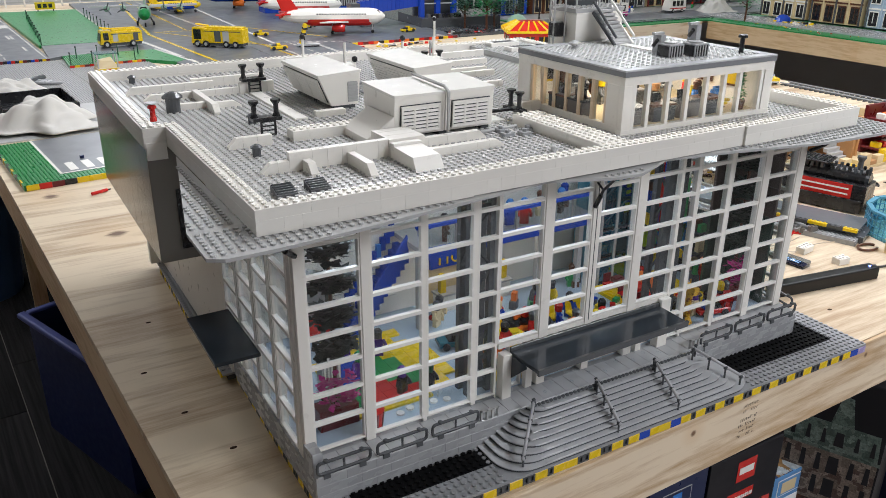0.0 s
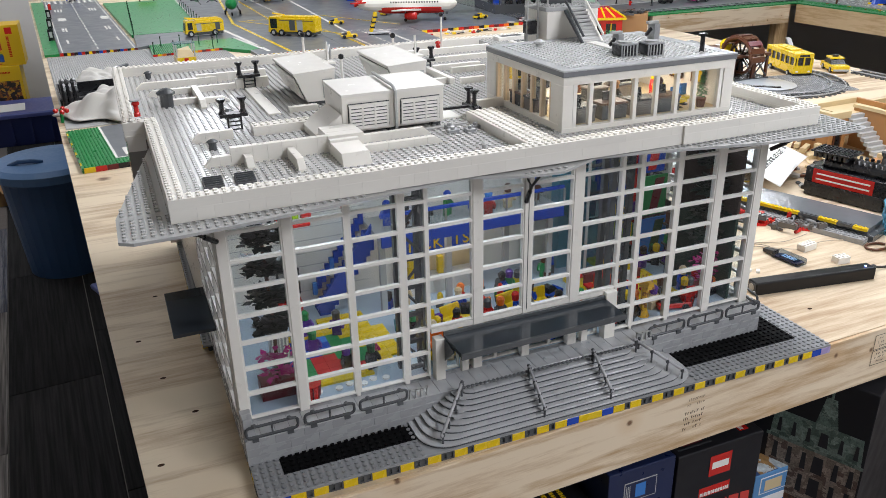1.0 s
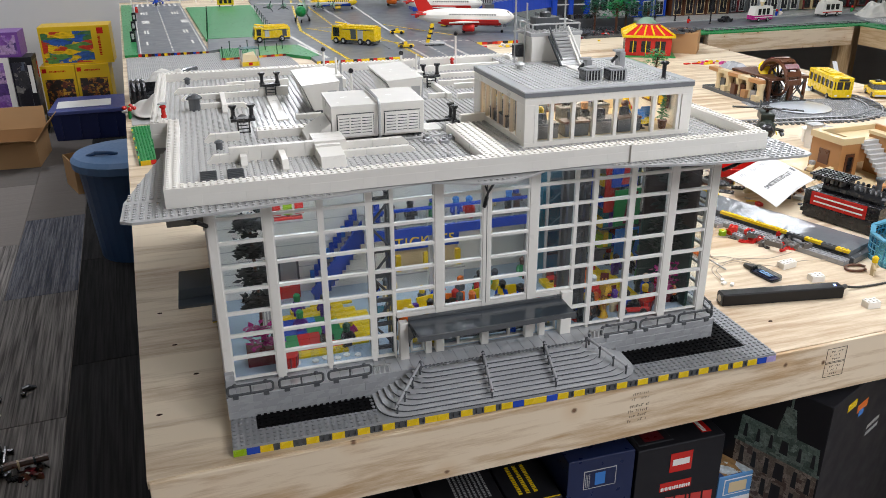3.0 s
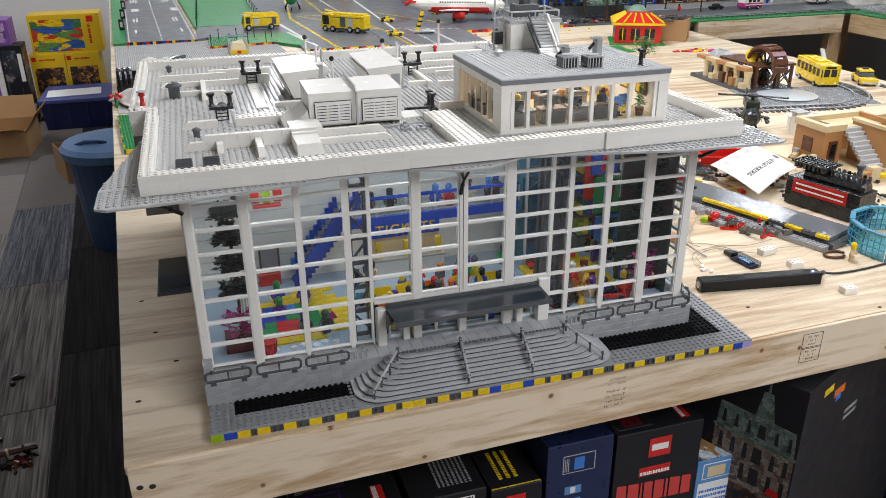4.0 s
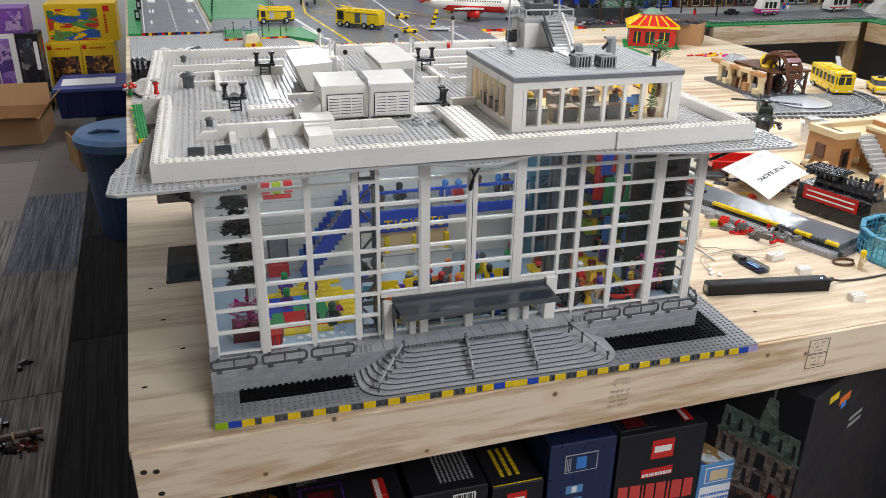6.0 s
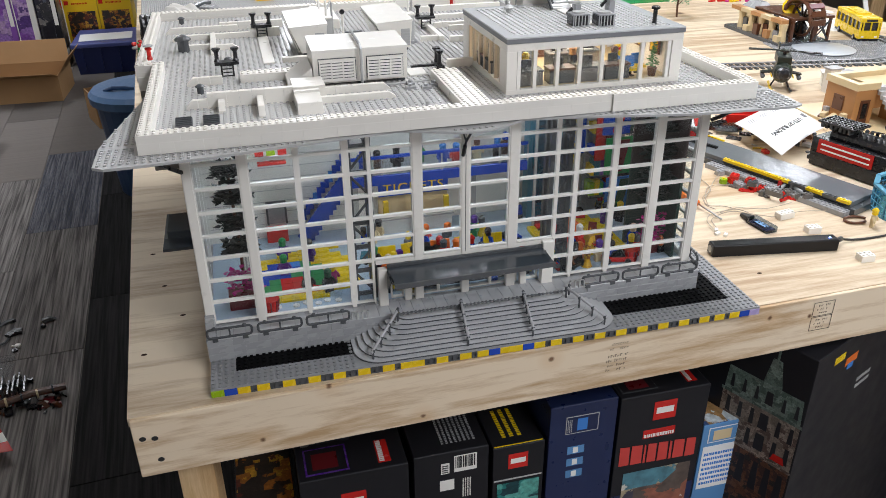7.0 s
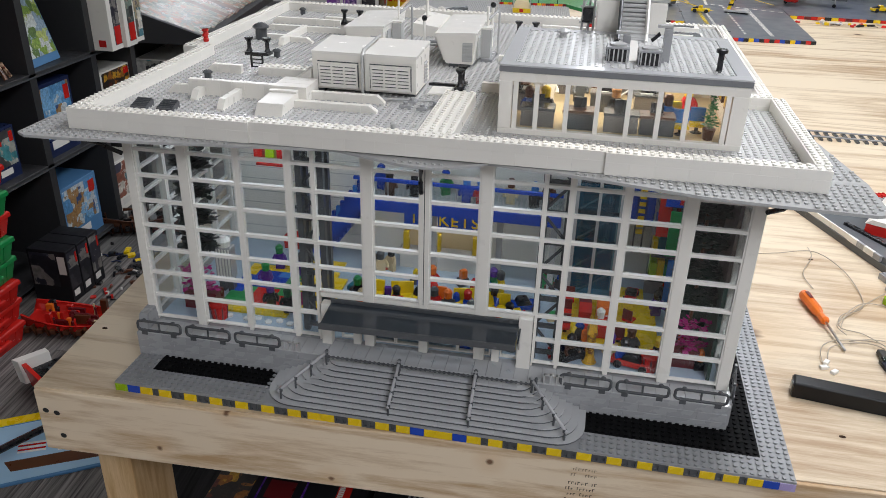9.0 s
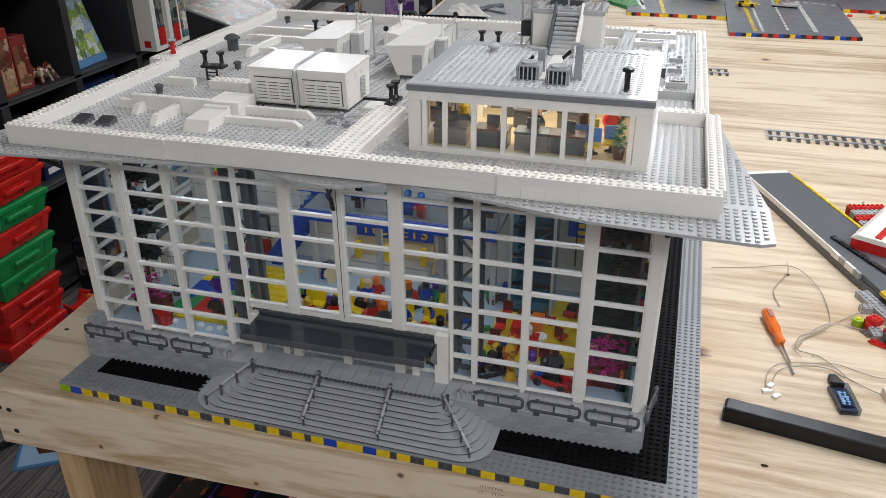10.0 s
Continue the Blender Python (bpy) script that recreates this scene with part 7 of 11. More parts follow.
loose("loose_bricks", -600, 1300, 26, 20, 22, [BROWN, DRED, BLACK, WHITE, BLACK], FLOOR, 35, 14, 34, "brown loose bricks at a ship prow")

# ======== shelving and stock against the west side ========
def rack(x0, y0, x1, uprights, levels, name="shelf_rack"):
    e = thing(name, (x0, y0, FLOOR), "black steel display shelving unit", "shelving")
    w_, d_ = x1 - x0, uprights[-1] - y0
    part("back_panel", Geo().box(0, 0, 0, 20, d_, 1500), SHELFM, e)
    for y in uprights:
        part("upright", Geo().cham(20, y - y0 - 17, 0, w_, y - y0 + 17, 1500, 2), SHELFM, e)
    for z in levels:
        part("shelf_board", Geo().cham(20, 0, z - 18, w_, d_, z, 1.5), SHELFM, e)
        part("price_strip", Geo().box(w_ + 0.2, 10, z - 16, w_ + 1.5, d_ - 10, z - 11), DGREY, e)
    return e


rack(-1800, 640, -1360, (640, 997, 1354, 1711, 2072, 2345), (60, 430, 760, 1100))


def stock_box(x0, y0, z0, dx, dy, dz, m, edge, group, label="printed cardboard toy set box on a shelf", turn=0.0):
    e = thing("boxed_set", (x0, y0, z0), label, "toy box", group, turn=turn)
    part("carton", Geo().cham(0, 0, 0, dx, dy, dz, 1.2), edge, e)
    part("front_art", Geo().box(dx + 0.1, dy * 0.06, dz * 0.26, dx + 0.7, dy * 0.94, dz * 0.95), m, e)
    part("side_art", Geo().box(dx * 0.05, -0.7, dz * 0.30, dx * 0.72, -0.1, dz * 0.94), m, e)
    part("side_label", Geo().box(dx * 0.76, -0.7, dz * 0.55, dx * 0.95, -0.1, dz * 0.9), WHITE2 if int(dy) % 3 else RED, e)
    part("label_square", Geo().box(dx + 0.8, dy - dy * 0.24, dz * 0.7, dx + 1.3, dy - dy * 0.08, dz * 0.9), RED, e)
    part("title_bar", Geo().box(dx + 0.8, dy * 0.15, dz * 0.10, dx + 1.3, dy * 0.65, dz * 0.22), WHITE2, e)


SHOWN = "stock on the black shelving"
MID = FLOOR + 760.5
# compartment of red and tan packs with a brick creature
ART_EARTH = printed("art_earth", [(0.20, 0.09, 0.045), (0.42, 0.24, 0.13), (0.10, 0.05, 0.03), (0.50, 0.34, 0.22), (0.16, 0.03, 0.02)], 9)
REDCARD = plastic("dull_red_card", (0.24, 0.028, 0.02), 0.4, 0.2)
for x, y, dx, dy, dz, tn in ((-1540, 1376, 160, 70, 215, 6), (-1470, 1500, 60, 58, 175, -10)):
    e = thing("boxed_set", (x, y, MID), "red toy set box with brown artwork on a shelf", "toy box", SHOWN, turn=tn)
    part("carton", Geo().cham(0, 0, 0, dx, dy, dz, 1.2), REDCARD, e)
    part("front_art", Geo().box(dx + 0.1, 5, 10, dx + 0.7, dy - 5, dz - 34), ART_EARTH, e)
    part("side_art", Geo().box(6, -0.7, 10, dx - 6, -0.1, dz - 34), ART_EARTH, e)
cr = Geo()
for k in range(8):
    a = k * 0.8
    cr.tube([(0, 0, 26), (30 * math.cos(a), 34 * math.sin(a), 40 + 8 * (k % 3)), (46 * math.cos(a), 56 * math.sin(a), 4)], 7.0, 6)
cr.ball(0, 0, 28, 24, 10, 6).ball(0, 40, 38, 14, 8, 5)
solo("brick_creature", cr, ART_EARTH, (-1425, 1606, MID), "brown many-legged brick creature on a black shelf", "toy creature", SHOWN)
# a leaning green and blue pack
e = thing("soft_pack", (-1480, 1738, MID), "green and white pack with a blue foot leaning on a shelf", "toy pack", SHOWN, turn=4)
part("pack", Geo().hexa([(40, 20, 0), (85, 10, 0), (85, 205, 0), (40, 195, 0)], [(0, 20, 290), (12, 16, 290), (12, 190, 290), (0, 185, 290)]), SKYCARD, e, bev=3)
part("art_print", Geo().hexa([(79, 20, 30), (79.8, 20, 30), (79.8, 195, 30), (79, 195, 30)], [(16, 26, 280), (16.8, 26, 280), (16.8, 182, 280), (16, 182, 280)]), printed("art_meadow", [(0.22, 0.34, 0.06), (0.45, 0.52, 0.16), (0.60, 0.64, 0.62), (0.12, 0.20, 0.06), (0.30, 0.40, 0.50)], 14), e)
# tall white boxes side by side
for k, (y, dy, m_) in enumerate(((2090, 76, ART_DARK), (2170, 76, ART_CITY), (2250, 74, ART_MIX))):
    e = thing("boxed_set", (-1580, y, MID), "tall white toy set box with dark art on a shelf", "toy box", SHOWN)
    part("carton", Geo().cham(0, 0, 0, 296 + 14 * (k % 2), dy, 330, 1.5), WHITE, e)
    w_ = 296 + 14 * (k % 2)
    part("front_art", Geo().box(w_ + 0.1, dy * 0.34, 18, w_ + 0.7, dy * 0.96, 318), m_, e)
    part("side_label", Geo().box(w_ * 0.82, -0.7, 14, w_ * 0.92, -0.1, 40), RED, e)
    if k < 2:
        part("red_corner", Geo().box(w_ + 0.8, dy * 0.40, 20, w_ + 1.4, dy * 0.92, 88), RED, e)
    bars(e, w_ * 0.2, 240, w_ * 0.5, 50, 2, LGREY, seed=70 + k)
# shelf below
LOW = FLOOR + 430.5
stock_box(-1640, 1752, LOW, 250, 190, 270, ART_SKY, NAVYCARD, SHOWN, "navy toy set box with pale figures on a shelf")
stock_box(-1650, 2118, LOW + 100, 270, 220, 130, ART_GOLD, WHITE, SHOWN, "white toy set box with yellow letters on a shelf")
stock_box(-1650, 2110, LOW, 285, 240, 99, ART_DARK, BLKCARD, SHOWN, "flat black toy set box on a shelf")
stock_box(-1640, 1400, LOW, 230, 70, 250, ART_DARK, BLKCARD, SHOWN, "slim black toy set box on a shelf")
stock_box(-1640, 1490, LOW, 240, 120, 180, ART_TEAL, NAVYCARD, SHOWN, "teal toy set box standing on a shelf")
stock_box(-1640, 1760, FLOOR + 61, 250, 230, 240, ART_SKY, SKYCARD, SHOWN, "blue and yellow toy set box on a low shelf")
stock_box(-1640, 2120, FLOOR + 61, 250, 200, 220, ART_MIX, WHITE, SHOWN, "white toy set box on a low shelf")
for k in range(3):
    stock_box(-1350, 1480 + 66 * k, FLOOR + 4, 150, 62, 200, ART_DARK, BLKCARD, "slim boxes on the floor", "slim black toy box with red corner label on carpet")

# crates of red and green plastic
for k in range(9):
    z = FLOOR + k * 78
    m_ = (RED, RED, RED, GREEN, GREEN, RED, GREEN, RED, RED)[k]
    e = thing("sorting_crate", (-1448 + 10 * k + 3 * (k % 2), 990 - 2 * k, z), "red plastic sorting crate in a stack" if m_ is RED else "green plastic sorting crate in a stack", "crate", "stacked crates", turn=3 if k % 2 else -1)
    part("tub", Geo().hexa([(16, 16, 0), (216, 16, 0), (216, 244, 0), (16, 244, 0)], [(5, 5, 56), (227, 5, 56), (227, 255, 56), (5, 255, 56)]), m_, e, bev=3)
    part("rim", Geo().cham(0, 0, 56.2, 232, 260, 75, 5), m_, e, bev=2)
    part("grip", Geo().cham(222, 80, 30, 238, 180, 44, 3), m_, e, bev=2)
    for q in range(5):
        part("rib", Geo().hexa([(212, 20 + q * 48, 6), (219, 20 + q * 48, 6), (219, 28 + q * 48, 6), (212, 28 + q * 48, 6)], [(222, 20 + q * 48, 54), (229, 20 + q * 48, 54), (229, 28 + q * 48, 54), (222, 28 + q * 48, 54)]), m_, e)

# dark blue tote half under the table's edge
ut = thing("storage_tote", (-236, 1815, FLOOR), "open dark blue storage tote half under the table", "tote", turn=20)
for b in ((20, -500, 0, 26, -20, 380), (374, -500, 0, 380, -20, 380), (26, -500, 0, 374, -494, 380), (26, -26, 0, 374, -20, 380), (26, -494, 0, 374, -26, 6)):
    part("panel", Geo().box(*b), TOTE, ut)
for b in ((0, -520, 372, 24, 0, 388), (376, -520, 372, 400, 0, 388), (24.2, -520, 372, 375.8, -496, 388), (24.2, -24, 372, 375.8, 0, 388)):
    part("rim", Geo().cham(*b, 4), TOTELID, ut, bev=2)

# stock stacked on the floor further back
AISLE = "stacked boxes in the aisle"


ART_CROWD = printed("art_crowd", [(0.03, 0.028, 0.03), (0.30, 0.26, 0.22), (0.10, 0.07, 0.06), (0.45, 0.40, 0.34), (0.22, 0.06, 0.04), (0.05, 0.07, 0.07)], 26)


def flat_box(x, y, z, dx, dy, dz, edge, seed, turn=0.0, spine=True):
    """Flat toy box lying in a stack: printed end, white spine panel with unreadable writing."""
    e = thing("boxed_set", (x, y, z), "flat printed toy set box lying in a stack" if spine else "dark toy set box with crowded picture in a stack", "toy box", AISLE, turn=turn)
    part("carton", Geo().cham(0, 0, 0, dx, dy, dz, 1.5), edge, e)
    part("side_art", Geo().box(dx + 0.1, 6, 5, dx + 0.7, dy - 6, dz - 5), (ART_CROWD, ART_COMIC, ART_TEAL, ART_DARK)[seed % 4] if spine else ART_CROWD, e)
    if spine:
        part("end_art", Geo().box(4, -0.7, 5, dx * 0.45, -0.1, dz - 5), ART_TEAL, e)
        pale = edge is WHITE or seed % 3 == 0
        part("end_panel", Geo().box(dx * 0.5, -0.7, 5, dx - 8, -0.1, dz - 5), PAPER if pale else ART_DARK, e)
        if pale:
            part("title_mark", Geo().hexa([(dx * 0.60, -1.2, dz * 0.3), (dx * 0.86, -1.2, dz * 0.3), (dx * 0.86, -0.8, dz * 0.3), (dx * 0.60, -0.8, dz * 0.3)], [(dx * 0.64, -1.2, dz * 0.7), (dx * 0.82, -1.2, dz * 0.7), (dx * 0.82, -0.8, dz * 0.7), (dx * 0.64, -0.8, dz * 0.7)]), BROWN, e)
        if seed % 3 != 1:
            part("side_panel", Geo().box(dx + 0.8, 14, 8, dx + 1.3, dy * (0.3 + 0.07 * (seed % 4)), dz - 8), PAPER if pale else SKYCARD, e)
            g = Geo()
            for q in range(4 + seed % 3):
                g.box(dx + 1.4, 20 + q * dy * 0.05, dz * 0.3, dx + 1.8, 20 + q * dy * 0.05 + dy * 0.03, dz * (0.5 + 0.05 * (q * seed % 4)))
            part("lettering", g, DGREY if seed % 2 else MBLUE, e)
    else:
        part("end_art", Geo().box(6, -0.7, 8, dx - 6, -0.1, dz - 14), ART_CROWD, e)
        part("red_square", Geo().box(dx + 0.8, dy * 0.7, 10, dx + 1.4, dy * 0.92, 44), RED, e)
    return e


TEALCARD = plastic("teal_box_card", (0.02, 0.11, 0.12), 0.4, 0.2)
SLATE = plastic("slate_box_card", (0.045, 0.05, 0.052), 0.42, 0.2)
flat_box(-1900, 3104, FLOOR, 300, 90, 188, SLATE, 1, 0, False)
flat_box(-1596, 3112, FLOOR, 96, 210, 182, TEALCARD, 2, -14, False)
flat_box(-1470, 3300, FLOOR, 60, 180, 172, SLATE, 3, -6, False)
flat_box(-1880, 3200, FLOOR, 330, 420, 186, SLATE, 4, 2, False)
for k, (dx, dz, m_) in enumerate(((340, 92, SLATE), (318, 78, BLKCARD), (352, 84, WHITE))):
    flat_box(-1872 - 6 * k, 3190 + 8 * k, FLOOR + 190 + (0, 93, 172)[k], dx, 400, dz, m_, 5 + k, (2, -1, 3)[k])
rnd = random.Random(42)
for i in range(4):
    z = FLOOR
    for q in range(5):
        h = rnd.uniform(88, 104)
        flat_box(-1900 + rnd.uniform(-12, 12), 3680 + i * 340, z, 380 * rnd.uniform(0.93, 1.0), 326, h, rnd.choice([SLATE, BLKCARD, WHITE, SLATE, TEALCARD]), 10 + i * 5 + q, 4 + rnd.uniform(-1.5, 1.5))
        z += h + 0.6
e = thing("display_stand", (-2330, 3060, FLOOR), "black display stand carrying a sloped tray", "display stand", turn=5)
part("side_panel", Geo().cham(0, 0, 0, 380, 24, 560, 2), SHELFM, e)
part("side_panel", Geo().cham(0, 1676, 0, 380, 1700, 560, 2), SHELFM, e)
part("front_panel", Geo().cham(356, 24.2, 0, 380, 1675.8, 560, 2), SHELFM, e)
st = thing("sloped_display", (-2167, 3054, FLOOR + 560.3), "sloped black tray of overlapping printed sheets", "display tray", turn=5)
part("tray", Geo().hexa([(-160, 0, 0), (760, 0, 0), (760, 1700, 60), (-160, 1700, 60)], [(-160, 0, 330), (760, 0, 40), (760, 1700, 100), (-160, 1700, 390)]), SHELFM, st)
ART_PRESS = printed("art_press", [(0.16, 0.14, 0.09), (0.24, 0.20, 0.13), (0.07, 0.08, 0.05), (0.24, 0.09, 0.04), (0.30, 0.28, 0.23), (0.10, 0.12, 0.08)], 22, stretch=(0.5, 1.6, 1))
for k in range(34):
    y, dz = 24 + 48 * k, 0.0353 * 48 * k
    w_ = 742 - rnd.uniform(0, 22)
    part("sheet", Geo().hexa([(-110, y, 318 + dz), (w_, y, 50 + dz), (w_, y + 5, 50 + dz), (-110, y + 5, 318 + dz)], [(-100, y + 62, 340 + dz), (w_ + 6, y + 62, 72 + dz), (w_ + 6, y + 66, 70 + dz), (-100, y + 66, 338 + dz)]), rnd.choice([ART_PRESS, ART_PRESS, ART_PRESS, ART_CROWD, ART_PRESS, BROWN]), st)
e = thing("boxed_set", (-1392, 3500, FLOOR), "black and orange tall toy box on the floor", "toy box")
part("carton", Geo().cham(0, 0, 0, 120, 370, 235, 2), BLKCARD, e)
part("side_art", Geo().box(120.1, 20, 30, 120.7, 350, 215), ART_DARK, e)
part("lid_band", Geo().cham(-2, -2, 235.2, 122, 372, 280, 12), plastic("amber_lid", (0.72, 0.30, 0.01), 0.35), e, bev=4)
bars(e, 50, 50, 30, 120, 2, LGREY, True, 44)
carton = thing("open_carton", (-1521, 4604, FLOOR), "open brown cardboard box with flaps out", "cardboard box", turn=-2)
for b in ((0, 0, 0, 485, 8, 165), (0, 392, 0, 485, 400, 165), (0, 8, 0, 8, 392, 165), (477, 8, 0, 485, 392, 165), (8, 8, 0, 477, 392, 6)):
    part("panel", Geo().box(*b), CARD, carton)
part("flap", Geo().hexa([(0, -1, 161), (485, -1, 161), (485, 4, 161), (0, 4, 161)], [(8, -120, 205), (478, -120, 205), (478, -115, 205), (8, -115, 205)]), CARD, carton)
part("flap", Geo().hexa([(481, 10, 161), (486, 10, 161), (486, 390, 161), (481, 390, 161)], [(560, 20, 270), (565, 20, 270), (565, 380, 270), (560, 380, 270)]), CARD, carton)
part("flap", Geo().hexa([(0, 396, 161), (485, 396, 161), (485, 401, 161), (0, 401, 161)], [(10, 445, 300), (475, 445, 300), (475, 450, 300), (10, 450, 300)]), CARD, carton)
c2 = thing("open_carton", (-740, 3930, FLOOR), "small open brown cardboard box beside a bin", "cardboard box", turn=20)
for b in ((0, 0, 0, 300, 6, 180), (0, 254, 0, 300, 260, 180), (0, 6, 0, 6, 254, 180), (294, 6, 0, 300, 254, 180), (6, 6, 0, 294, 254, 5)):
    part("panel", Geo().box(*b), CARD, c2)
part("flap", Geo().hexa([(0, -1, 178), (300, -1, 178), (300, 3, 178), (0, 3, 178)], [(0, -170, 120), (280, -170, 120), (280, -166, 120), (0, -166, 120)]), CARD, c2)

# bins beside the table
barrel = thing("lidded_bin", (-365, 2980, FLOOR), "steel-blue round bin with a domed lid", "bin")
part("body", Geo().lathe(0, 0, [(170, 0), (205, 420), (215, 440)], 28), BARREL, barrel, smooth=False)
part("lid", Geo().lathe(0, 0, [(228, 436), (232, 470), (215, 490), (120, 500), (20, 502)], 28), plastic("pale_blue_lid", (0.10, 0.20, 0.38), 0.4), barrel)
part("handle", Geo().tube([(-150, -60, 492), (-110, -90, 512), (-60, -100, 512), (-20, -90, 500)], 9, 8), BARREL, barrel)
e = thing("storage_tote", (-1040, 5190, FLOOR), "dark blue storage tote with lavender lid", "tote")
part("tub", Geo().hexa([(25, 25, 0), (595, 25, 0), (595, 455, 0), (25, 455, 0)], [(8, 8, 190), (612, 8, 190), (612, 472, 190), (8, 472, 190)]), TOTE, e, bev=4)
part("lid", Geo().cham(0, 0, 190.2, 620, 480, 222, 8), TOTELID, e, bev=3)
for k in range(5):
    part("rib", Geo().cham(60 + 120 * k, 8, 20, 76 + 120 * k, 18, 186, 2), TOTE, e)
e = thing("label_sheet", (-990, 5260, FLOOR + 223), "white paper sheet lying on a tote lid", "paper sheet", turn=4)
part("sheet", Geo().box(0, 0, 0, 360, 230, 2), PAPER, e)

# boxes by the far wall
ART_LILAC = printed("art_purple", [(0.22, 0.08, 0.36), (0.30, 0.16, 0.45), (0.45, 0.30, 0.5), (0.10, 0.05, 0.2)], 8)
for k in range(2):
    e = thing("boxed_set", (-1120 + 240 * k, 5700, FLOOR), "yellow toy brick box with dragon artwork", "toy box", "yellow boxes by the wall")
    part("carton", Geo().cham(0, 0, 0, 236, 260, 450, 2), YELCARD, e)
    part("art_print", Geo().box(20, -0.8, 30, 216, -0.2, 350), ART_GOLD, e)
    face(e, 10, 400, 30, 30, RED); bars(e, 60, 402, 110, 24, 1, RED, seed=50 + k)
e = thing("boxed_set", (-1090, 5720, FLOOR + 452), "large yellow toy brick box with green and red dragon", "toy box", "yellow boxes by the wall")
part("carton", Geo().cham(0, 0, 0, 490, 240, 275, 2), YELCARD, e)
part("art_print", Geo().box(14, -0.8, 12, 360, -0.2, 240), ART_DINO, e)
face(e, 400, 215, 44, 44, RED); bars(e, 400, 60, 34, 140, 1, RED, True, 53)
for k in range(3):
    stock_box(-1560 + 150 * k, 5500 - 20 * k, FLOOR, 140, 200, 560, (ART_LILAC, ART_LILAC, ART_DARK)[k], (PURCARD, WHITE, BLKCARD)[k], "tall boxes by the wall", ("tall purple toy set box standing by the wall", "tall white toy box with lilac print by the wall", "tall black toy set box standing by the wall")[k])
e = thing("boxed_set", (-1600, 5480, FLOOR + 562), "purple toy set box lying on black boxes", "toy box")
part("carton", Geo().cham(0, 0, 0, 420, 240, 170, 2), PURCARD, e)
part("art_print", Geo().box(20, -0.8, 20, 400, -0.2, 150), ART_LILAC, e)

# ======== clutter on the plywood beside the building ========
def text_on(parent, body, size, m, mtx, spacing=1.0):
    """Flat lettering as a mesh, in the built-in font."""
    cv = bpy.data.curves.new("lettering", "FONT"); cv.body = body; cv.size = size; cv.align_x = "CENTER"; cv.space_character = spacing; cv.offset = size * 0.03
    tmp = bpy.data.objects.new("lettering", cv)
    bpy.context.scene.collection.objects.link(tmp)
    me = bpy.data.meshes.new_from_object(tmp.evaluated_get(bpy.context.evaluated_depsgraph_get()))
    bpy.data.objects.remove(tmp); bpy.data.curves.remove(cv)
    me.materials.clear(); me.materials.append(m)
    ob = new("lettering", me); ob.parent = parent; ob.matrix_basis = mtx
    return ob


def wheel_at(parent, x, y, z, r, w, m=None, hub=None, name="wheel"):
    """A wheel with its axle along y: rounded tyre and a hub disc."""
    mt = Matrix.Translation((x, y, z)) @ Matrix.Rotation(math.pi / 2, 4, "X")
    t = part(name, Geo().lathe(0, 0, [(r * 0.86, -w / 2), (r, -w / 2 + w * 0.18), (r, w / 2 - w * 0.18), (r * 0.86, w / 2)], 16).moved(mt), m or BLACK, parent)
    if hub:
        part("hub", Geo().lathe(0, 0, [(r * 0.5, -w / 2 - 0.6), (r * 0.5, w / 2 + 0.6)], 12).moved(mt), hub, t)
    return t


def smooth_line(pts, n=6):
    """Points along a soft curve through the given ones."""
    out = []
    for i in range(len(pts) - 1):
        a, b, c, d = (Vector(pts[max(i - 1, 0)]), Vector(pts[i]), Vector(pts[i + 1]), Vector(pts[min(i + 2, len(pts) - 1)]))
        for k in range(n):
            t = k / n
            out.append(0.5 * (2 * b + (c - a) * t + (2 * a - 5 * b + 4 * c - d) * t * t + (3 * b - a - 3 * c + d) * t ** 3))
    return out + [Vector(pts[-1])]


# black power bar with a blue light and its lead
bar = thing("power_bar", (797, 161, 0), "long black plastic power bar with glowing blue light on plywood", "power bar", turn=math.degrees(math.atan2(-34, 212)))
part("case", Geo().cham(0, 0, 0.3, 215, 22, 21, 1.5), plastic("satin_black_case", (0.006, 0.006, 0.007), 0.3, 0.1, 0.03, 60, 0.3), bar, bev=1.0)
part("end_cap", Geo().cham(-1.2, 2, 2, -0.1, 20, 19, 0.4), DGREY, bar)
part("round_mark", Geo().lathe(0, 0, [(6, -0.5), (6, 0.4)], 16).moved(Matrix.Translation((-1.4, 11, 11)) @ Matrix.Rotation(math.pi / 2, 4, "Y")), LGREY, bar)
part("indicator_light", Geo().lathe(202, 9, [(2.0, 21), (1.8, 22)], 12), LED, bar, "glowing blue light")
part("lead", Geo().tube(smooth_line([(214, 11, 12), (232, 26, 8), (262, 30, 3), (320, 40, 2), (400, 64, 2), (520, 110, 2)]), 2.1, 8), CABLE, bar, "black rubber lead", smooth=True)
part("lead_sleeve", Geo().tube([(214, 11, 12), (224, 18, 10.5), (234, 26, 8.5)], 4.4, 10), CABLE, bar, smooth=True)

# screwdriver
sd = thing("screwdriver", (863, 420, 0), "small screwdriver with orange handle lying on plywood", "screwdriver", turn=math.degrees(math.atan2(-130, 23)))
part("handle", Geo().lathe(0, 0, [(4, 0), (7.5, 3), (8.6, 10), (7.6, 30), (8.2, 48), (6.4, 58), (5.0, 62), (5.6, 70), (6.6, 78), (4.2, 82)], 8).moved(Matrix.Translation((-2, 0, 8.6)) @ Matrix.Rotation(math.pi / 2, 4, "Y")), ORANGE, sd, "orange faceted plastic handle", bev=0.6)
part("shaft", Geo().tube([(79, 0, 8.2), (138, 0, 3.4), (142, 0, 3)], 1.7, 8), STEEL, sd, "steel shaft", smooth=True)
part("grip_mark", Geo().box(8, -2.5, 16.8, 26, 2.5, 17.4), DRED, sd)

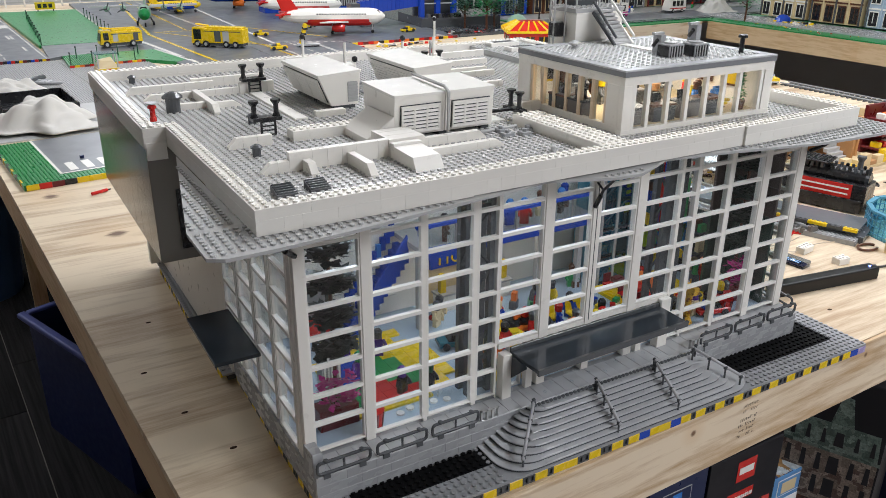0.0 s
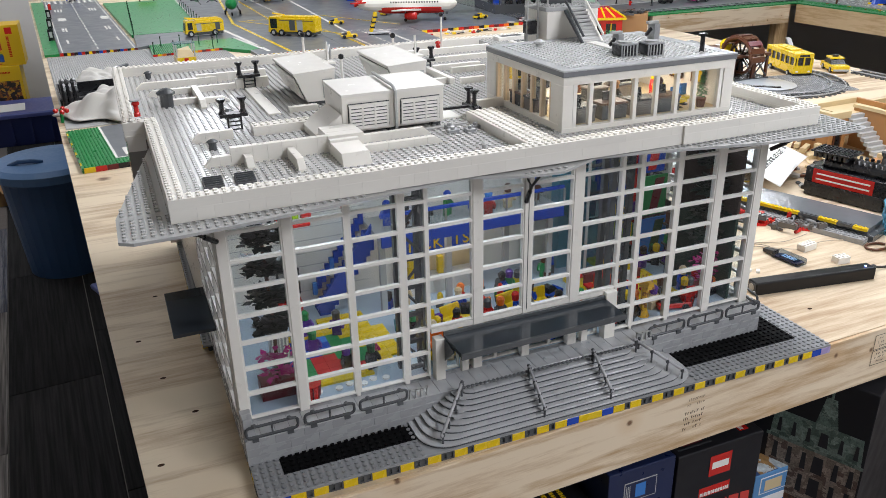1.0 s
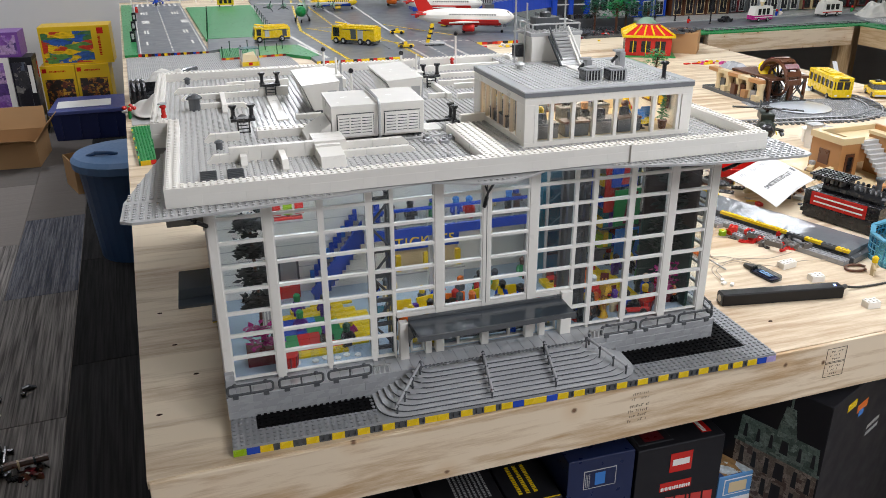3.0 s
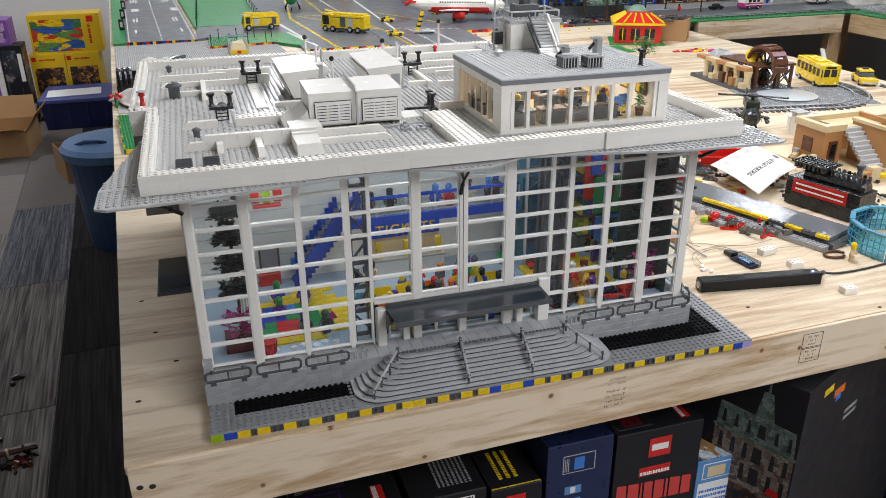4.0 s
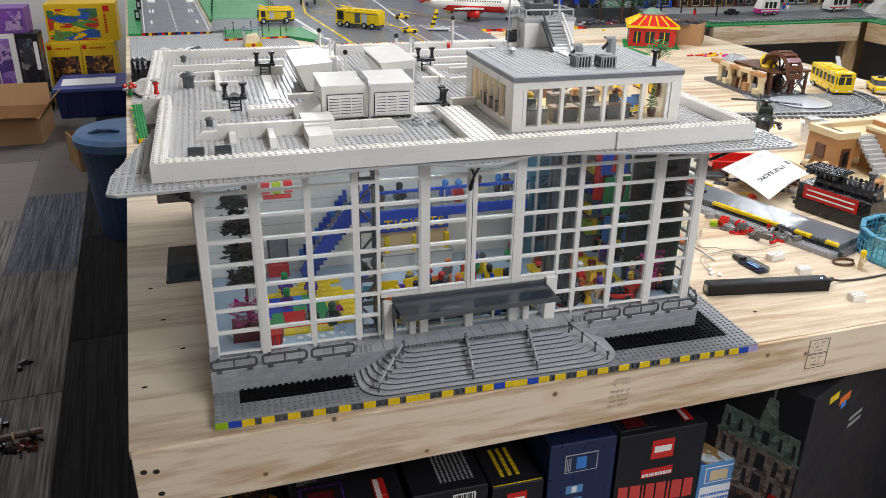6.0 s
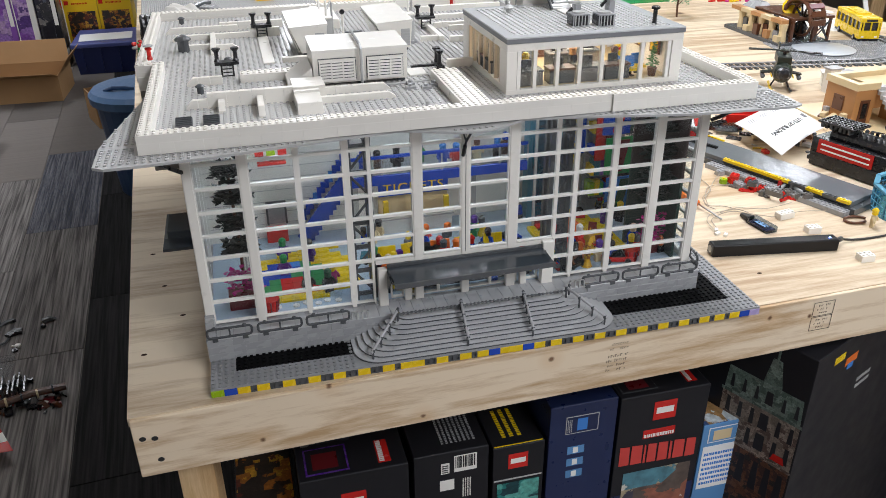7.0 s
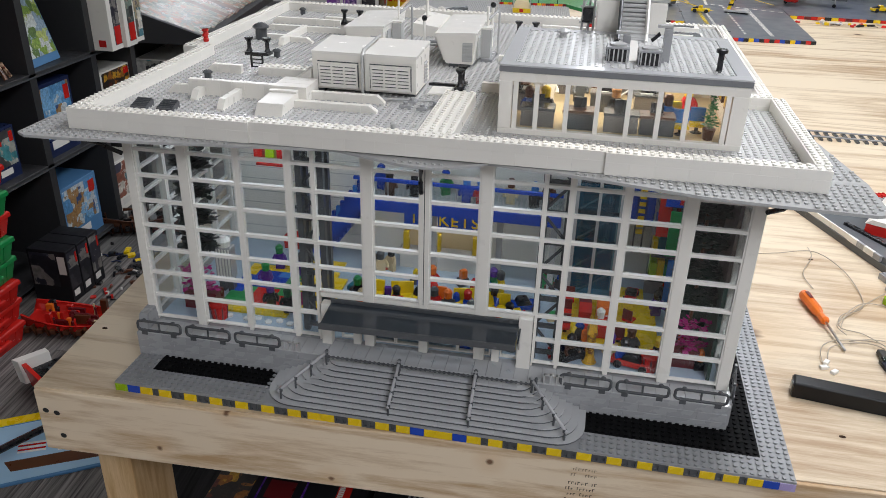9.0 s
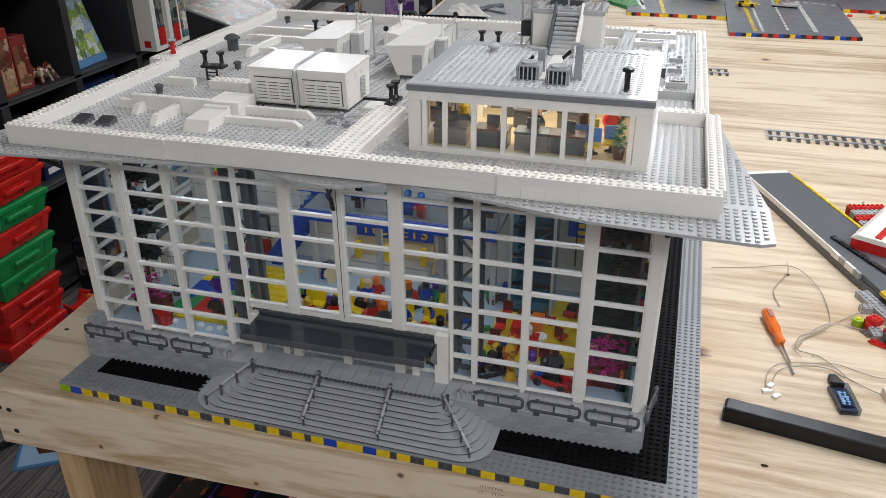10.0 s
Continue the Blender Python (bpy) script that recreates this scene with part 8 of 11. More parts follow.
# small inline meter with a lit display, and its wires
meter = thing("power_meter", (940, 238, 0), "small clear cased power meter with lit display and thin wires", "meter", turn=-82)
part("case", Geo().cham(-26, -12, 0.5, 26, 12, 12, 1.6), clear("smoke_case", (0.55, 0.60, 0.66), 0.06), meter, bev=0.8)
part("circuit_board", Geo().box(-23, -10, 3, 23, 10, 5), NAVYCARD, meter)
part("display", Geo().box(-14, -7, 5.2, 16, 7, 7), plastic("display_film", (0.03, 0.05, 0.11), 0.15), meter, "dark blue display")
SCREEN = bpy.data.materials.new("lit_digits"); SCREEN.use_nodes = True
SCREEN.node_tree.nodes["Principled BSDF"].inputs["Base Color"].default_value = (0.2, 0.35, 0.6, 1)
SCREEN.node_tree.nodes["Principled BSDF"].inputs["Emission Color"].default_value = (0.45, 0.72, 1, 1)
SCREEN.node_tree.nodes["Principled BSDF"].inputs["Emission Strength"].default_value = 0.9
dg = Geo()
for i, L in enumerate((5, 3, 6, 4, 5, 3)):
    dg.box(-12 + i * 4.4, -5, 7.1, -9 + i * 4.4, -5 + L, 7.3); dg.box(-12 + i * 4.4, 1.5, 7.1, -9 + i * 4.4, 1.5 + L * 0.7, 7.3)
part("digits", dg, SCREEN, meter)
part("plug", Geo().hexa([(-50, -5, 1.5), (-26, -9, 1.5), (-26, 9, 1.5), (-50, 5, 1.5)], [(-50, -4, 7), (-26, -8, 11), (-26, 8, 11), (-50, 4, 7)]), CABLE, meter, bev=1.2)
WIRE = plastic("pale_wire", (0.42, 0.36, 0.28), 0.45)
for k, run in enumerate(([(949, 290), (930, 302), (905, 300), (880, 292), (868, 280), (859, 252)], [(949, 290), (935, 308), (900, 310), (872, 298), (855, 272), (851, 240)], [(949, 292), (925, 330), (897, 340), (905, 372), (940, 402), (952, 450), (944, 526), (913, 583), (852, 568), (790, 548)],
                         [(949, 292), (990, 262), (1040, 268), (1090, 262)], [(900, 320), (893, 345), (930, 395), (970, 440), (1001, 468)], [(898, 302), (940, 318), (990, 300), (1050, 306)], [(885, 452), (880, 500), (905, 560), (908, 600)], [(897, 340), (915, 380), (950, 420), (996, 415)])):
    pts = [(x, y, 2.0 + 3.0 * math.sin(0.9 * i + k) ** 2) for i, (x, y) in enumerate(run)]
    w = solo("thin_wire", Geo().tube(smooth_line(pts, 7), 0.75, 5), WIRE, (0, 0, 0), "thin pale wire curling over the plywood", "wire", "loose wires", smooth=True)
for x, y, r in ((857, 247, 60), (851, 234, 20), (862, 226, 45)):
    c_ = thing("wire_plug", (x, y, 0.2), "tiny white wire plug on plywood", "plug", "wire plugs", turn=r)
    part("shell", Geo().cham(-5, -3, 0, 5, 3, 4, 0.5), WHITE2, c_); part("pin", Geo().box(5, -2, 1.2, 7, 2, 2.4), STEEL, c_)


def white_brick(x, y, turn, L=32, W=16, h=11.4, m=None):
    e = thing("toy_brick", (x, y, 0), "white toy brick lying on plywood" if m is None else "loose toy brick lying on plywood", "toy brick", "loose bricks on table", turn=turn)
    part("block", Geo().cham(-L / 2, -W / 2, 0.1, L / 2, W / 2, h, 0.4), m or WHITE, e)
    part("studs", studs(-L / 2, -W / 2, L / 2, W / 2, h), m or WHITE, e, kind="stuff")


white_brick(1004, 262, 8); white_brick(1014, 198, -6, 24, 16); white_brick(1030, 88, -4, 24, 16)
white_brick(1003, 472, 4, 16, 12, 9.6, MGREY)
fig = figure(1128, 188, 0, TAN, YELLOW, 30)
tagged(fig, "tan and yellow toy figure standing on plywood", "toy figure")
ring = [(1116 + 21 * math.cos(a * math.pi / 10), 215 + 13 * math.sin(a * math.pi / 10), 3) for a in range(18)]
solo("bent_hose", Geo().tube(ring, 2.4, 7), BROWN, (0, 0, 0), "curled brown rubber hose ring on plywood", "hose", smooth=True)

# heap of red and grey parts
rp = random.Random(77)
STONEG = plastic("dark_stone_plastic", (0.13, 0.12, 0.11), 0.3)
PARTS_M = [STONEG, DGREY, STONEG, RED, DGREY, MGREY, STONEG]
for k in range(46):
    u = rp.random()
    x, y = 998 + u * 92 + rp.gauss(0, 9), 412 - u * 92 + rp.gauss(0, 18)
    m_ = RED if (u < 0.35 and rp.random() < 0.7) else rp.choice(PARTS_M)
    L, W, h = rp.choice((16, 24, 32, 40, 16)), rp.choice((8, 8, 16)), rp.choice((3.2, 9.6, 9.6))
    e = thing("loose_part", (x, y, rp.choice((0.1, 0.1, 3.4, 9.9)) if k > 14 else 0.1), "red loose brick part in a small heap" if m_ is RED else "grey loose brick part in a small heap", "brick part", "heap of parts", turn=rp.uniform(0, 180))
    if k % 5 == 4:
        part("beam", Geo().tube([(-L / 2, 0, 4), (L / 2, 0, 4)], 3.6, 8), m_, e, smooth=True)
        part("pin", Geo().lathe(-L / 2 + 4, 0, [(2.2, 7), (2.2, 11)], 8), BLACK, e)
    else:
        part("block", Geo().cham(-L / 2, -W / 2, 0, L / 2, W / 2, h, 0.4), m_, e)
        part("studs", studs(-L / 2, -W / 2, L / 2, W / 2, h, 8), m_, e, kind="stuff")
yr = thing("round_brick", (986, 432, 0.1), "yellow green round toy brick on plywood", "toy brick")
part("drum", Geo().lathe(0, 0, [(7.6, 0), (7.6, 9.6), (7, 10)], 16), LIME, yr); part("stud", Geo().lathe(0, 0, [(3, 10), (3, 11.8)], 10), YELLOW, yr)
white_brick(1112, 286, 20, 16, 16, 9.6, RED)

# long grey road slab with a yellow kerb: local x runs from its far end to its near end
RL = math.hypot(1125 - 857, 244 - 945); RT = math.degrees(math.atan2(244 - 945, 1125 - 857))
ROADT = plastic("glossy_road_tile", (0.135, 0.142, 0.152), 0.08, 0.12, 0.9, 60, 0.35)
_n, _l = ROADT.node_tree.nodes, ROADT.node_tree.links
wav = _n.new("ShaderNodeTexNoise"); wav.inputs["Scale"].default_value = 75; wav.inputs["Detail"].default_value = 3
_l.new([q for q in _n if q.type == "TEX_COORD"][0].outputs["Object"], wav.inputs["Vector"])
_l.new(wav.outputs["Fac"], [q for q in _n if q.type == "BUMP"][0].inputs["Height"])
road = thing("road_slab", (857, 945, 0), "long grey studless road slab with yellow and grey kerb on plywood", "road slab", turn=RT)
part("underlay", Geo().cham(60, -4, 0.2, RL + 12, 82, 12.6, 0.6), DGREY, road, "dark grey studded plates")
part("deck", Geo().cham(0, 0, 12.8, RL, 86, 22, 0.6), ROADT, road, "glossy dark grey road tiles", bev=0.4)
part("end_strip", Geo().cham(0.5, 1, 22.1, 14, 85, 23, 0.3), WHITE2, road)
xx = 0.0
for L, m_ in ((340, None), (24, WHITE), (18, MGREY), (24, WHITE), (16, MGREY)):
    if m_:
        part("kerb_brick", Geo().cham(xx, -5, 12.8, xx + L - 0.3, -0.2, 22.6, 0.3), m_, road)
    else:
        part("kerb_strip", Geo().cham(xx, -3, 12.8, xx + L - 0.3, -0.2, 22.4, 0.3), WHITE, road)
    xx += L
xx = 478.0
for L, m_ in ((150, YELLOW), (36, DGREY), (34, YELLOW), (28, DGREY), (32, YELLOW)):
    if xx + L < RL + 30:
        k_ = part("kerb_brick", Geo().cham(min(xx, RL - 4), -6, 19, min(xx + L - 0.4, RL), 2, 24.6, 0.3), m_, road)
        part("studs", studs(min(xx, RL - 4), -6, min(xx + L - 0.4, RL), 2, 24.6), m_, k_, kind="stuff")
    xx += L
part("far_kerb", Geo().cham(30, 83, 22.1, RL * 0.55, 88, 24.5, 0.3), YELLOW, road, "thin yellow strip")
chn = Geo()
for k in range(22):
    chn.cham(300 + k * 6, 14 + k * 0.9, 22.2, 305 + k * 6, 22 + k * 0.9, 27, 0.8)
part("link_chain", chn, BLACK, road, "black link chain lying on the slab")
ub = Geo()
for k in range(34):
    ub.lathe(RL - 270 + k * 8, -3.2, [(2.6, 12.5), (2.6, 14.4)], 8)
part("studs", ub, DGREY, road, kind="stuff")
part("lower_plate", Geo().cham(RL - 300, -24, 0.2, RL + 4, 6, 9.8, 0.4), MGREY, road)
part("studs", studs(RL - 300, -24, RL + 4, -4, 9.8), MGREY, road, kind="stuff")

# sheet of instructions lying over the clutter
sheet_e = thing("instruction_sheet", (1151, 659, 26), "white instruction sheet reading LET'S GET BUILDING on clutter", "paper sheet")
# corners seen from above: near (-13,-192), right (190,-65), far (195,113)
sg = Geo(); NS = 10
c00, c10, c11, c01 = Vector((0, 0)), Vector((-13, -192)), Vector((190, -65)), Vector((195, 113))
def sheet_z(u, v):
    return 4 + 7 * math.sin(2.6 * u + 0.6) + 6 * math.sin(3.1 * v) * u
def sheet_p(u, v):
    q = c00 * (1 - u) * (1 - v) + c10 * u * (1 - v) + c11 * u * v + c01 * (1 - u) * v
    return (q.x, q.y, sheet_z(u, v))
for i in range(NS + 1):
    for j in range(NS + 1):
        sg.v.append(sheet_p(i / NS, j / NS))
for i in range(NS):
    for j in range(NS):
        a = i * (NS + 1) + j
        sg.f.append((a, a + 1, a + NS + 2, a + NS + 1))
pg = part("page", sg, PAPER, sheet_e, smooth=True)
sm = pg.modifiers.new("thickness", "SOLIDIFY"); sm.thickness = 0.0006
INKG = plastic("grey_print", (0.14, 0.14, 0.15), 0.6)
def sheet_text(ob_me):
    for v in ob_me.vertices:
        x, y, z = sheet_p(v.co.x, v.co.y)
        v.co = (x / 1000, y / 1000, (z + 0.9) / 1000)
for body, size, u0, v0 in (("LET'S GET BUILDING", 0.125, 0.60, 0.5),):
    t_ob = text_on(sheet_e, body, size, INK, Matrix.Identity(4), 0.9)
    for v in t_ob.data.vertices:
        # reads from the far side: text x runs back along v, its top points towards the near edge
        tx, ty = v.co.x, v.co.y
        v.co.x, v.co.y = u0 + ty * 0.95, v0 - tx * 0.62
    t_ob.data.flip_normals()
    sheet_text(t_ob.data)
    if t_ob.data.polygons[0].normal.z < 0:
        t_ob.data.flip_normals()
lines = Geo(); rl = random.Random(3)
for k in range(9):
    u = 0.12 + 0.035 * (k % 3); v = 0.14 + 0.26 * (k // 3)
    a = [(u, v), (u + 0.012, v), (u + 0.012, v + rl.uniform(0.10, 0.2)), (u, v + 0.15)]
    lines.add([(*sheet_p(p, q)[:2], sheet_p(p, q)[2] + 0.9) for p, q in a], [(0, 1, 2, 3)])
lines.add([(*sheet_p(p, q)[:2], sheet_p(p, q)[2] + 0.9) for p, q in ((0.54, 0.9), (0.54, 0.96), (0.66, 0.96), (0.66, 0.9))], [(0, 1, 2, 3)])
part("lettering", lines, INKG, sheet_e)


def box_car(x, y, turn, L, W, H, m, stripe, label, roof=None):
    """Railway wagon: chassis, body, roof, stripes and wheels."""
    e = thing("toy_train_wagon", (x, y, 0), label, "toy train", turn=turn)
    part("chassis", Geo().cham(0, 4, 9, L, W - 4, 15, 0.6), BLACK, e)
    part("body", Geo().cham(4, 0, 15.2, L - 4, W, H, 0.8), m, e, bev=0.5)
    part("roof", Geo().hexa([(2, -1.5, H + 0.2), (L - 2, -1.5, H + 0.2), (L - 2, W + 1.5, H + 0.2), (2, W + 1.5, H + 0.2)], [(2, 8, H + 8), (L - 2, 8, H + 8), (L - 2, W - 8, H + 8), (2, W - 8, H + 8)]), roof or m, e)
    for z0, z1 in stripe:
        part("stripe", Geo().box(14, -0.6, z0, L - 14, -0.1, z1), WHITE2, e)
    for k in range(int(L // 40)):
        for dy in (2, W - 2):
            wheel_at(e, 22 + k * 40, dy, 9, 9, 5)
    return e


box_car(1050, 612, 62, 170, 56, 40, RED, ((24, 28),), "red and white toy train wagon on plywood", WHITE)
part("roof_stripe", Geo().cham(8, 14, 48.2, 162, 24, 50, 0.3), RED, bpy.data.objects["toy_train_wagon"])
# grey and red striped ramp piece beside the slab
ramp = thing("striped_ramp", (1045, 700, 0), "red and grey striped brick ramp on plywood", "ramp", turn=16)
for k in range(6):
    part("stripe_brick", Geo().cham(0, k * 16, 0.2, 64, k * 16 + 15.7, 20 + k * 3, 0.4), RED if k % 2 else LGREY, ramp)
    part("studs", studs(0, k * 16, 64, k * 16 + 16, 20 + k * 3), RED if k % 2 else LGREY, ramp, kind="stuff")

# black engine with a red side
loco = thing("toy_locomotive", (1213, 486, 0), "black toy steam locomotive with red striped side panel", "toy train", turn=-73)
part("chassis", Geo().cham(0, 4, 8, 175, 62, 16, 0.8), BLACK, loco, bev=0.5)
part("tank", Geo().cham(6, 2, 16.2, 168, 64, 60, 1.0), BLACK, loco, bev=0.5)
part("skirt", Geo().cham(10, -1.5, 3, 164, 1.8, 29, 0.6), BLACK, loco)
part("side_panel", Geo().box(22, -0.4, 30, 142, 1.8, 58), RED, loco, "red panel with white stripes")
for z in (37, 48):
    part("white_stripe", Geo().box(30, -1.4, z, 136, -0.5, z + 3), WHITE2, loco)
part("boiler", Geo().lathe(0, 0, [(14, 0), (19, 4), (19, 128), (14, 134)], 16).moved(Matrix.Translation((30, 34, 66)) @ Matrix.Rotation(math.pi / 2, 4, "Y")), BLACK, loco, smooth=False)
for k in range(7):
    part("roof_rib", Geo().cham(12 + k * 10, 10, 80, 18 + k * 10, 58, 90, 0.5), BLACK if k % 2 else DGREY, loco)
part("cab_roof", Geo().cham(6, 6, 90.2, 88, 62, 94, 0.8), BLACK, loco, bev=0.5)
part("studs", studs(8, 8, 88, 60, 94), BLACK, loco, kind="stuff")
part("chimney", Geo().lathe(140, 34, [(6, 82), (5, 100), (9, 108), (9, 111)], 12), DGREY, loco)
for k in range(14):
    part("pipe_fitting", Geo().lathe(92 + (k % 7) * 11, 22 + 22 * (k // 7), [(3.5, 78), (3.5, 88), (2, 90)], 8), DGREY if k % 3 else BLACK, loco)
for k in range(5):
    wheel_at(loco, 20 + k * 33, 3, 10, 10, 5, BLACK, DRED); wheel_at(loco, 20 + k * 33, 63, 10, 10, 5, BLACK)

# clear blue curved basin of panels
AQUA = clear("clear_aqua_panel", (0.34, 0.66, 0.80), 0.08)
RIMA = plastic("pale_aqua_plastic", (0.10, 0.30, 0.42), 0.2)
basin = thing("clear_basin", (1258, 208, 0), "translucent blue curved panel basin on plywood", "clear panel tub")
for k in range(12):
    a0, a1 = 2 * math.pi * k / 12, 2 * math.pi * (k + 0.93) / 12
    R1, R0 = 92, 88
    lo = [(R0 * math.cos(a0), R0 * math.sin(a0), 0.3), (R1 * math.cos(a0), R1 * math.sin(a0), 0.3), (R1 * math.cos(a1), R1 * math.sin(a1), 0.3), (R0 * math.cos(a1), R0 * math.sin(a1), 0.3)]
    pn = part("panel", Geo().hexa(lo, [(x, y, 46) for x, y, z in lo]), AQUA, basin)
    pn.visible_shadow = False
    hi = [(x * 0.97, y * 0.97, 46.2) if i in (0, 3) else (x * 1.03, y * 1.03, 46.2) for i, (x, y, z) in enumerate(lo)]
    pn = part("rim", Geo().hexa(hi, [(x, y, 50) for x, y, z in hi]), RIMA, basin, "pale aqua rim")
    part("rib", Geo().tube([(91 * math.cos(a0), 91 * math.sin(a0), 1), (91 * math.cos(a0), 91 * math.sin(a0), 46)], 1.8, 6), RIMA, basin)
    p0, p1 = Vector((92.6 * math.cos(a0), 92.6 * math.sin(a0), 0)), Vector((92.6 * math.cos(a1), 92.6 * math.sin(a1), 0))
    for z in (9, 21, 33):
        part("lattice_bar", Geo().tube([p0 + Vector((0, 0, z)), p1 + Vector((0, 0, z))], 1.0, 5), RIMA, basin)
    for f in (0.25, 0.5, 0.75):
        q = p0.lerp(p1, f)
        part("lattice_bar", Geo().tube([q + Vector((0, 0, 2)), q + Vector((0, 0, 46))], 1.0, 5), RIMA, basin)

# tan and brown building with a grey stair
bb = thing("brown_model_house", (1452, 645, 0), "nougat brown and tan toy brick house with grey stair", "model house", turn=2)
part("base", Geo().cham(-30, -130, 0.2, 230, 170, 6, 0.6), TAN, bb)
part("front_wall", Geo().cham(0, 0, 6.2, 8, 96, 88, 0.5), NOUGAT, bb)
part("south_wall", Geo().cham(8.2, 0, 6.2, 56, 8, 88, 0.5), NOUGAT, bb)
part("north_wall", Geo().cham(8.2, 88, 6.2, 190, 96, 88, 0.5), NOUGAT, bb)
part("rear_wall", Geo().cham(182, -60, 6.2, 190, 87.8, 104, 0.5), NOUGAT, bb)
for a, b, c, d in ((-4, -4, 60, 12), (-4, 12.2, 12, 100), (12.2, 84, 194, 100)):
    part("cornice", Geo().cham(a, b, 88.2, c, d, 104, 0.6), TAN, bb, "tan cornice bricks")
door_ = part("door", Geo().cham(16, -2.2, 6.4, 42, -0.2, 64, 0.4), BROWN, bb, "dark brown door in nougat wall")
part("door_glass", Geo().box(22, -3.0, 20, 36, -2.3, 56), BLACK, door_)
part("window", Geo().cham(-2.2, 34, 30, -0.2, 66, 66, 0.4), BROWN, bb)
for k in range(10):
    part("stair_tread", Geo().cham(58, -92 + k * 10, 6.2 + k * 8.6, 108, -81 + k * 10, 15 + k * 8.6, 0.4), LGREY, bb)
part("stair_side", Geo().cham(109, -92, 6.2, 117, 30, 100, 0.4), NOUGAT, bb)
part("stair_cap", Geo().cham(107, -94, 100.2, 119, 32, 108, 0.5), TAN, bb)
part("upper_floor", Geo().cham(58, 12, 86.2, 182, 83.8, 92, 0.5), TAN, bb)
for k in range(9):
    part("wall_brick", Geo().cham(-26 + k * 27, -128, 6.2, 0 + k * 27, -112, 16 + 9.6 * (k % 3), 0.4), (TAN, NOUGAT, TAN, YELLOW, TAN)[k % 5], bb)
# scattered shop stock in front of it
loose("loose_bricks", 1380, 520, 60, 55, 150, [BLACK, DGREY, BLACK, TAN, BROWN, DGREY, LGREY], 0.2, 51, 8, 30, "mixed loose bricks beside the brown model house")
loose("loose_bricks", 1120, 780, 60, 60, 26, [MGREY, DGREY, LGREY, BLACK], 0.2, 52, 8, 32, "grey loose bricks on plywood")
loose("loose_bricks", 1260, 640, 60, 60, 40, [BLACK, DGREY, TAN, YELLOW, LGREY, RED], 0.2, 53, 8, 26, "mixed loose bricks under a paper sheet")
# red goods shelf by the stair
sh = thing("red_shelf_model", (1700, 560, 0), "dark red toy brick shelf with food pieces", "model shelf")
part("back", Geo().cham(0, 60, 0.2, 140, 68, 120, 0.5), DRED, sh)
for k in range(3):
    part("board", Geo().cham(0, 10, 14 + k * 36, 140, 59.8, 19 + k * 36, 0.5), DRED, sh)
    for q in range(6):
        part("goods", Geo().cham(6 + q * 22, 18, 19.2 + k * 36, 20 + q * 22, 40, 32 + k * 36, 0.5), (YELLOW, RED, WHITE, ORANGE, TAN)[(q + k) % 5], sh)
# open tan tray of goods behind it
tray = thing("tan_goods_tray", (1742, 700, 0), "tan toy brick tray holding coloured goods", "model tray", turn=2)
for a, b, c, d in ((0, 0, 190, 8), (0, 122, 190, 130), (0, 8.2, 8, 121.8), (182, 8.2, 190, 121.8)):
    part("side", Geo().cham(a, b, 0.2, c, d, 60, 0.5), TAN, tray)
part("bottom", Geo().box(8.2, 8.2, 0.2, 181.8, 121.8, 5), TAN, tray)
rt_ = random.Random(5)
for k in range(24):
    x, y = 20 + rt_.random() * 150, 20 + rt_.random() * 88
    part("goods", Geo().cham(x, y, 5.2, x + 12, y + 10, 18 + rt_.random() * 26, 0.5), rt_.choice((YELLOW, ORANGE, GREEN, RED, WHITE, BLACK)), tray)

# red tray, dark plates and tan planks behind the sheet
rtr = thing("red_tray", (1185, 742, 0), "shallow red plastic tray on plywood beside a paper sheet", "tray", turn=-24)
part("bottom", Geo().cham(0, 0, 0.2, 120, 84, 4, 0.5), RED, rtr)
for b in ((0, 0, 4.2, 120, 6, 26), (0, 78, 4.2, 120, 84, 26), (0, 6.2, 4.2, 6, 77.8, 26), (114, 6.2, 4.2, 120, 77.8, 26)):
    part("wall", Geo().cham(*b, 0.8), RED, rtr)
pln = random.Random(77)
for k in range(9):
    e = thing("dark_plate", (1120 + pln.uniform(0, 70), 640 + pln.uniform(0, 90), 0.2 + 4.2 * (k % 3)), "dark grey studded plate in a loose pile", "brick plate", "pile of dark plates", turn=pln.uniform(-50, 20))
    w_ = pln.choice((32, 48, 64))
    part("plate", Geo().cham(0, 0, 0, w_, 16, 3.2, 0.3), (BLACK, DGREY, DGREY, BROWN)[k % 4], e)
    part("studs", studs(0, 0, w_, 16, 3.2), (BLACK, DGREY, DGREY, BROWN)[k % 4], e, kind="stuff")
for k in range(8):
    e = thing("tan_plank", (1392 + pln.uniform(0, 60), 610 + pln.uniform(0, 110), 0.2 + 9.8 * (k % 3)), "tan smooth brick plank in a loose pile", "brick plank", "pile of planks", turn=pln.uniform(-20, 40))
    part("plank", Geo().cham(0, 0, 0, 64 if k % 2 else 96, 12, 9.4, 0.5), (TAN, TAN, MGREY, BROWN)[k % 4], e)

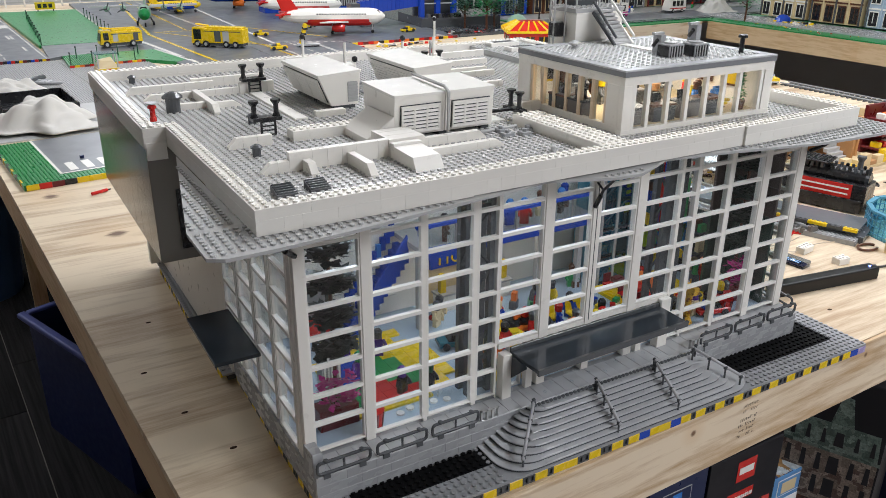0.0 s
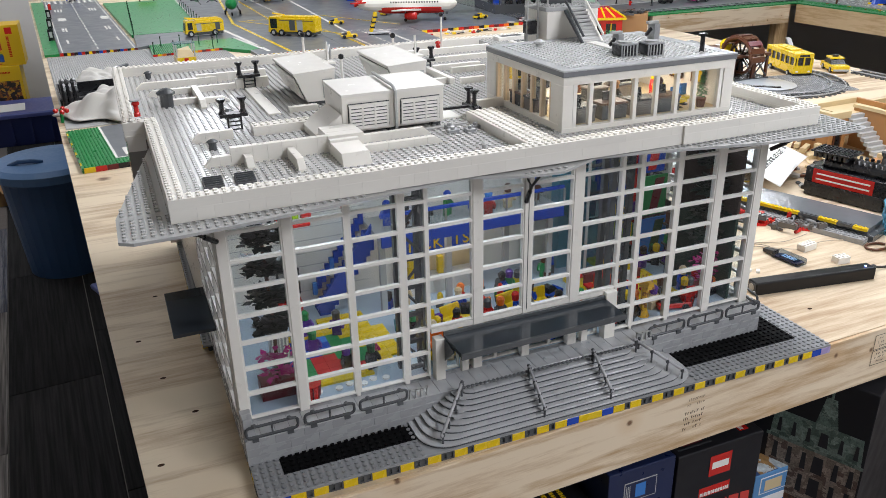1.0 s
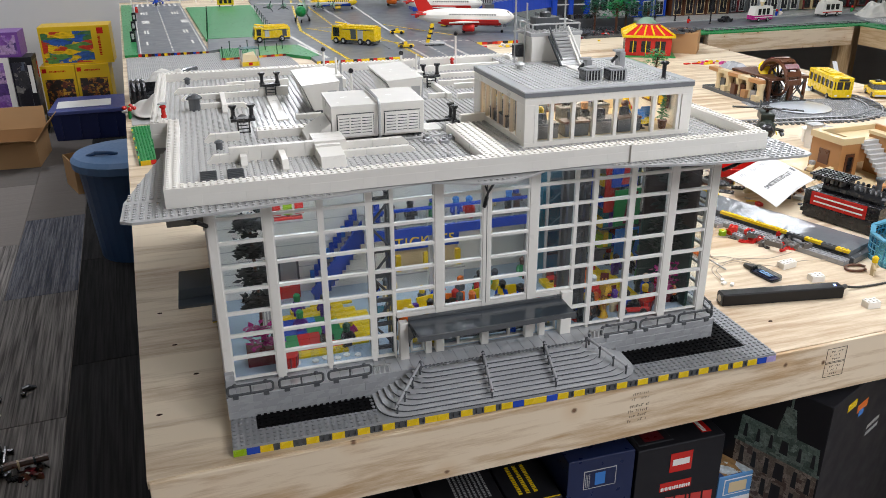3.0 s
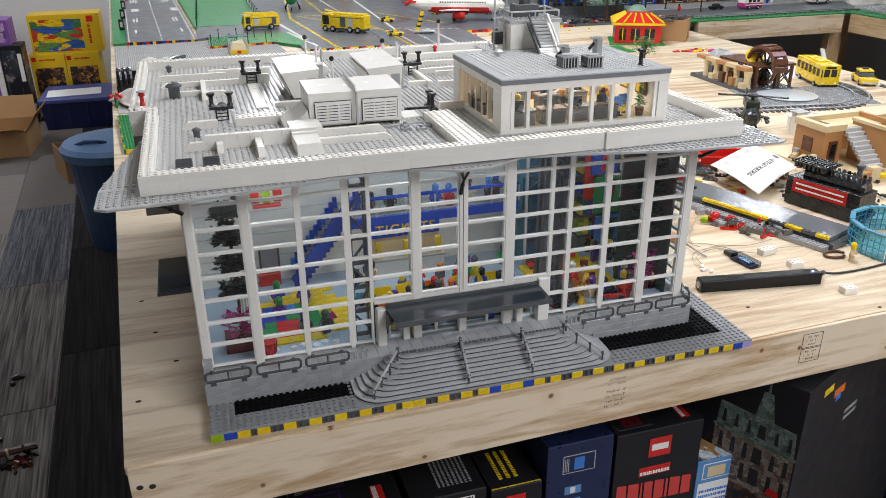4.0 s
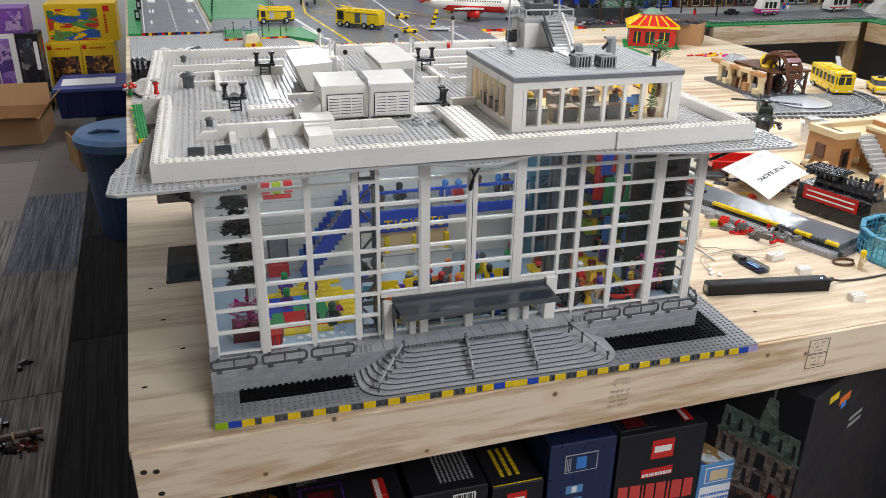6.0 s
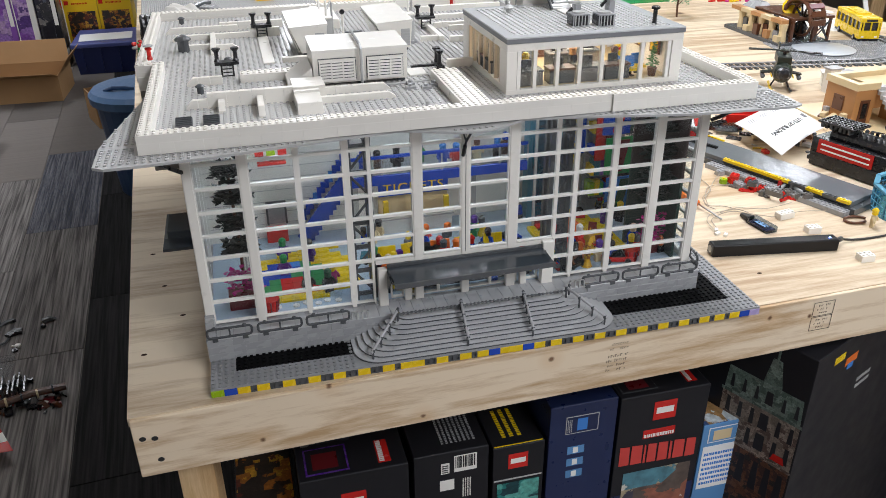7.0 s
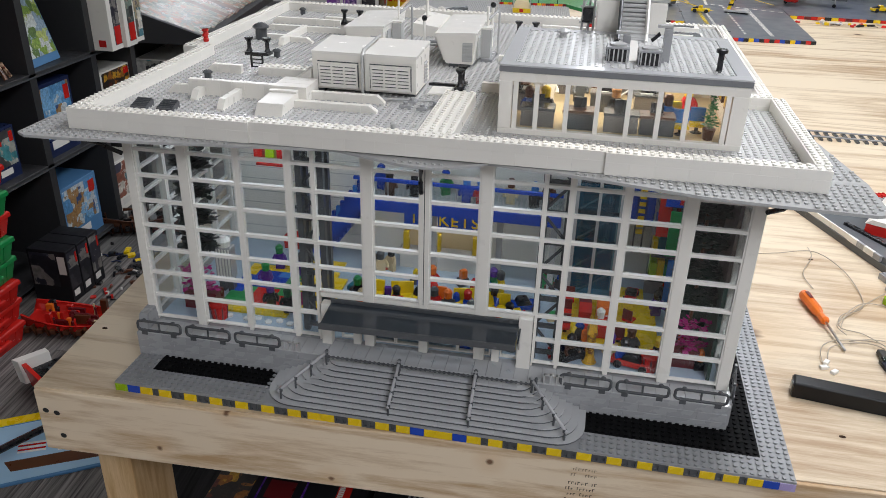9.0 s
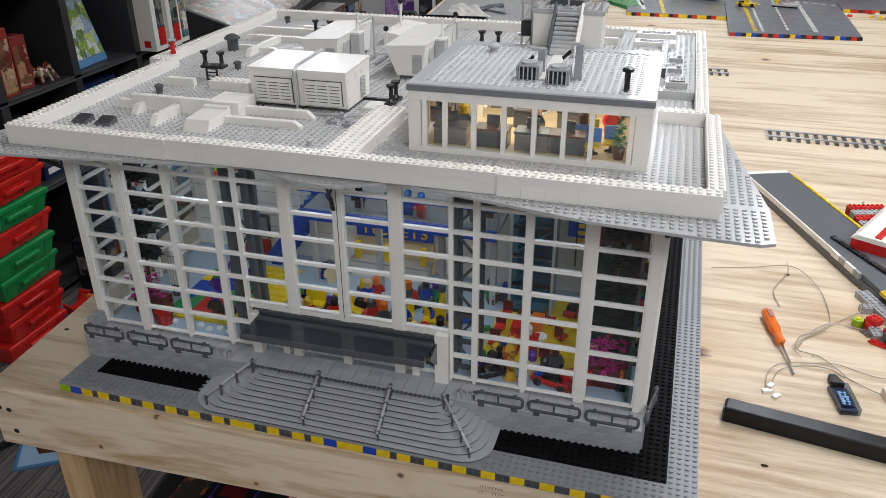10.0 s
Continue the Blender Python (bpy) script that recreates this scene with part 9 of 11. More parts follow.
# ======== the right half of the table: rails, mine, bus, helicopter ========
def rail_track(pts, label, sleeper=16.0):
    """Toy track: two rails on sleepers along a line."""
    e = thing("toy_rail_track", (0, 0, 0), label, "rail track", "rail tracks")
    line = smooth_line(pts, 8)
    L, R = [], []
    for i, p in enumerate(line):
        d = (line[min(i + 1, len(line) - 1)] - line[max(i - 1, 0)]).normalized()
        nrm = Vector((-d.y, d.x, 0))
        L.append(p + nrm * 21 + Vector((0, 0, 7))); R.append(p - nrm * 21 + Vector((0, 0, 7)))
    part("rail", Geo().tube(L, 2.4, 6), MGREY, e); part("rail", Geo().tube(R, 2.4, 6), MGREY, e)
    run = 0.0
    for i in range(len(line) - 1):
        seg = line[i + 1] - line[i]
        run += seg.length
        if run >= sleeper:
            run = 0.0
            g = Geo().cham(-4, -32, 0.2, 4, 32, 4.6, 0.4)
            part("sleeper", g, DGREY, e, at=tuple(line[i]), turn=math.degrees(math.atan2(seg.y, seg.x)))
    return e


rail_track([(x, 1256 - 0.02 * (x - 915), 0) for x in (918, 960, 1000, 1040, 1080, 1120, 1160, 1200, 1240, 1280)], "straight dark grey toy rail track on plywood")
rail_track([(640, 1795, 0), (680, 1798, 0), (720, 1801, 0), (760, 1804, 0), (800, 1807, 0), (854, 1810, 0)], "short length of grey toy rail track")
rail_track([(1300 + k * 30, 1225 - k * 5, 0) for k in range(20)] + [(1943, 1120, 0), (2040, 1150, 0), (2110, 1214, 0), (2150, 1290, 0), (2160, 1360, 0), (2140, 1420, 0)], "curved dark grey toy rail track on plywood")
rail_track([(2310, 640 + k * 40, 0) for k in range(18)], "grey toy rail track along the table edge")

bpl = thing("grey_base_plate", (1715, 1180, 0), "dark grey studded base plate on plywood", "base plate", turn=-10)
part("plate", Geo().cham(0, 0, 0.2, 384, 256, 3.2, 0.3), MGREY, bpl)
part("studs", studs(0, 0, 384, 256, 3.2, 6), MGREY, bpl, kind="stuff")
solo("clear_dish", Geo().lathe(0, 0, [(90, 0), (95, 3), (60, 5), (20, 6)], 28), plastic("pale_dish", (0.50, 0.53, 0.56), 0.12), (1880, 1290, 5.0), "pale grey shallow round dish on a base plate", "dish", smooth=False)

mine = thing("mine_model", (1768, 1362, 0), "tan and brown toy mine model with water wheels", "model building", turn=89)
part("base", Geo().cham(0, -190, 0.2, 320, 0, 12, 0.5), DGREY, mine)
for k in range(5):
    x = 30 + k * 58
    part("arch_pier", Geo().lathe(x, -28, [(14, 12), (13, 20), (11, 44), (14, 62), (14, 68)], 8), TAN, mine)
    part("arch_top", Geo().prism([(x - 6, -40), (x + 52, -40), (x + 52, -14), (x - 6, -14)], 68.2, 80), TAN if k % 2 else NOUGAT, mine)
part("deck", Geo().cham(10, -150, 80.2, 230, -50, 86, 0.5), BROWN, mine)
for x, y in ((16, -146), (16, -58), (90, -150), (150, -148), (222, -140), (222, -60)):
    part("post", Geo().cham(x, y, 12.2, x + 9, y + 9, 80, 0.4), BROWN, mine)
for (x0, y0, x1, y1) in ((20, -150, 94, -150), (94, -150, 20, -150)):
    part("cross_brace", Geo().tube([(x0, y0, 18), (x1, y1, 76)], 2.2, 6), BROWN, mine)


def mill_wheel(parent, x, y, z, r, m):
    w = part("wheel_rim", Geo().tube([(x + r * math.cos(a * math.pi / 12), y, z + r * math.sin(a * math.pi / 12)) for a in range(25)], 5.0, 6), m, parent)
    for k in range(10):
        a = k * math.pi / 5
        part("paddle", Geo().tube([(x + 8 * math.cos(a), y, z + 8 * math.sin(a)), (x + (r + 8) * math.cos(a), y, z + (r + 8) * math.sin(a))], 3.4, 5), BLACK, w)


mill_wheel(mine, 40, -100, 78, 52, BROWN)
mill_wheel(mine, 90, -38, 52, 26, DGREY)
part("arch_rib", Geo().tube([(40 + 70 * math.cos(a * math.pi / 10), -125, 80 + 62 * math.sin(a * math.pi / 10)) for a in range(11)], 7, 6), BROWN, mine)
part("arch_rib", Geo().tube([(40 + 70 * math.cos(a * math.pi / 10), -78, 80 + 62 * math.sin(a * math.pi / 10)) for a in range(11)], 7, 6), BROWN, mine)
for k in range(9):
    a = k * math.pi / 8
    part("arch_plank", Geo().cham(-9, -128, -4, 9, -75, 4, 0.5).moved(Matrix.Translation((40 + 74 * math.cos(a), 0, 80 + 66 * math.sin(a))) @ Matrix.Rotation(math.pi / 2 - a, 4, "Y")), BROWN if k % 3 else DRED, mine)
part("yellow_disc", Geo().lathe(0, 0, [(34, 0), (34, 4), (8, 16)], 16).moved(Matrix.Translation((110, -104, 96)) @ Matrix.Rotation(-0.9, 4, "Y")), YELLOW, mine)
for k in range(4):
    x = 52 + k * 58
    part("infill_wall", Geo().cham(x, -36, 12.2, x + 24, -24, 40 + 10 * (k % 2), 0.5), (MGREY, BROWN, TAN, DGREY)[k], mine)
    part("side_block", Geo().cham(x - 30, -20, 12.2, x - 6, -6, 30 + 8 * (k % 3), 0.5), (TAN, NOUGAT, BROWN, TAN)[k], mine)
part("rear_house", Geo().cham(230, -120, 12.2, 310, -60, 74, 0.6), TAN, mine); part("rear_roof", Geo().hexa([(224, -126, 74.2), (316, -126, 74.2), (316, -54, 74.2), (224, -54, 74.2)], [(240, -100, 96), (300, -100, 96), (300, -80, 96), (240, -80, 96)]), MGREY, mine)
for x in (4, 76):
    for y in (-184, -128):
        part("tower_post", Geo().cham(x, y, 12.2, x + 8, y + 8, 84, 0.4), BROWN, mine)
for x0, y0, x1, y1 in ((8, -184, 80, -184), (80, -184, 8, -184), (4, -180, 4, -124), (4, -124, 4, -180)):
    part("lattice", Geo().tube([(x0, y0, 16), (x1, y1, 80)], 2.4, 5), DGREY, mine)
part("tower_top", Geo().cham(0, -188, 84.2, 90, -116, 92, 0.5), BROWN, mine)
part("spoil_cart", Geo().cham(120, -186, 12.2, 168, -160, 36, 1.0), DGREY, mine); part("ladder", Geo().hexa([(100, -150, 12.2), (112, -150, 12.2), (112, -146, 12.2), (100, -146, 12.2)], [(140, -120, 80), (152, -120, 80), (152, -116, 80), (140, -116, 80)]), BLACK, mine)
loose("loose_bricks", 2080, 2110, 40, 14, 30, [RED, MAGENTA, RED, YELLOW, BLACK], 0.2, 61, 10, 40, "red loose bricks beside a cardboard tray")
for x, y, r in ((2150, 1620, 8), (2020, 1720, -12), (2240, 1880, 5)):
    pp = thing("paper_sheet", (x, y, 0.2), "white paper sheet lying on plywood", "paper sheet", "paper sheets", turn=r)
    part("page", Geo().hexa([(-70, -100, 0), (70, -100, 0), (70, 100, 0), (-70, 100, 0)], [(-70, -100, 0.5), (70, -100, 0.5), (70, 100, 2.5), (-70, 100, 0.5)]), PAPER, pp)


def bus(x, y, turn):
    e = thing("toy_bus", (x, y, 0), "yellow toy brick city bus with dark windows", "toy bus", turn=turn)
    L, W = 205, 66
    part("chassis", Geo().cham(2, 2, 5, L - 2, W - 2, 12, 0.5), BLACK, e)
    body = part("body", Geo().cham(0, 0, 12.2, L, W, 38, 0.8), YELLOW, e, bev=0.6)
    part("cabin", Geo().cham(3, 3, 38.2, L - 3, W - 3, 64, 0.5), BLACK, e, "dark glazing")
    part("roof", Geo().cham(0, 0, 64.2, L, W, 78, 1.2), YELLOW, e, bev=0.8)
    part("roof_hatch", Geo().cham(60, 12, 78.2, 150, W - 12, 83, 0.6), YELLOW, e)
    for k in range(7):
        for yy in (-0.4, W - 3.4):
            part("pillar", Geo().cham(k * 33, yy, 38.1, k * 33 + 5, yy + 3.8, 64.3, 0.3), YELLOW, e)
    for yy in (6, 30, 54):
        part("front_pillar", Geo().cham(-0.6, yy, 38.1, 3.4, yy + 4, 64.3, 0.3), YELLOW, e)
    part("front_sign", Geo().box(-1.2, 16, 67, -0.2, 50, 74), BLACK, e, "black route sign")
    for yy in (8, 50):
        part("headlight", Geo().box(-1.2, yy, 16, -0.2, yy + 8, 21), WHITE2, e)
    for xx in (36, 160):
        for yy in (1, W - 1):
            wheel_at(e, xx, yy, 10, 10, 8, BLACK, LGREY)
    for xx in (16, 88):
        part("side_door", Geo().box(xx, -0.8, 14, xx + 18, -0.1, 60), DGREY, e)
    return e


bus(2120, 1332, 72)
rel = thing("white_bracket", (2265, 1555, 0), "bent white plastic bracket on the table edge", "bracket", turn=60)
part("arm", Geo().hexa([(0, 0, 0), (16, 0, 0), (16, 14, 0), (0, 14, 0)], [(0, 0, 40), (16, 0, 40), (16, 14, 40), (0, 14, 40)]), LGREY, rel)
part("fin", Geo().hexa([(0, 0, 40.2), (16, 0, 40.2), (16, 14, 40.2), (0, 14, 40.2)], [(74, 0, 74), (96, 0, 74), (96, 14, 74), (74, 14, 74)]), LGREY, rel)


def taxi(x, y, turn):
    e = thing("toy_taxi", (x, y, 0), "yellow toy brick taxi with black wheels", "toy car", turn=turn)
    part("body", Geo().cham(0, 0, 8, 120, 56, 26, 1.0), YELLOW, e, bev=0.6)
    part("cabin", Geo().hexa([(32, 4, 26.2), (100, 4, 26.2), (100, 52, 26.2), (32, 52, 26.2)], [(46, 7, 42), (88, 7, 42), (88, 49, 42), (46, 49, 42)]), BLACK, e, "dark windows")
    part("roof", Geo().cham(44, 5, 42.2, 92, 51, 47, 0.8), YELLOW, e)
    part("roof_sign", Geo().cham(62, 20, 47.2, 72, 38, 54, 0.4), BLACK, e)
    part("bumper", Geo().cham(-4, 3, 9, -0.2, 53, 15, 0.4), LGREY, e)
    for xx in (24, 94):
        for yy in (2, 54):
            wheel_at(e, xx, yy, 10, 10, 8, BLACK, LGREY)


taxi(2266, 1308, 62)

OLIVE = plastic("dark_olive_plastic", (0.010, 0.017, 0.011), 0.35)
heli = thing("toy_helicopter", (1505, 990, 0), "dark olive toy helicopter with black rotor blades", "toy helicopter", turn=60)
part("cockpit", Geo().ball(-24, 0, 46, 31, 12, 8, (1.5, 0.85, 0.9)), OLIVE, heli)
part("windscreen", Geo().ball(-52, 0, 48, 23, 10, 7, (1.1, 0.85, 0.8)), BLACK, heli, "black windscreen")
part("engine", Geo().cham(-34, -18, 66, 36, 18, 88, 2), OLIVE, heli, bev=1)
part("tail_boom", Geo().tube([(10, 0, 52), (60, 0, 58), (110, 0, 64)], 7, 8), OLIVE, heli)
part("tail_fin", Geo().hexa([(98, -2, 60), (120, -2, 60), (120, 2, 60), (98, 2, 60)], [(112, -2, 92), (128, -2, 92), (128, 2, 92), (112, 2, 92)]), OLIVE, heli)
for s_ in (-1, 1):
    part("stub_wing", Geo().hexa([(-18, s_ * 20, 40), (8, s_ * 20, 40), (4, s_ * 52, 36), (-12, s_ * 52, 36)], [(-18, s_ * 20, 44), (8, s_ * 20, 44), (4, s_ * 52, 39), (-12, s_ * 52, 39)]), BLACK, heli)
    part("pod", Geo().lathe(0, 0, [(2, -22), (6, -16), (6, 14), (3, 18)], 10).moved(Matrix.Translation((-4, s_ * 46, 30)) @ Matrix.Rotation(math.pi / 2, 4, "Y")), DGREY, heli)
    part("side_stripe", Geo().cham(-50, s_ * 27 - 1, 36, 6, s_ * 27 + 1, 40, 0.3), YELLOW, heli)
part("mast", Geo().lathe(-10, 0, [(5, 82), (5, 96), (14, 97), (14, 102)], 10), BLACK, heli)
for a in (-95, 85):
    ca, sa = math.cos(math.radians(a)), math.sin(math.radians(a))
    part("rotor_blade", Geo().hexa([(12, -6, 99), (92, -8, 97), (92, 8, 97), (12, 6, 99)], [(12, -6, 101), (92, -8, 99), (92, 8, 99), (12, 6, 101)]).moved(Matrix.Translation((-10, 0, 0)) @ Matrix.Rotation(math.radians(a), 4, "Z")), BLACK, heli)
for s_ in (-1, 1):
    part("skid", Geo().tube([(-70, s_ * 24, 8), (-60, s_ * 24, 3), (30, s_ * 24, 3)], 3, 6), YELLOW if s_ > 0 else BLACK, heli)
    part("skid_strut", Geo().tube([(-20, s_ * 24, 3), (-20, s_ * 12, 30)], 2.5, 6), BLACK, heli)
for k, (x, y, m_, h) in enumerate(((1600, 905, WHITE, 62), (1640, 900, TBLUE, 30), (1668, 930, PALEBLUE, 40), (1630, 960, WHITE, 34), (1690, 890, BLUE, 26))):
    e = thing("small_model", (x, y, 0), "small white and blue toy brick model on plywood", "toy model", "small models", turn=20 * k)
    part("core", Geo().cham(-16, -12, 0.2, 16, 12, h, 0.6), m_, e); part("cap", Geo().cham(-20, -16, h + 0.2, 20, 16, h + 5, 0.5), WHITE if k % 2 else LGREY, e)
    part("front_piece", Geo().cham(-10, -15, 4, 10, -12.2, h * 0.7, 0.4), RED if k == 4 else DGREY, e)

# ======== red hut, cardboard tray and small tree ========
hut = thing("red_hut_model", (1835, 2375, 0), "red toy restaurant with yellow striped red roof", "model building", turn=-26)
part("base", Geo().cham(-20, -20, 0.2, 220, 190, 5, 0.5), GREEN, hut)
part("wall", Geo().cham(0, 0, 5.2, 200, 160, 84, 0.8), RED, hut, bev=0.5)
part("eave", Geo().cham(-14, -14, 84.2, 214, 174, 94, 0.8), YELLOW, hut)
part("roof", Geo().hexa([(-12, -12, 94.2), (212, -12, 94.2), (212, 172, 94.2), (-12, 172, 94.2)], [(46, 42, 128), (154, 42, 128), (154, 118, 128), (46, 118, 128)]), RED, hut)
for k in range(6):
    f = k / 5
    part("roof_rib", Geo().tube([(-8 + f * 216, -13, 96), (48 + f * 104, 41, 130)], 4, 5), YELLOW, hut)
    part("roof_rib", Geo().tube([(-13, -8 + f * 176, 96), (45, 44 + f * 72, 130)], 4, 5), YELLOW, hut)
for x, w in ((20, 30), (70, 40), (130, 44)):
    part("window", Geo().box(x, -1.2, 20, x + w, -0.2, 68), BLACK, hut); part("window_post", Geo().box(x + w / 2 - 2, -2.2, 18, x + w / 2 + 2, -1.3, 70), YELLOW, hut)
for yy in (24, 90):
    part("window", Geo().box(-1.2, yy, 20, -0.2, yy + 44, 68), BLACK, hut)
ct = thing("cardboard_tray", (2020, 2440, 0), "open kraft cardboard tray with black pieces on top", "cardboard tray", turn=-38)
for a, b, c, d in ((0, 0, 190, 3), (0, 147, 190, 150), (0, 3.2, 3, 146.8), (187, 3.2, 190, 146.8)):
    part("side", Geo().box(a, b, 0.2, c, d, 92), CARD, ct)
part("bottom", Geo().box(3.2, 3.2, 0.2, 186.8, 146.8, 3), CARD, ct)
part("filling", Geo().cham(4, 4, 3.2, 186, 146, 86, 2), CARD, ct)
loose("loose_bricks", 2130, 2430, 46, 30, 40, [BLACK, BLACK, DGREY, BROWN], 88, 62, 16, 70, "black pieces heaped in a cardboard tray")


def toy_tree(x, y, h, r, seed, m=None, z=0.0, n=420):
    e = thing("toy_tree", (x, y, z), "leafy green toy tree with a dark trunk", "toy tree", "toy trees", turn=seed * 37)
    part("trunk", Geo().tube([(0, 0, 0), (2, 1, h * 0.35), (-1, 2, h * 0.75)], max(3.0, h * 0.035), 7), BROWN, e)
    for k in range(4):
        a = k * 1.6 + seed
        part("branch", Geo().tube([(0, 1, h * (0.4 + 0.08 * k)), (r * 0.5 * math.cos(a), r * 0.5 * math.sin(a), h * (0.55 + 0.08 * k))], max(1.6, h * 0.014), 5), BROWN, e)
    g = Geo()
    for k in range(5):
        a = k * 2.4 + seed
        leaf_mass(g, r * 0.5 * math.cos(a), r * 0.5 * math.sin(a), h * (0.56 + 0.08 * k), r * 0.62, r * 0.62, r * 0.42, n // 5, max(10.0, r * 0.2), seed * 10 + k)
    part("crown", g, m or DGREEN, e)


toy_tree(1700, 1885, 112, 46, 4, GREEN)
solo("green_patch", Geo().cham(1640, 2170, 0.2, 1830, 2330, 3.4, 0.3), GREEN, (0, 0, 0), "green toy base plate under a hut", "base plate")


def cloth_heap(cx, cy, z, rx, ry, h, seed, label):
    """Crumpled cloth: a heaped sheet with deep folds, lying on its support."""
    g = Geo(); N = 34; ph = random.Random(seed)
    pk = [(ph.uniform(-0.5, 0.5), ph.uniform(-0.5, 0.5), ph.uniform(0.16, 0.34), ph.uniform(0.5, 1.1)) for _ in range(11)]
    for i in range(N + 1):
        for j in range(N + 1):
            u, v = 2 * i / N - 1, 2 * j / N - 1
            rr = min(1.0, math.hypot(u, v))
            a = math.atan2(v, u)
            edge = 1 + 0.16 * math.sin(3 * a + seed) + 0.08 * math.sin(7 * a)
            zz = sum(q * math.exp(-((u - p) ** 2 + (v - w) ** 2) / (s * s)) for p, w, s, q in pk) * 0.5
            zz += 0.42 + 0.34 * abs(math.sin(5 * u + 3 * v + 2 * math.sin(4 * v + seed))) + 0.22 * abs(math.sin(11 * v - 6 * u + seed + 2 * math.sin(3 * u)))
            zz *= max(0.0, 1 - rr ** 4)
            g.v.append((rx * u * edge * (1 - 0.25 * abs(v)), ry * v * edge * (1 - 0.25 * abs(u)), 1 + h * zz))
    for i in range(N):
        for j in range(N):
            a = i * (N + 1) + j
            g.f.append((a, a + N + 1, a + N + 2, a + 1))
    ob = solo("cloth", g, CLOTH, (cx, cy, z), label, "cloth", "crumpled cloths", smooth=True)
    md = ob.modifiers.new("thickness", "SOLIDIFY"); md.thickness = 0.003
    return ob


# ======== the back left of the table: road plate, cloth, bin, light plates ========
rp_ = thing("road_plate", (-160, 1303, 0), "green studded road plate with grey road and crossing", "road plate", turn=6)
part("bed", Geo().cham(0, 0, 0.2, 384, 384, 12.6, 0.4), GREEN, rp_)
part("road", Geo().cham(78, 42, 12.7, 384, 384, 13.6, 0.3), TARMAC, rp_)
part("studs", studs(0, 0, 384, 384, 12.6, 6, keep=lambda x, y: x < 78 or y < 42), GREEN, rp_, kind="stuff")
part("kerb_line", Geo().box(78, 42, 13.7, 84, 384, 14.2), WHITE2, rp_); part("kerb_line", Geo().box(84, 42, 13.7, 384, 47, 14.2), WHITE2, rp_)
for k in range(6):
    part("crossing_bar", Geo().box(104 + k * 36, 60, 13.7, 122 + k * 36, 128, 14.3), WHITE2, rp_)
for k in range(15):
    part("edge_brick", Geo().cham(k * 25.6, -4.2, 0.2, k * 25.6 + 25.2, -0.2, 12.4, 0.3), (YELLOW, RED, DRED, BLACK, YELLOW, YELLOW)[k % 6], rp_)
    part("edge_brick", Geo().cham(-4.2, k * 25.6, 0.2, -0.2, k * 25.6 + 25.2, 12.4, 0.3), (GREEN, YELLOW, GREEN, BLACK)[k % 4], rp_)
part("stray_stud", Geo().lathe(150, 150, [(5, 13.7), (5, 20)], 10), NAVYCARD, rp_)
knife = thing("red_pen", (-44, 1203, 0), "small red pen lying on plywood", "pen", turn=25)
part("barrel", Geo().tube([(0, 0, 4), (36, 0, 4)], 3.6, 8), RED, knife); part("tip", Geo().tube([(36, 0, 4), (44, 0, 3.4)], 1.8, 6), BLACK, knife)
flower = thing("red_flower_pieces", (-215, 1850, 0), "red toy flower pieces on a green stem", "toy flower")
part("stem", Geo().lathe(0, 0, [(5, 0), (4, 40)], 8), GREEN, flower)
for k in range(5):
    part("petal", Geo().ball(16 * math.cos(k * 1.25), 16 * math.sin(k * 1.25), 34 + 4 * (k % 2), 7, 8, 5), RED, flower)
lg = thing("light_grey_base_plates", (-205, 1750, 0), "light grey studded base plates in a row", "base plate", turn=4)
for k, (a, b, c, d) in enumerate(((0, 0, 384, 384), (0, 386, 384, 770), (0, 772, 384, 1290), (386, 386, 690, 770), (386, 772, 690, 1290))):
    q = part("plate", Geo().cham(a, b, 0.2, c, d, 3.4, 0.3), LGREY, lg)
    if k != 0:
        part("studs", studs(a, b, c, d, 3.4, 5), LGREY, q, kind="stuff")
bn = thing("black_tray", (-218, 1985, 3.5), "black plastic tray with a coiled handle", "tray", turn=4)
for a, b, c, d in ((0, 0, 260, 5), (0, 255, 260, 260), (0, 5.2, 5, 254.8), (255, 5.2, 260, 254.8)):
    part("side", Geo().box(a, b, 0.2, c, d, 36), BLACK, bn)
part("bottom", Geo().box(5.2, 5.2, 0.2, 254.8, 254.8, 4), BLACK, bn)
for k in range(9):
    part("rib", Geo().box(14 + k * 26, -2, 6, 20 + k * 26, -0.1, 33), DGREY, bn)
for q in range(3):
    part("coil", Geo().tube([(14 + q * 16, -8 + 38 * math.cos(a * math.pi / 10), 52 + 38 * math.sin(a * math.pi / 10)) for a in range(21)], 9, 7), BLACK, bn)
cloth_heap(-65, 1880, 14, 150, 130, 38, 5, "crumpled off-white cotton cloth heaped on a road plate")
cloth_heap(-110, 2420, 5, 95, 70, 26, 8, "flat crumpled grey cloth on base plates")
drone = thing("grey_plane_model", (-40, 2560, 5), "grey flat toy aircraft pieces on base plates", "toy plane", turn=-30)
part("wing", Geo().hexa([(-110, -16, 4), (110, -16, 4), (60, 26, 4), (-60, 26, 4)], [(-110, -16, 9), (110, -16, 9), (60, 26, 12), (-60, 26, 12)]), MGREY, drone)
part("body", Geo().tube([(0, -70, 10), (0, 0, 14), (0, 80, 10)], 10, 8), DGREY, drone)

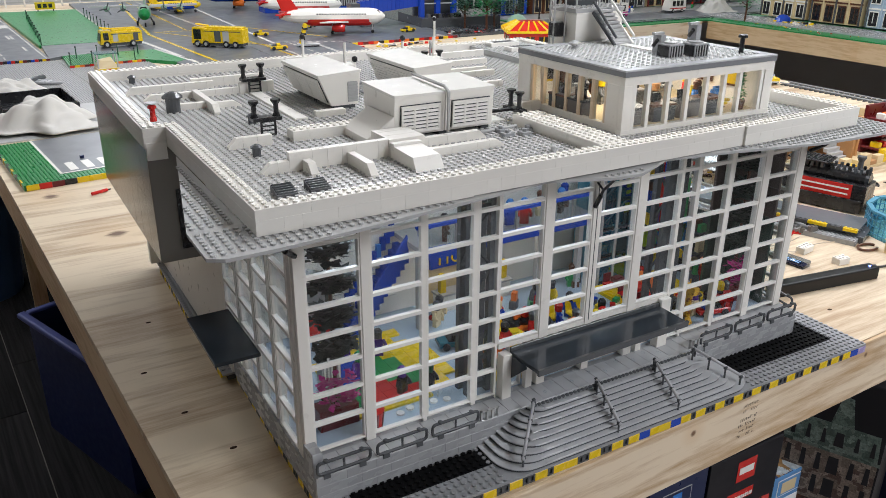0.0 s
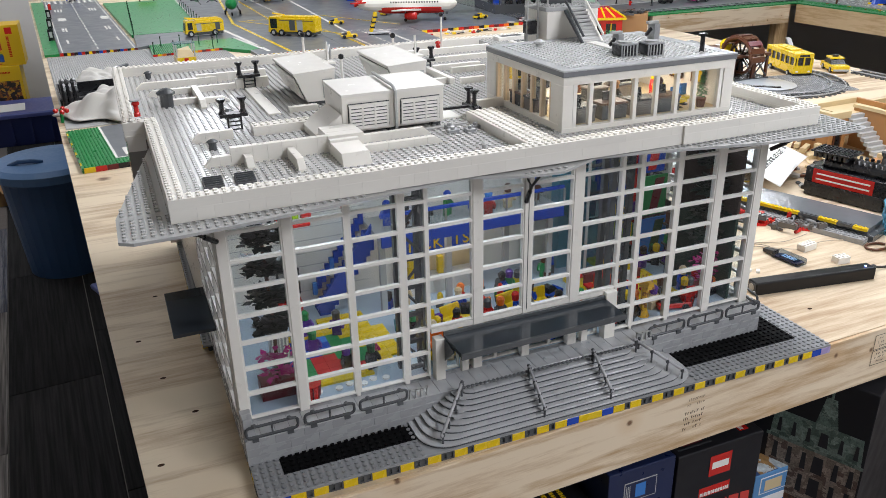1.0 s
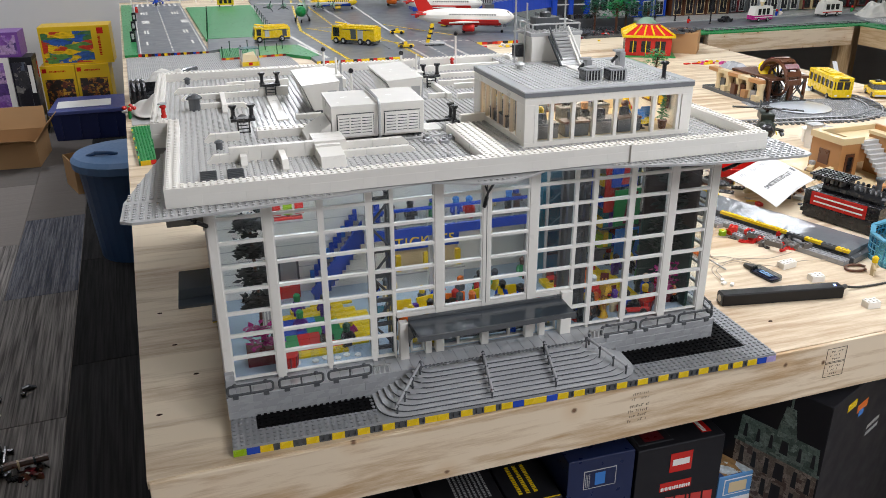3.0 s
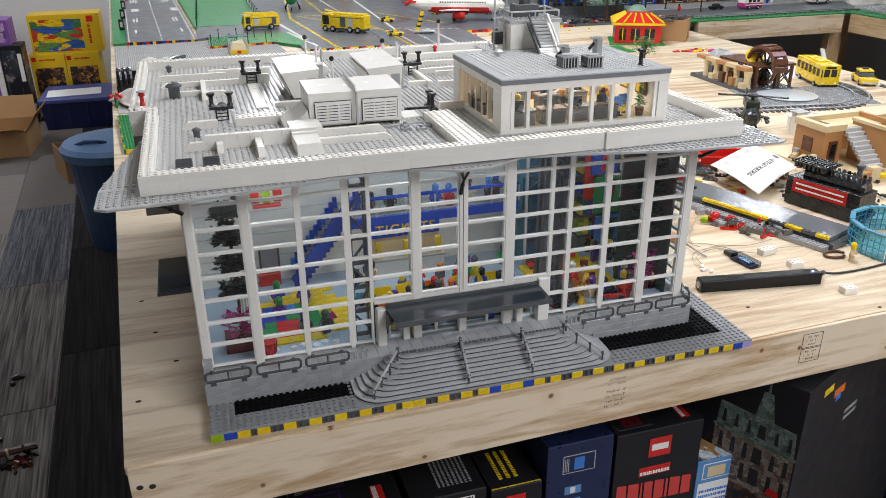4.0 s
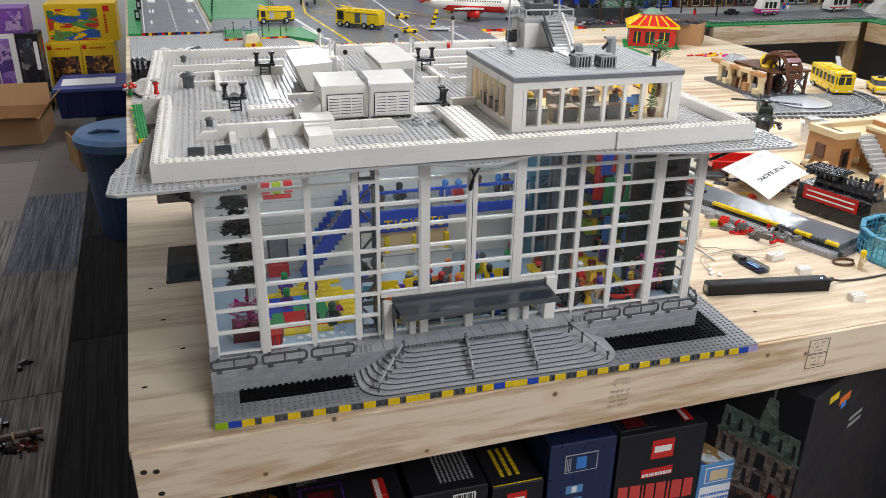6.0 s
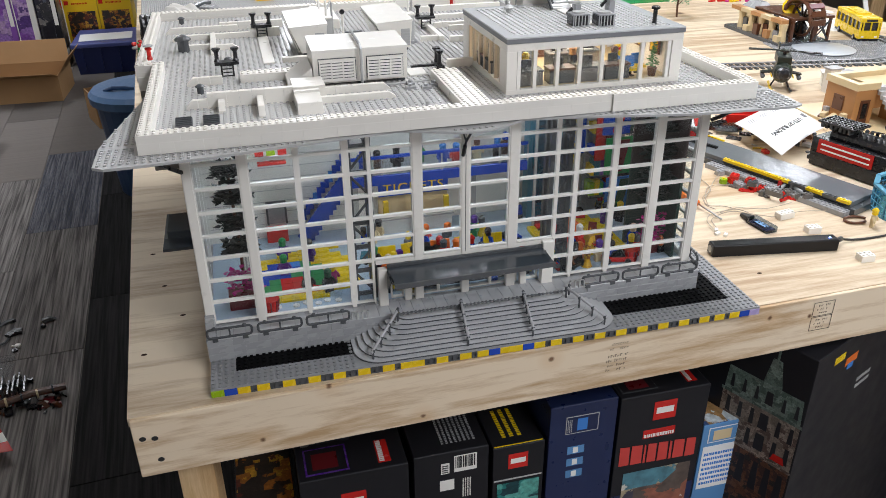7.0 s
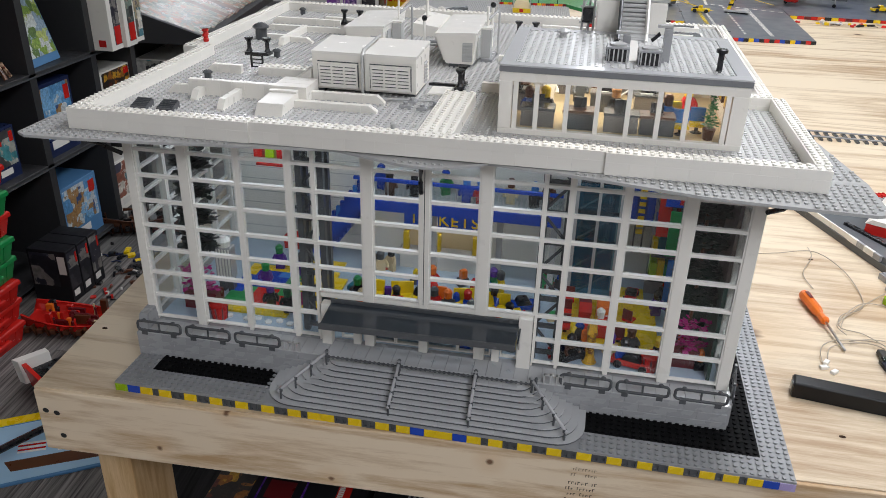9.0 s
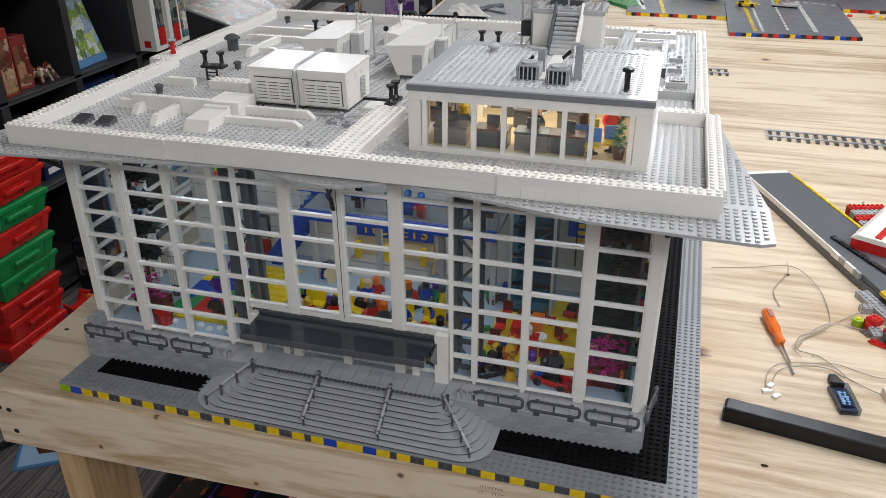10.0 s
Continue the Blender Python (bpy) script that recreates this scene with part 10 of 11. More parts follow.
# ======== airport: runway, grass, apron ========
run_ = thing("toy_runway", (0, 0, 0), "grey toy runway with white painted markings", "toy runway", kind="structure")
part("strip", Geo().prism([(-244, 3078), (65, 3064), (-66, 5296), (-388, 5324)], 0.2, 13), TARMAC, run_)
def rw(u, v):
    """A place on the runway: u across, v along."""
    a, b = Vector((-244, 3078)).lerp(Vector((65, 3064)), u), Vector((-388, 5324)).lerp(Vector((-66, 5296)), u)
    return a.lerp(b, v)
def rw_mark(u0, v0, u1, v1, m=None, name="marking"):
    q = [rw(u0, v0), rw(u1, v0), rw(u1, v1), rw(u0, v1)]
    part(name, Geo().prism([(p.x, p.y) for p in q], 13.1, 13.8), m or WHITE2, run_)
for u in (0.03, 0.955):
    rw_mark(u, 0, u + 0.015, 1, name="edge_line")
for k in range(20):
    rw_mark(0.49, 0.02 + k * 0.05, 0.51, 0.045 + k * 0.05, name="centre_dash")
for v0, v1, n in ((0.12, 0.17, 1), (0.30, 0.36, 2), (0.50, 0.56, 1), (0.70, 0.76, 3)):
    for s_ in (0, 1):
        for k in range(n):
            u = (0.14 + k * 0.05) if s_ == 0 else (0.83 - k * 0.05)
            rw_mark(u, v0, u + (0.03 if n > 1 or v0 < 0.2 else 0.13), v1)
for k in range(8):
    rw_mark(0.08 + k * 0.11, 0.92, 0.13 + k * 0.11, 0.99)
for k in range(22):
    p, q = rw(k / 22, 0), rw((k + 0.96) / 22, 0)
    part("edge_brick", Geo().prism([(p.x, p.y - 5), (q.x, q.y - 5), (q.x, q.y - 0.3), (p.x, p.y - 0.3)], 0.2, 12.6), (RED, BLACK, YELLOW, DRED, BLACK, BLUE)[k % 6], run_)
gs = thing("toy_grass_strip", (0, 0, 0), "green toy base plates beside the runway", "toy lawn", kind="structure")
part("strip", Geo().prism([(-303, 3078), (-246, 3078), (-390, 5324), (-460, 5324)], 0.2, 10), GREEN, gs)
part("field", Geo().prism([(62, 3461), (390, 3461), (402, 5000), (-28, 5000)], 0.2, 13.4), GREEN, gs)
part("patch", Geo().prism([(111, 2843), (391, 2877), (492, 2749), (560, 2800), (480, 3120), (290, 3120), (115, 3110)], 0.2, 13.4), GREEN, gs)
part("studs", studs(116, 2850, 240, 3100, 13.4, 5), GREEN, gs, kind="stuff")
for k in range(16):
    part("edge_brick", Geo().cham(112 + k * 18, 2838 + k * 2.1, 0.2, 129 + k * 18, 2843 + k * 2.1, 12.8, 0.3), (RED, YELLOW, ORANGE, DRED)[k % 4], gs)
part("field_line", Geo().prism([(392, 3461), (398, 3461), (412, 5000), (405, 5000)], 0.2, 14.2), WHITE2, gs)
part("patch_line", Geo().prism([(540, 2762), (552, 2766), (490, 3130), (480, 3124)], 0.2, 14.4), WHITE2, gs)
for k in range(10):
    for x in (72 + k * 3, 396):
        fp = thing("fence_post", (x, 3470 + k * 120, 13.5), "thin dark toy fence post on green plate", "fence post", "fence posts")
        part("pole", Geo().lathe(0, 0, [(2.4, 0), (1.8, 44)], 6), DGREEN, fp); part("cap", Geo().ball(0, 0, 46, 3.6, 6, 4), BLACK, fp)
for k in range(8):
    fp = thing("fence_post", (118 + k * 40, 2850 + k * 3 + (k % 2) * 150, 13.5), "thin dark toy fence post on green plate", "fence post", "fence posts")
    part("pole", Geo().lathe(0, 0, [(2.4, 0), (1.8, 44)], 6), DGREEN, fp); part("cap", Geo().ball(0, 0, 46, 3.6, 6, 4), BLACK, fp)
for k in range(3):
    pn_ = thing("runway_signal", (-285 - k * 18, 3500 + k * 420, 10.2), "black runway signal frame on green plate", "signal", "runway signals")
    part("frame", Geo().cham(-12, -4, 0, 12, 4, 52, 1), BLACK, pn_); part("lamp", Geo().box(-6, -5, 14, 6, -4.2, 40), LGREY, pn_)
solo("red_beacon", Geo().lathe(0, 0, [(9, 0), (9, 30), (5, 38)], 10), RED, (-330, 4800, 10.2), "red runway beacon at the green strip", "beacon")
sgn = thing("yellow_airfield_sign", (180, 4960, 13.6), "yellow and black airfield sign", "sign")
part("board", Geo().cham(0, 0, 10, 110, 8, 52, 1), YELLOW, sgn); part("leg", Geo().box(10, 2, 0, 16, 6, 10), BLACK, sgn); part("leg", Geo().box(94, 2, 0, 100, 6, 10), BLACK, sgn)
for k in range(3):
    part("sign_bar", Geo().box(14 + k * 30, -1, 20, 34 + k * 30, -0.1, 42), BLACK, sgn)
rf = thing("white_rail_fence", (-400, 5400, 0), "white low rail fence behind the airfield", "fence")
for k in range(16):
    part("post", Geo().cham(k * 110, 0, 0.2, k * 110 + 10, 10, 60, 0.6), WHITE, rf)
part("rail", Geo().cham(-5, 2, 60.2, 1665, 8, 70, 0.6), LGREY, rf); part("rail", Geo().cham(0, 10.2, 24, 1660, 13, 34, 0.6), LGREY, rf)

apron = thing("toy_apron", (0, 0, 0), "grey toy airport apron with yellow and white lines", "toy apron", kind="structure")
part("slab", Geo().prism([(492, 2760), (500, 2632), (872, 2632), (872, 3055), (1318, 3055), (1318, 2905), (1900, 2905), (1905, 5400), (414, 5400), (400, 3130)], 0.2, 12.6), TARMAC, apron)
part("slab", Geo().prism([(874, 2345), (1307, 2375), (1316, 3053), (874, 3053)], 0.2, 12.4), TARMAC, apron)
part("slab", Geo().prism([(64, 3068), (118, 3112), (398, 3132), (398, 3459), (70, 3459)], 0.2, 12.5), TARMAC, apron)
part("slab", Geo().prism([(1907, 2905), (2362, 2905), (2362, 5400), (1907, 5400)], 0.2, 12.4), DGREY, apron)
def ap_line(x0, y0, x1, y1, w, m, dash=0.0, zz=12.7, name="line"):
    a, b = Vector((x0, y0)), Vector((x1, y1)); d = b - a; L = d.length; d /= L
    nrm = Vector((-d.y, d.x)) * w / 2
    s = 0.0
    while s < L:
        e_ = min(L, s + (dash or L))
        p, q = a + d * s, a + d * e_
        part(name, Geo().prism([tuple(p - nrm), tuple(q - nrm), tuple(q + nrm), tuple(p + nrm)], zz, zz + 0.7), m, apron)
        s += 2 * (dash or L)
ap_line(962, 2386, 943, 3040, 14, YELLOW, 10, name="dash"); ap_line(988, 2386, 972, 3040, 10, WHITE2, 9, name="dash")
ap_line(1073, 2434, 1066, 3040, 8, WHITE2, 26, name="dash"); ap_line(1166, 2420, 1161, 3040, 16, WHITE2, 8, name="dash")
ap_line(560, 2700, 470, 3500, 16, WHITE2)
ap_line(640, 2640, 560, 3600, 14, YELLOW); ap_line(560, 3600, 700, 5200, 14, YELLOW); ap_line(600, 3700, 1010, 2910, 10, YELLOW)
ap_line(880, 3080, 820, 5300, 14, WHITE2, 24, name="dash"); ap_line(930, 3060, 860, 3700, 12, YELLOW, 14, name="dash"); ap_line(1000, 3060, 1080, 5200, 12, WHITE2)
ap_line(1020, 3080, 1320, 2960, 12, WHITE2, 18, name="dash"); ap_line(640, 3680, 800, 3660, 10, YELLOW)
ap_line(1040, 3700, 1300, 3150, 10, YELLOW); ap_line(760, 3700, 760, 5300, 10, YELLOW)
for k in range(24):
    m_ = (RED, BLUE, BLACK, YELLOW, BLUE, BLACK, RED, BLACK)[k % 8]
    part("edge_brick", Geo().cham(876 + k * 18, 2339 + k * 1.25, 0.2, 893.6 + k * 18, 2345 + k * 1.25, 12, 0.3), m_, apron)
    if k < 21:
        part("edge_brick", Geo().cham(1322 + k * 27, 2898, 0.2, 1348 + k * 27, 2904.6, 12.2, 0.3), (YELLOW, RED, DRED, RED, ORANGE, BLACK)[k % 6], apron)
        part("edge_brick", Geo().cham(500 + k * 17.7, 2626, 0.2, 517 + k * 17.7, 2631.6, 12.2, 0.3), (YELLOW, BLACK, RED, YELLOW)[k % 4], apron)

tb = thing("tan_ticket_model", (186, 2650, 0), "small tan toy kiosk with grey roof frame", "model kiosk", turn=4)
part("base", Geo().cham(0, 0, 0.2, 78, 66, 24, 0.5), TAN, tb); part("sign_band", Geo().box(4, -1, 5, 74, -0.1, 22), YELLOW, tb)
part("sign_disc", Geo().box(30, -1.8, 8, 46, -1.1, 20), RED, tb)
part("counter", Geo().hexa([(4, 4, 24.2), (74, 4, 24.2), (74, 62, 24.2), (4, 62, 24.2)], [(14, 14, 52), (60, 18, 46), (60, 50, 58), (14, 52, 50)]), TAN, tb)
for x in (2, 71):
    for y in (2, 58):
        part("post", Geo().cham(x, y, 24.2, x + 5, y + 5, 74, 0.4), LGREY, tb)
pn = part("roof_glass", Geo().box(0, 0, 74.2, 78, 66, 77), TTEAL, tb); pn.visible_shadow = False


def fire_truck(x, y, turn, L, H, axles, label):
    e = thing("toy_fire_truck", (x, y, 12.8), label, "toy truck", "airport fire trucks", turn=turn)
    W = 62
    part("chassis", Geo().cham(4, 4, 8, L - 4, W - 4, 20, 0.6), DGREY, e)
    part("body", Geo().cham(L * 0.24, 0, 20.2, L, W, H - 8, 1.2), YELLOW, e, bev=0.8)
    part("cab", Geo().hexa([(0, 0, 16), (L * 0.235, 0, 16), (L * 0.235, W, 16), (0, W, 16)], [(8, 2, H - 4), (L * 0.235, 2, H - 4), (L * 0.235, W - 2, H - 4), (8, W - 2, H - 4)]), YELLOW, e)
    part("windscreen", Geo().hexa([(-1.2, 6, 30), (0.6, 6, 30), (0.6, W - 6, 30), (-1.2, W - 6, 30)], [(4.4, 8, H - 14), (6.4, 8, H - 14), (6.4, W - 8, H - 14), (4.4, W - 8, H - 14)]), BLACK, e)
    part("side_window", Geo().box(14, -0.6, 34, L * 0.2, 0.6, H - 12), BLACK, e)
    part("roof_rail", Geo().cham(L * 0.3, 8, H - 7.8, L - 6, W - 8, H, 1), YELLOW, e)
    part("monitor", Geo().tube([(L * 0.3, W / 2, H + 2), (L * 0.05, W / 2, H + 8)], 4, 7), YELLOW, e)
    for k in range(4):
        part("locker", Geo().box(L * 0.3 + k * L * 0.16, -0.9, 26, L * 0.3 + k * L * 0.16 + L * 0.12, -0.1, H - 16), (YELLOW, DGREY, LGREY, YELLOW)[(k + axles) % 4], e)
    part("stripe", Geo().box(L * 0.26, -1.4, H - 20, L - 8, -1.0, H - 17), DGREY, e)
    ks = [0.12, 0.29, 0.68, 0.86] if axles == 4 else [0.14, 0.76]
    for f in ks:
        for yy in (1, W - 1):
            wheel_at(e, L * f, yy, 15, 15, 12, BLACK, LGREY)
    return e


fire_truck(645, 3118, -42, 244, 88, 4, "long yellow toy airport fire truck with eight wheels")
ft = fire_truck(288, 3240, 4, 178, 76, 2, "yellow toy fire engine with equipment lockers")
part("ladder", Geo().cham(20, 24, 76.2, 160, 38, 81, 0.6), YELLOW, ft)


def kart(x, y, turn, m=None):
    e = thing("toy_service_car", (x, y, 12.8), "small yellow toy airport service car", "toy car", "airport service cars", turn=turn)
    part("body", Geo().cham(0, 0, 6, 74, 32, 16, 1), m or YELLOW, e); part("seat", Geo().cham(28, 6, 16.2, 44, 26, 28, 1), m or YELLOW, e)
    part("bonnet", Geo().hexa([(2, 4, 16.2), (26, 4, 16.2), (26, 28, 16.2), (2, 28, 16.2)], [(8, 6, 20), (26, 6, 24), (26, 26, 24), (8, 26, 20)]), BLACK, e)
    for xx in (14, 60):
        for yy in (1, 31):
            wheel_at(e, xx, yy, 8, 8, 8)


kart(985, 3310, -20); kart(915, 2850, -10); kart(1340, 3480, 40); kart(1700, 3100, 15)
sv = thing("toy_stair_vehicle", (1050, 2880, 12.8), "yellow and black toy passenger stair vehicle", "toy vehicle", turn=-12)
part("deck", Geo().cham(0, 0, 6, 100, 46, 14, 0.8), LGREY, sv); part("underframe", Geo().cham(4, 4, 0.2, 96, 42, 5.8, 0.6), BLACK, sv)
for yy in (4, 34):
    part("tower_post", Geo().hexa([(10, yy, 14.2), (24, yy, 14.2), (24, yy + 8, 14.2), (10, yy + 8, 14.2)], [(34, yy, 98), (48, yy, 98), (48, yy + 8, 98), (34, yy + 8, 98)]), YELLOW, sv)
    for k in range(3):
        part("black_band", Geo().box(14 + k * 7, yy - 0.6, 30 + k * 22, 34 + k * 7, yy + 8.6, 38 + k * 22), BLACK, sv)
for k in range(7):
    part("step", Geo().cham(14 + k * 4, 12.2, 20 + k * 11, 26 + k * 4, 33.8, 24 + k * 11, 0.4), LGREY, sv)


def airliner(x, y, turn, L, body, belly, tail, label, z=12.8):
    """Toy jet: nose at the local origin end, tail towards +x."""
    e = thing("toy_airliner", (x, y, z), label, "toy plane", "toy planes", turn=turn)
    r = L * 0.078; cz = r * 2.0
    lay = Matrix.Translation((0, 0, cz)) @ Matrix.Rotation(math.pi / 2, 4, "Y")
    part("fuselage", Geo().lathe(0, 0, [(r * 0.15, 0), (r * 0.55, L * 0.03), (r * 0.88, L * 0.08), (r, L * 0.15), (r, L * 0.70), (r * 0.8, L * 0.85), (r * 0.3, L)], 14).moved(lay), body, e)
    part("belly", Geo().lathe(0, 0, [(r * 0.5, L * 0.06), (r * 0.98, L * 0.16), (r * 0.98, L * 0.70), (r * 0.5, L * 0.86)], 14).moved(Matrix.Translation((0, 0, -r * 0.16)) @ lay), belly, e)
    for s_ in (-1, 1):
        part("wing", Geo().hexa([(L * 0.36, s_ * r * 0.8 if s_ > 0 else -L * 0.40, cz - r * 0.6)] * 0 + [(L * 0.34, s_ * r * 0.7, cz - r * 0.7), (L * 0.52, s_ * r * 0.7, cz - r * 0.7), (L * 0.60, s_ * L * 0.42, cz - r * 0.2), (L * 0.54, s_ * L * 0.42, cz - r * 0.2)],
                            [(L * 0.34, s_ * r * 0.7, cz - r * 0.5), (L * 0.52, s_ * r * 0.7, cz - r * 0.5), (L * 0.60, s_ * L * 0.42, cz - r * 0.08), (L * 0.54, s_ * L * 0.42, cz - r * 0.08)]), body, e)
        part("tailplane", Geo().hexa([(L * 0.86, s_ * r * 0.3, cz + r * 0.2), (L * 0.97, s_ * r * 0.3, cz + r * 0.2), (L * 1.02, s_ * L * 0.15, cz + r * 0.3), (L * 0.98, s_ * L * 0.15, cz + r * 0.3)],
                                 [(L * 0.86, s_ * r * 0.3, cz + r * 0.4), (L * 0.97, s_ * r * 0.3, cz + r * 0.4), (L * 1.02, s_ * L * 0.15, cz + r * 0.42), (L * 0.98, s_ * L * 0.15, cz + r * 0.42)]), tail, e)
        eng = part("engine", Geo().lathe(0, 0, [(r * 0.36, 0), (r * 0.46, L * 0.02), (r * 0.46, L * 0.09), (r * 0.3, L * 0.12)], 12).moved(Matrix.Translation((L * 0.38, s_ * L * 0.17, cz - r * 1.15)) @ Matrix.Rotation(math.pi / 2, 4, "Y")), tail, e)
        for k in range(int(L * 0.48 / 13)):
            part("cabin_window", Geo().box(L * 0.18 + k * 13, s_ * r * 0.93 - 1.5, cz + r * 0.22, L * 0.18 + k * 13 + 7, s_ * r * 0.93 + 1.5, cz + r * 0.22 + 8), BLACK, e)
    part("tail_fin", Geo().hexa([(L * 0.80, -3, cz + r * 0.6), (L * 0.97, -3, cz + r * 0.6), (L * 0.97, 3, cz + r * 0.6), (L * 0.80, 3, cz + r * 0.6)], [(L * 0.97, -3, cz + L * 0.27), (L * 1.06, -3, cz + L * 0.27), (L * 1.06, 3, cz + L * 0.27), (L * 0.97, 3, cz + L * 0.27)]), tail, e)
    part("tail_cone", Geo().lathe(0, 0, [(r * 0.88, L * 0.78), (r * 0.62, L * 0.90), (r * 0.31, L * 1.0)], 14).moved(Matrix.Translation((0, 0, 0.4)) @ lay), tail, e)
    part("windscreen", Geo().hexa([(L * 0.035, -r * 0.5, cz + r * 0.3), (L * 0.07, -r * 0.5, cz + r * 0.3), (L * 0.07, r * 0.5, cz + r * 0.3), (L * 0.035, r * 0.5, cz + r * 0.3)], [(L * 0.06, -r * 0.4, cz + r * 0.74), (L * 0.085, -r * 0.4, cz + r * 0.74), (L * 0.085, r * 0.4, cz + r * 0.74), (L * 0.06, r * 0.4, cz + r * 0.74)]), BLACK, e)
    for fx, fy in ((0.12, 0), (0.5, r * 0.8), (0.5, -r * 0.8)):
        part("gear_leg", Geo().lathe(L * fx, fy, [(2.5, 6), (2.5, cz - r * 0.8)], 6), LGREY, e)
        wheel_at(e, L * fx, fy, 8, 8, 8)
    return e


airliner(1610, 3140, 155.2, 520, WHITE, RED, RED, "white and red toy passenger plane on the apron")
airliner(1700, 3880, 157, 470, WHITE, RED, RED, "white and red toy passenger plane on the apron")
airliner(1560, 4560, 160, 560, WHITE, BLUE, ORANGE, "white toy plane with blue belly and orange tail")
airliner(1050, 4500, 175, 300, YELLOW, BLUE, YELLOW, "yellow and blue toy plane on the apron")
airliner(-225, 5150, 78, 180, BLUE, LGREY, BLUE, "small blue toy plane on the runway", 13.9)
# green propeller plane, nose towards the camera
pp_ = thing("toy_propeller_plane", (600, 3880, 12.8), "sea green toy propeller plane with grey wings", "toy plane", turn=78)
part("fuselage", Geo().lathe(0, 0, [(6, 0), (26, 18), (34, 50), (34, 180), (22, 260), (10, 330)], 14).moved(Matrix.Translation((0, 0, 66)) @ Matrix.Rotation(math.pi / 2, 4, "Y")), SAND, pp_)
part("nose", Geo().lathe(0, 0, [(7, -2), (27, 17), (31, 34)], 14).moved(Matrix.Translation((0, 0, 65)) @ Matrix.Rotation(math.pi / 2, 4, "Y")), GREEN, pp_)
part("windscreen", Geo().hexa([(24, -18, 84), (44, -18, 84), (44, 18, 84), (24, 18, 84)], [(40, -14, 100), (54, -14, 100), (54, 14, 100), (40, 14, 100)]), BLACK, pp_)
for s_ in (-1, 1):
    part("wing", Geo().hexa([(80, s_ * 30, 92), (150, s_ * 30, 92), (140, s_ * 270, 98), (100, s_ * 270, 98)], [(80, s_ * 30, 102), (150, s_ * 30, 102), (140, s_ * 270, 104), (100, s_ * 270, 104)]), LGREY, pp_)
    for yy in (100, 180):
        en = part("engine", Geo().lathe(0, 0, [(6, 0), (15, 8), (15, 56), (8, 70)], 12).moved(Matrix.Translation((62, s_ * yy, 92)) @ Matrix.Rotation(math.pi / 2, 4, "Y")), SAND, pp_)
        for k in range(3):
            a = k * 2.094 + yy
            part("propeller_blade", Geo().tube([(60, s_ * yy, 92), (58, s_ * yy + 34 * math.cos(a), 92 + 34 * math.sin(a))], 3, 5), DGREY, en)
    wheel_at(pp_, 110, s_ * 40, 12, 12, 10); part("gear_leg", Geo().tube([(110, s_ * 40, 12), (112, s_ * 26, 46)], 4, 6), DGREY, pp_)
    part("tailplane", Geo().hexa([(286, s_ * 6, 74), (320, s_ * 6, 74), (322, s_ * 90, 78), (300, s_ * 90, 78)], [(286, s_ * 6, 79), (320, s_ * 6, 79), (322, s_ * 90, 81), (300, s_ * 90, 81)]), LGREY, pp_)
part("tail_fin", Geo().hexa([(270, -3, 78), (322, -3, 78), (322, 3, 78), (270, 3, 78)], [(312, -3, 160), (336, -3, 160), (336, 3, 160), (312, 3, 160)]), SAND, pp_)
wheel_at(pp_, 36, 0, 10, 10, 8)
for k, (x, y) in enumerate(((790, 4720), (880, 4725), (965, 4715))):
    e = thing("black_cargo_crate", (x, y, 12.8), "black ribbed toy cargo crate on the apron", "cargo crate", "cargo crates")
    part("crate", Geo().cham(0, 0, 0.2, 78, 70, 110, 1), BLACK, e)
    for q in range(6):
        part("rib", Geo().box(4 + q * 12, -3, 4, 10 + q * 12, -0.1, 104), DGREY, e)

# blue terminal and jet bridge
term = thing("blue_terminal_model", (1900, 3300, 12.6), "blue toy airport terminal with grey windows", "model building", turn=-8)
part("plinth", Geo().cham(-20, -70, 0.2, 440, 300, 46, 0.8), DGREY, term)
for x0, x1 in ((0, 24), (92, 116), (184, 210)):
    part("pillar", Geo().cham(x0, 0, 46.2, x1, 30, 240, 0.8), BLUE, term)
part("lintel", Geo().cham(0, 0, 240.2, 420, 120, 290, 0.8), BLUE, term)
part("wall", Geo().cham(210.2, 10, 46.2, 420, 40, 240, 0.8), LGREY, term)
part("rear_wall", Geo().cham(0, 90, 46.2, 420, 120, 240, 0.8), DGREY, term)
for k in range(4):
    part("window", Geo().box(222 + k * 50, 8.8, 80, 262 + k * 50, 9.9, 200), BLACK, term)
for z in (110, 170):
    part("glazing_bar", Geo().box(24.2, 8, z, 91.8, 14, z + 6), LGREY, term); part("glazing_bar", Geo().box(116.2, 8, z, 183.8, 14, z + 6), LGREY, term)
for k in range(9):
    part("cart", Geo().cham(20 + k * 22, -60, 46.2, 36 + k * 22, -36, 66, 0.8), BLACK if k % 3 else DGREY, term)
jb = thing("jet_bridge_model", (1590, 3390, 12.6), "ribbed blue toy jet bridge on grey legs", "jet bridge", turn=-10)
part("tunnel", Geo().hexa([(0, 0, 62), (330, 0, 100), (330, 66, 100), (0, 66, 62)], [(0, 0, 128), (330, 0, 168), (330, 66, 168), (0, 66, 128)]), BLUE, jb)
for k in range(14):
    x = 10 + k * 23
    part("rib", Geo().hexa([(x, -4, 62 + x * 0.115), (x + 9, -4, 63 + x * 0.115), (x + 9, 70, 63 + x * 0.115), (x, 70, 62 + x * 0.115)], [(x, -4, 131 + x * 0.12), (x + 9, -4, 132 + x * 0.12), (x + 9, 70, 132 + x * 0.12), (x, 70, 131 + x * 0.12)]), BLUE, jb)
part("head", Geo().cham(-52, -10, 56, -0.2, 76, 120, 1), DGREY, jb)
